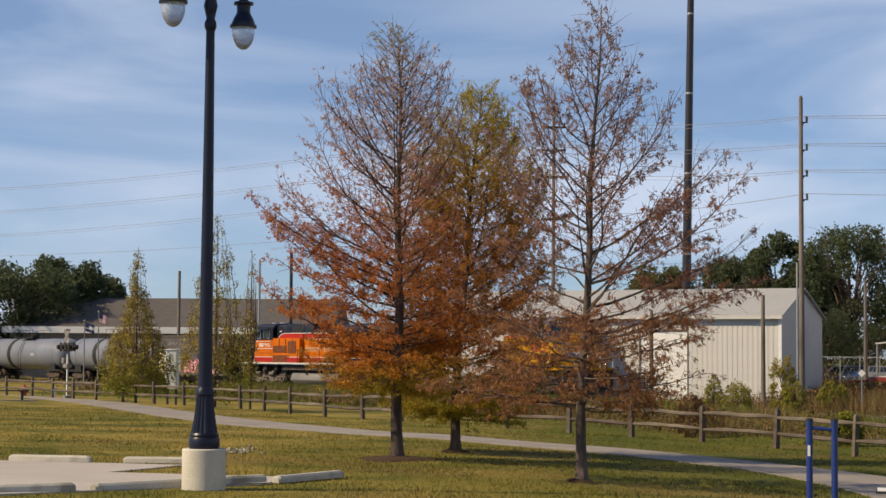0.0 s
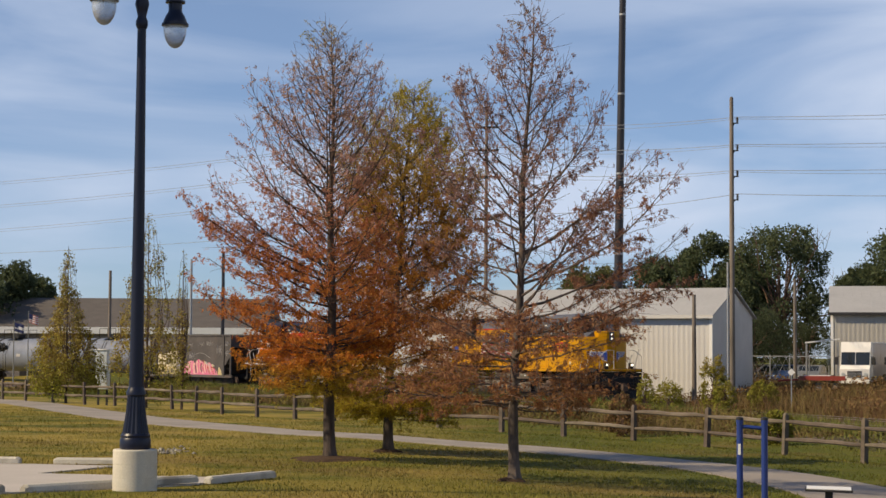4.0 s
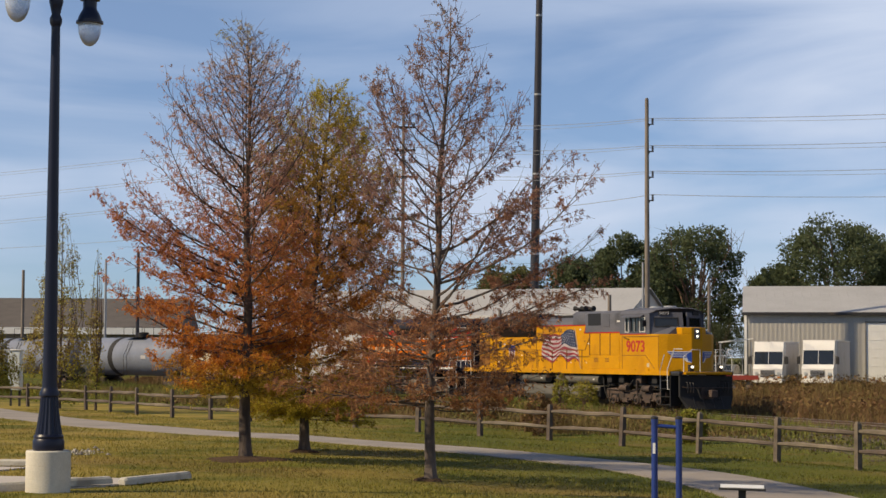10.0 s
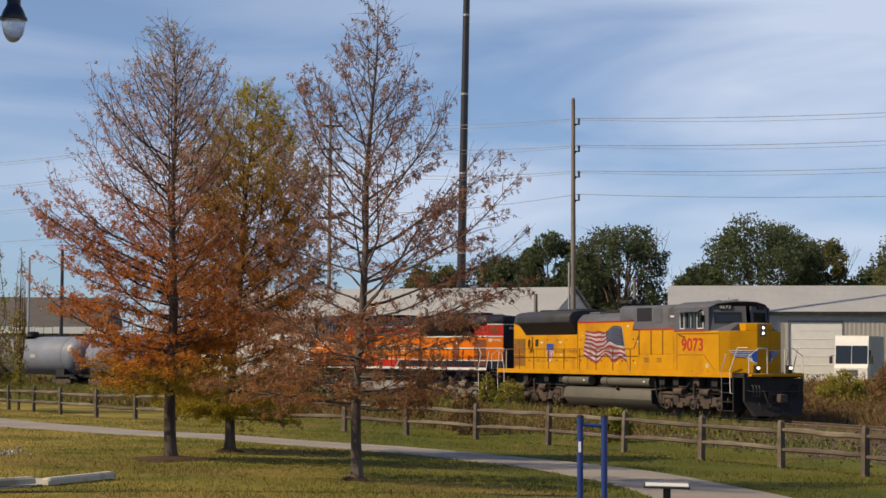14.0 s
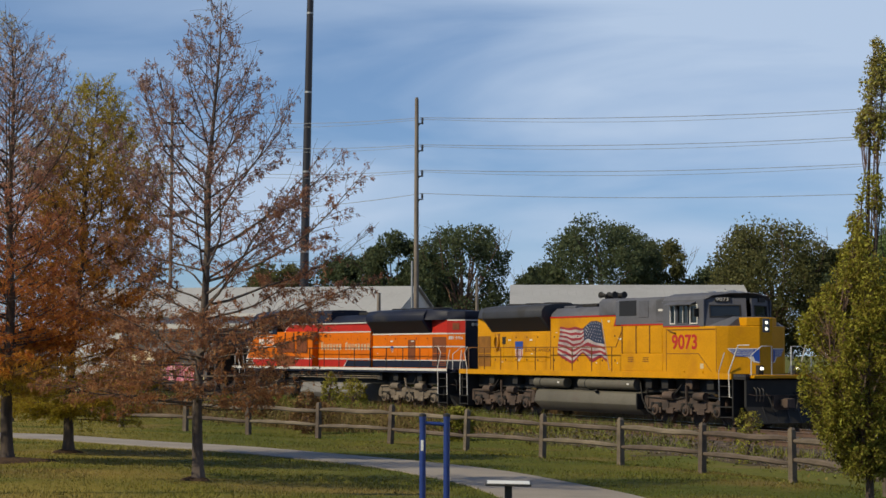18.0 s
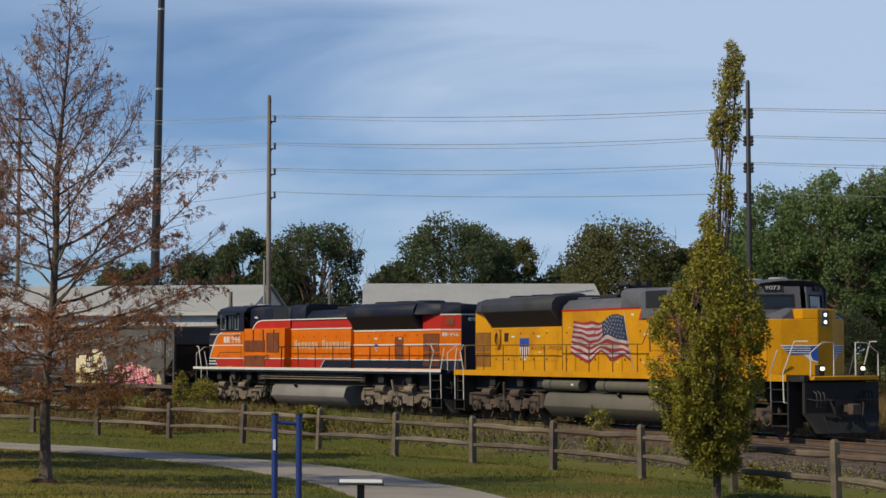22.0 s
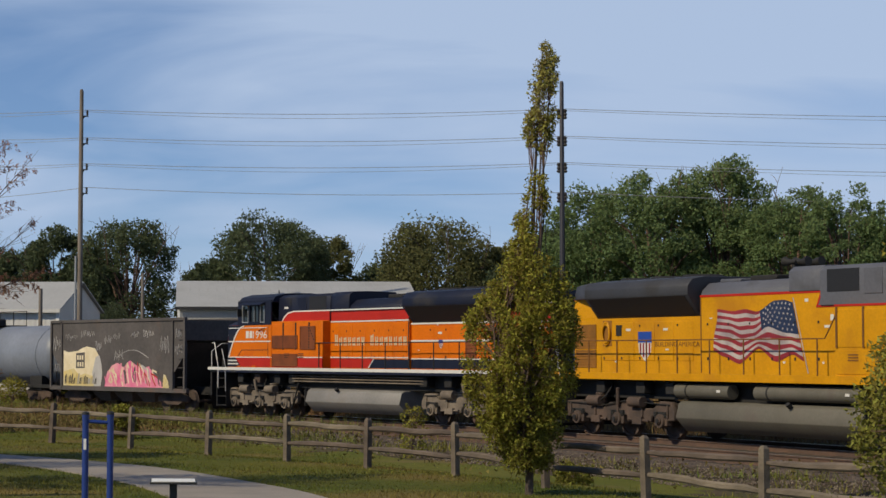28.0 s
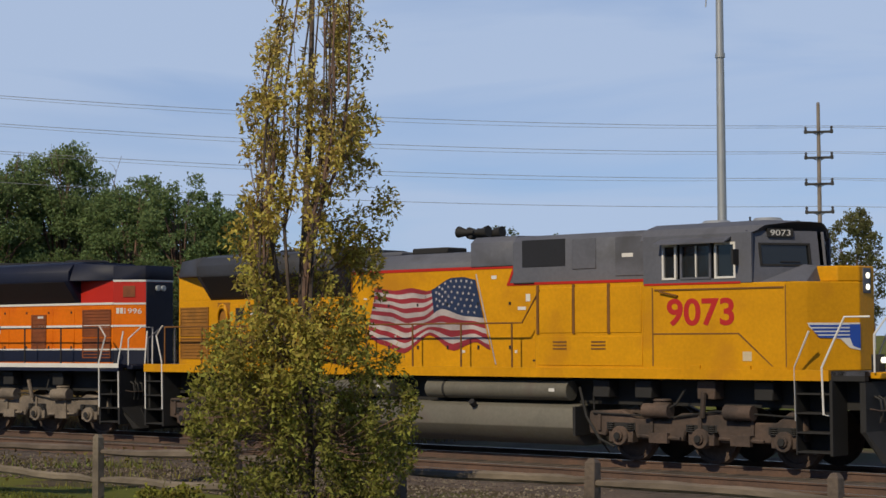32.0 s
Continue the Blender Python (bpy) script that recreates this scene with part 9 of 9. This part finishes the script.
def mulch_ring(x, y, r, seed):
    """A low mound of bark mulch with a ragged edge."""
    n, rings = 26, []
    for k, hgt in ((1.0, -0.03), (0.8, 0.035), (0.4, 0.07), (0.12, 0.09)):
        rings.append([(x + r * k * (1 + 0.16 * math.sin(3 * a + seed) + 0.10 * math.sin(7 * a + 2 * seed)) * math.cos(a), y + r * k * (1 + 0.16 * math.sin(3 * a + seed) + 0.1 * math.sin(7 * a + 2 * seed)) * math.sin(a)) for a in (math.tau * i / n for i in range(n))])
        rings[-1] = [(p, q, float(ground_z(p, q)) + hgt) for p, q in rings[-1]]
    tagged(part("mulch", Build().loft(rings), MULCH, smooth=60), "low ring of dark bark mulch round a tree's foot", "mulch", kind="structure")


mulch_ring(-0.83, 34.59, 0.85, 1)
mulch_ring(0.28, 38.8, 0.34, 2)
mulch_ring(2.31, 29.91, 0.26, 4)

# ---- grass and weeds ----
def strip(line_x, line_y, pts_x, pts_y, half):
    """Which points lie within half of a polyline."""
    near = np.zeros(len(pts_x), bool)
    for a, b in zip(range(len(line_x) - 1), range(1, len(line_x))):
        ax, ay, bx, by = line_x[a], line_y[a], line_x[b], line_y[b]
        d2 = (bx - ax) ** 2 + (by - ay) ** 2
        t = np.clip(((pts_x - ax) * (bx - ax) + (pts_y - ay) * (by - ay)) / d2, 0, 1)
        near |= np.hypot(pts_x - ax - t * (bx - ax), pts_y - ay - t * (by - ay)) < half
    return near


def inside(poly, x, y):
    c = np.zeros(len(x), bool)
    for (ax, ay), (bx, by) in zip(poly, poly[1:] + poly[:1]):
        hit = ((ay > y) != (by > y)) & (x < (bx - ax) * (y - ay) / (by - ay + 1e-9) + ax)
        c ^= hit
    return c


def blade_field(name, x, y, h, wide, lean, material, label, category, rng):
    n = len(x)
    base = np.stack([x, y, ground_z(x, y) - 0.01], 1)
    t = rng.random(n) * math.tau
    tip = base + np.stack([np.cos(t) * h * lean * rng.random(n), np.sin(t) * h * lean * rng.random(n), h], 1)
    w = np.stack([np.cos(t + 1.3), np.sin(t + 1.3), np.zeros(n)], 1) * wide[:, None]
    ob = blades(name, base, tip, w, material)
    return tagged(ob, label, category, kind="stuff")


def patchy(x, y, s, seed):
    return 0.5 + 0.25 * (np.sin(x * s + seed) * np.cos(y * s * 1.3 - seed) + np.sin(x * s * 2.3 + y * s * 1.7 + seed * 2))


def lawn_grass():
    rng = np.random.default_rng(9)
    n = 380000
    az, r = np.radians(rng.uniform(-16, 52, n)), 15 + 62 * rng.random(n) ** 1.6
    x, y = r * np.sin(az), r * np.cos(az)
    keep = (x < fence_x(y) + mown(y) + 0.6) & ~strip([p[0] for p in PATH_LINE], [p[1] for p in PATH_LINE], x, y, 1.22) & ~inside(LOT_EDGE, x, y)
    x, y, r = x[keep], y[keep], r[keep]
    p = patchy(x, y, 0.6, 1)
    h = rng.uniform(0.025, 0.060, len(x)) * (0.6 + 0.8 * p)
    blade_field("grass", x, y, h, 0.004 + 0.00022 * r, 0.9, GRASS, "short mown grass blades, green and straw-coloured", "grass", rng)


def weeds():
    rng = np.random.default_rng(10)
    # between the fence and the railway
    n = 240000
    s = rng.uniform(-150, 12, n)
    o = 6.3 + 40 * rng.random(n) ** 1.8
    x, y, _ = track(s, o)
    fx = x - fence_x(y) - mown(y)
    near = np.clip((s + 30) / 30, 0, 1)
    keep = (fx > -0.8) & (rng.random(n) < 0.35 + 0.65 * patchy(x, y, 0.35, 4) - near * np.where(patchy(x, y, 0.8, 2) < 0.6, 0.9, 0.35))
    x, y, o, near = x[keep], y[keep], o[keep], near[keep]
    h = (0.16 + 0.46 * rng.random(len(x)) ** 1.7) * (0.35 + 0.9 * patchy(x, y, 0.25, 7)) * np.clip(0.20 + (x - fence_x(y) - mown(y)) * 0.13, 0.20, 1.35) * (1 - 0.35 * near)
    blade_field("weeds", x, y, h, 0.006 + 0.00018 * np.hypot(x, y), 1.15, WEED, "tall olive and straw-coloured weeds along the railway", "weeds", rng)
    # russet grass behind and beside the track
    n = 290000
    s = rng.uniform(-120, 5, n)
    o = np.where(rng.random(n) < 0.74, -3.6 - 26 * rng.random(n), 6.4 + 8 * rng.random(n))
    x, y, _ = track(s, o)
    keep = (x - fence_x(y) > mown(y)) & (patchy(x, y, 0.2, 5) > np.where(o < 0, 0.15, 0.30)) & ((o < 0) | (s < -25))
    x, y, o = x[keep], y[keep], o[keep]
    h = (0.45 + 0.7 * rng.random(len(x))) * (0.5 + 0.8 * patchy(x, y, 0.3, 3)) * np.where(o < 0, np.where((o > -14), 1.05, 0.8), 0.50 + 0.35 * (patchy(x, y, 0.22, 9) > 0.55))
    blade_field("dry_grass", x, y, h * rng.uniform(0.6, 1.1, len(x)), 0.005 + 0.00009 * np.hypot(x, y), 1.0, WEED_RED, "tall russet dry grass beside the track", "grass", rng)
    # leafy weeds in loose mounds
    n = 260000
    s = rng.uniform(-120, 8, n)
    o = np.where(rng.random(n) < 0.45, -3.8 - 24 * rng.random(n), 5.9 + 22 * rng.random(n) ** 1.6)
    x, y, _ = track(s, o)
    mound = np.clip(patchy(x, y, 0.55, 12) * patchy(x, y, 0.21, 6) * 3.4 - 0.40, 0, 1)
    near = np.clip((s + 32) / 30, 0, 1)
    keep = (x - fence_x(y) > mown(y) * 0.9) & (rng.random(n) < mound * (1 - 0.7 * near) * np.where(o < 0, np.where(s > -30, 0.3, 1), np.where(s > -72, 0.40, 0.05)))
    x, y, o, mound, near = x[keep], y[keep], o[keep], mound[keep], near[keep]
    top = mound * np.where(o < 0, 0.95, 0.70) * (1 - 0.4 * near)
    for name, side, m, words in (("leafy_weeds", o > 0, WEED_LEAF, "leafy olive weeds in loose mounds by the fence"), ("russet_weeds", o < 0, RUSSET_LEAF, "russet-brown dry weeds in loose mounds behind the track")):
        k = int(side.sum())
        pos = np.stack([x[side], y[side], ground_z(x[side], y[side]) + top[side] * rng.random(k) ** 0.7], 1)
        v = rng.normal(size=(k, 3)) * 0.7 + np.array([0, 0, 0.25])
        v /= np.linalg.norm(v, axis=1, keepdims=True)
        w = np.cross(v, rand_dirs(rng, k))
        w /= np.linalg.norm(w, axis=1, keepdims=True) + 1e-6
        q = (0.020 + 0.00065 * np.hypot(x[side], y[side]))[:, None] * rng.uniform(0.6, 1.3, (k, 1))
        tagged(leaves(name, pos, v * q, w * q * 0.65, m), words, "weeds", kind="stuff")
    # grass that has grown over the disused near track
    n = 60000
    s = rng.uniform(-110, -16, n)
    o = rng.uniform(2.0, 6.6, n)
    x, y, _ = track(s, o)
    keep = rng.random(n) < np.clip((-16 - s) / 22, 0, 1) * (0.25 + 0.75 * (patchy(x, y, 0.5, 8) > 0.42))
    x, y, s = x[keep], y[keep], s[keep]
    h = ((0.14 + 0.34 * rng.random(len(x)) ** 1.5) * (0.5 + 0.8 * patchy(x, y, 0.4, 3)) + 0.10) * np.interp(s, [-60, -30], [1.5, 1.0])
    blade_field("track_grass", x, y, h, 0.006 + 0.00018 * np.hypot(x, y), 0.9, WEED, "olive grass grown over the near track", "grass", rng)
    # loose stones of the ballast shoulders
    n = 19000
    s = -48 + 66 * rng.random(n)
    o = 5.2 + 4.6 * rng.random(n) ** 1.3
    x, y, _ = track(s, o)
    keep = (x - fence_x(y) > 0.4)
    x, y, o = x[keep], y[keep], o[keep]
    m = len(x)
    z = np.maximum(ground_z(x, y), np.interp(o, [5.8, 6.95], [RAIL_Z - 0.19, -0.1])) + 0.01
    r = rng.uniform(0.02, 0.05, m)
    oct_ = np.array([(1, 0, 0), (0, 1, 0), (-1, 0, 0), (0, -1, 0), (0, 0, 0.8), (0, 0, -0.8)])
    v = (np.stack([x, y, z], 1)[:, None, :] + oct_[None] * (r[:, None, None] * rng.uniform(0.6, 1.2, (m, 6, 1)))).reshape(-1, 3)
    f = np.array([(0, 1, 4), (1, 2, 4), (2, 3, 4), (3, 0, 4), (1, 0, 5), (2, 1, 5), (3, 2, 5), (0, 3, 5)])
    faces = (f[None] + (np.arange(m) * 6)[:, None, None]).reshape(-1, 3)
    me = bpy.data.meshes.new("stones")
    me.from_pydata(v.tolist(), [], faces.tolist())
    me.materials.append(STONE)
    tagged(new("stones", me), "loose grey-brown ballast stones between fence and track", "stones", kind="stuff")


lawn_grass()
weeds()

motions()
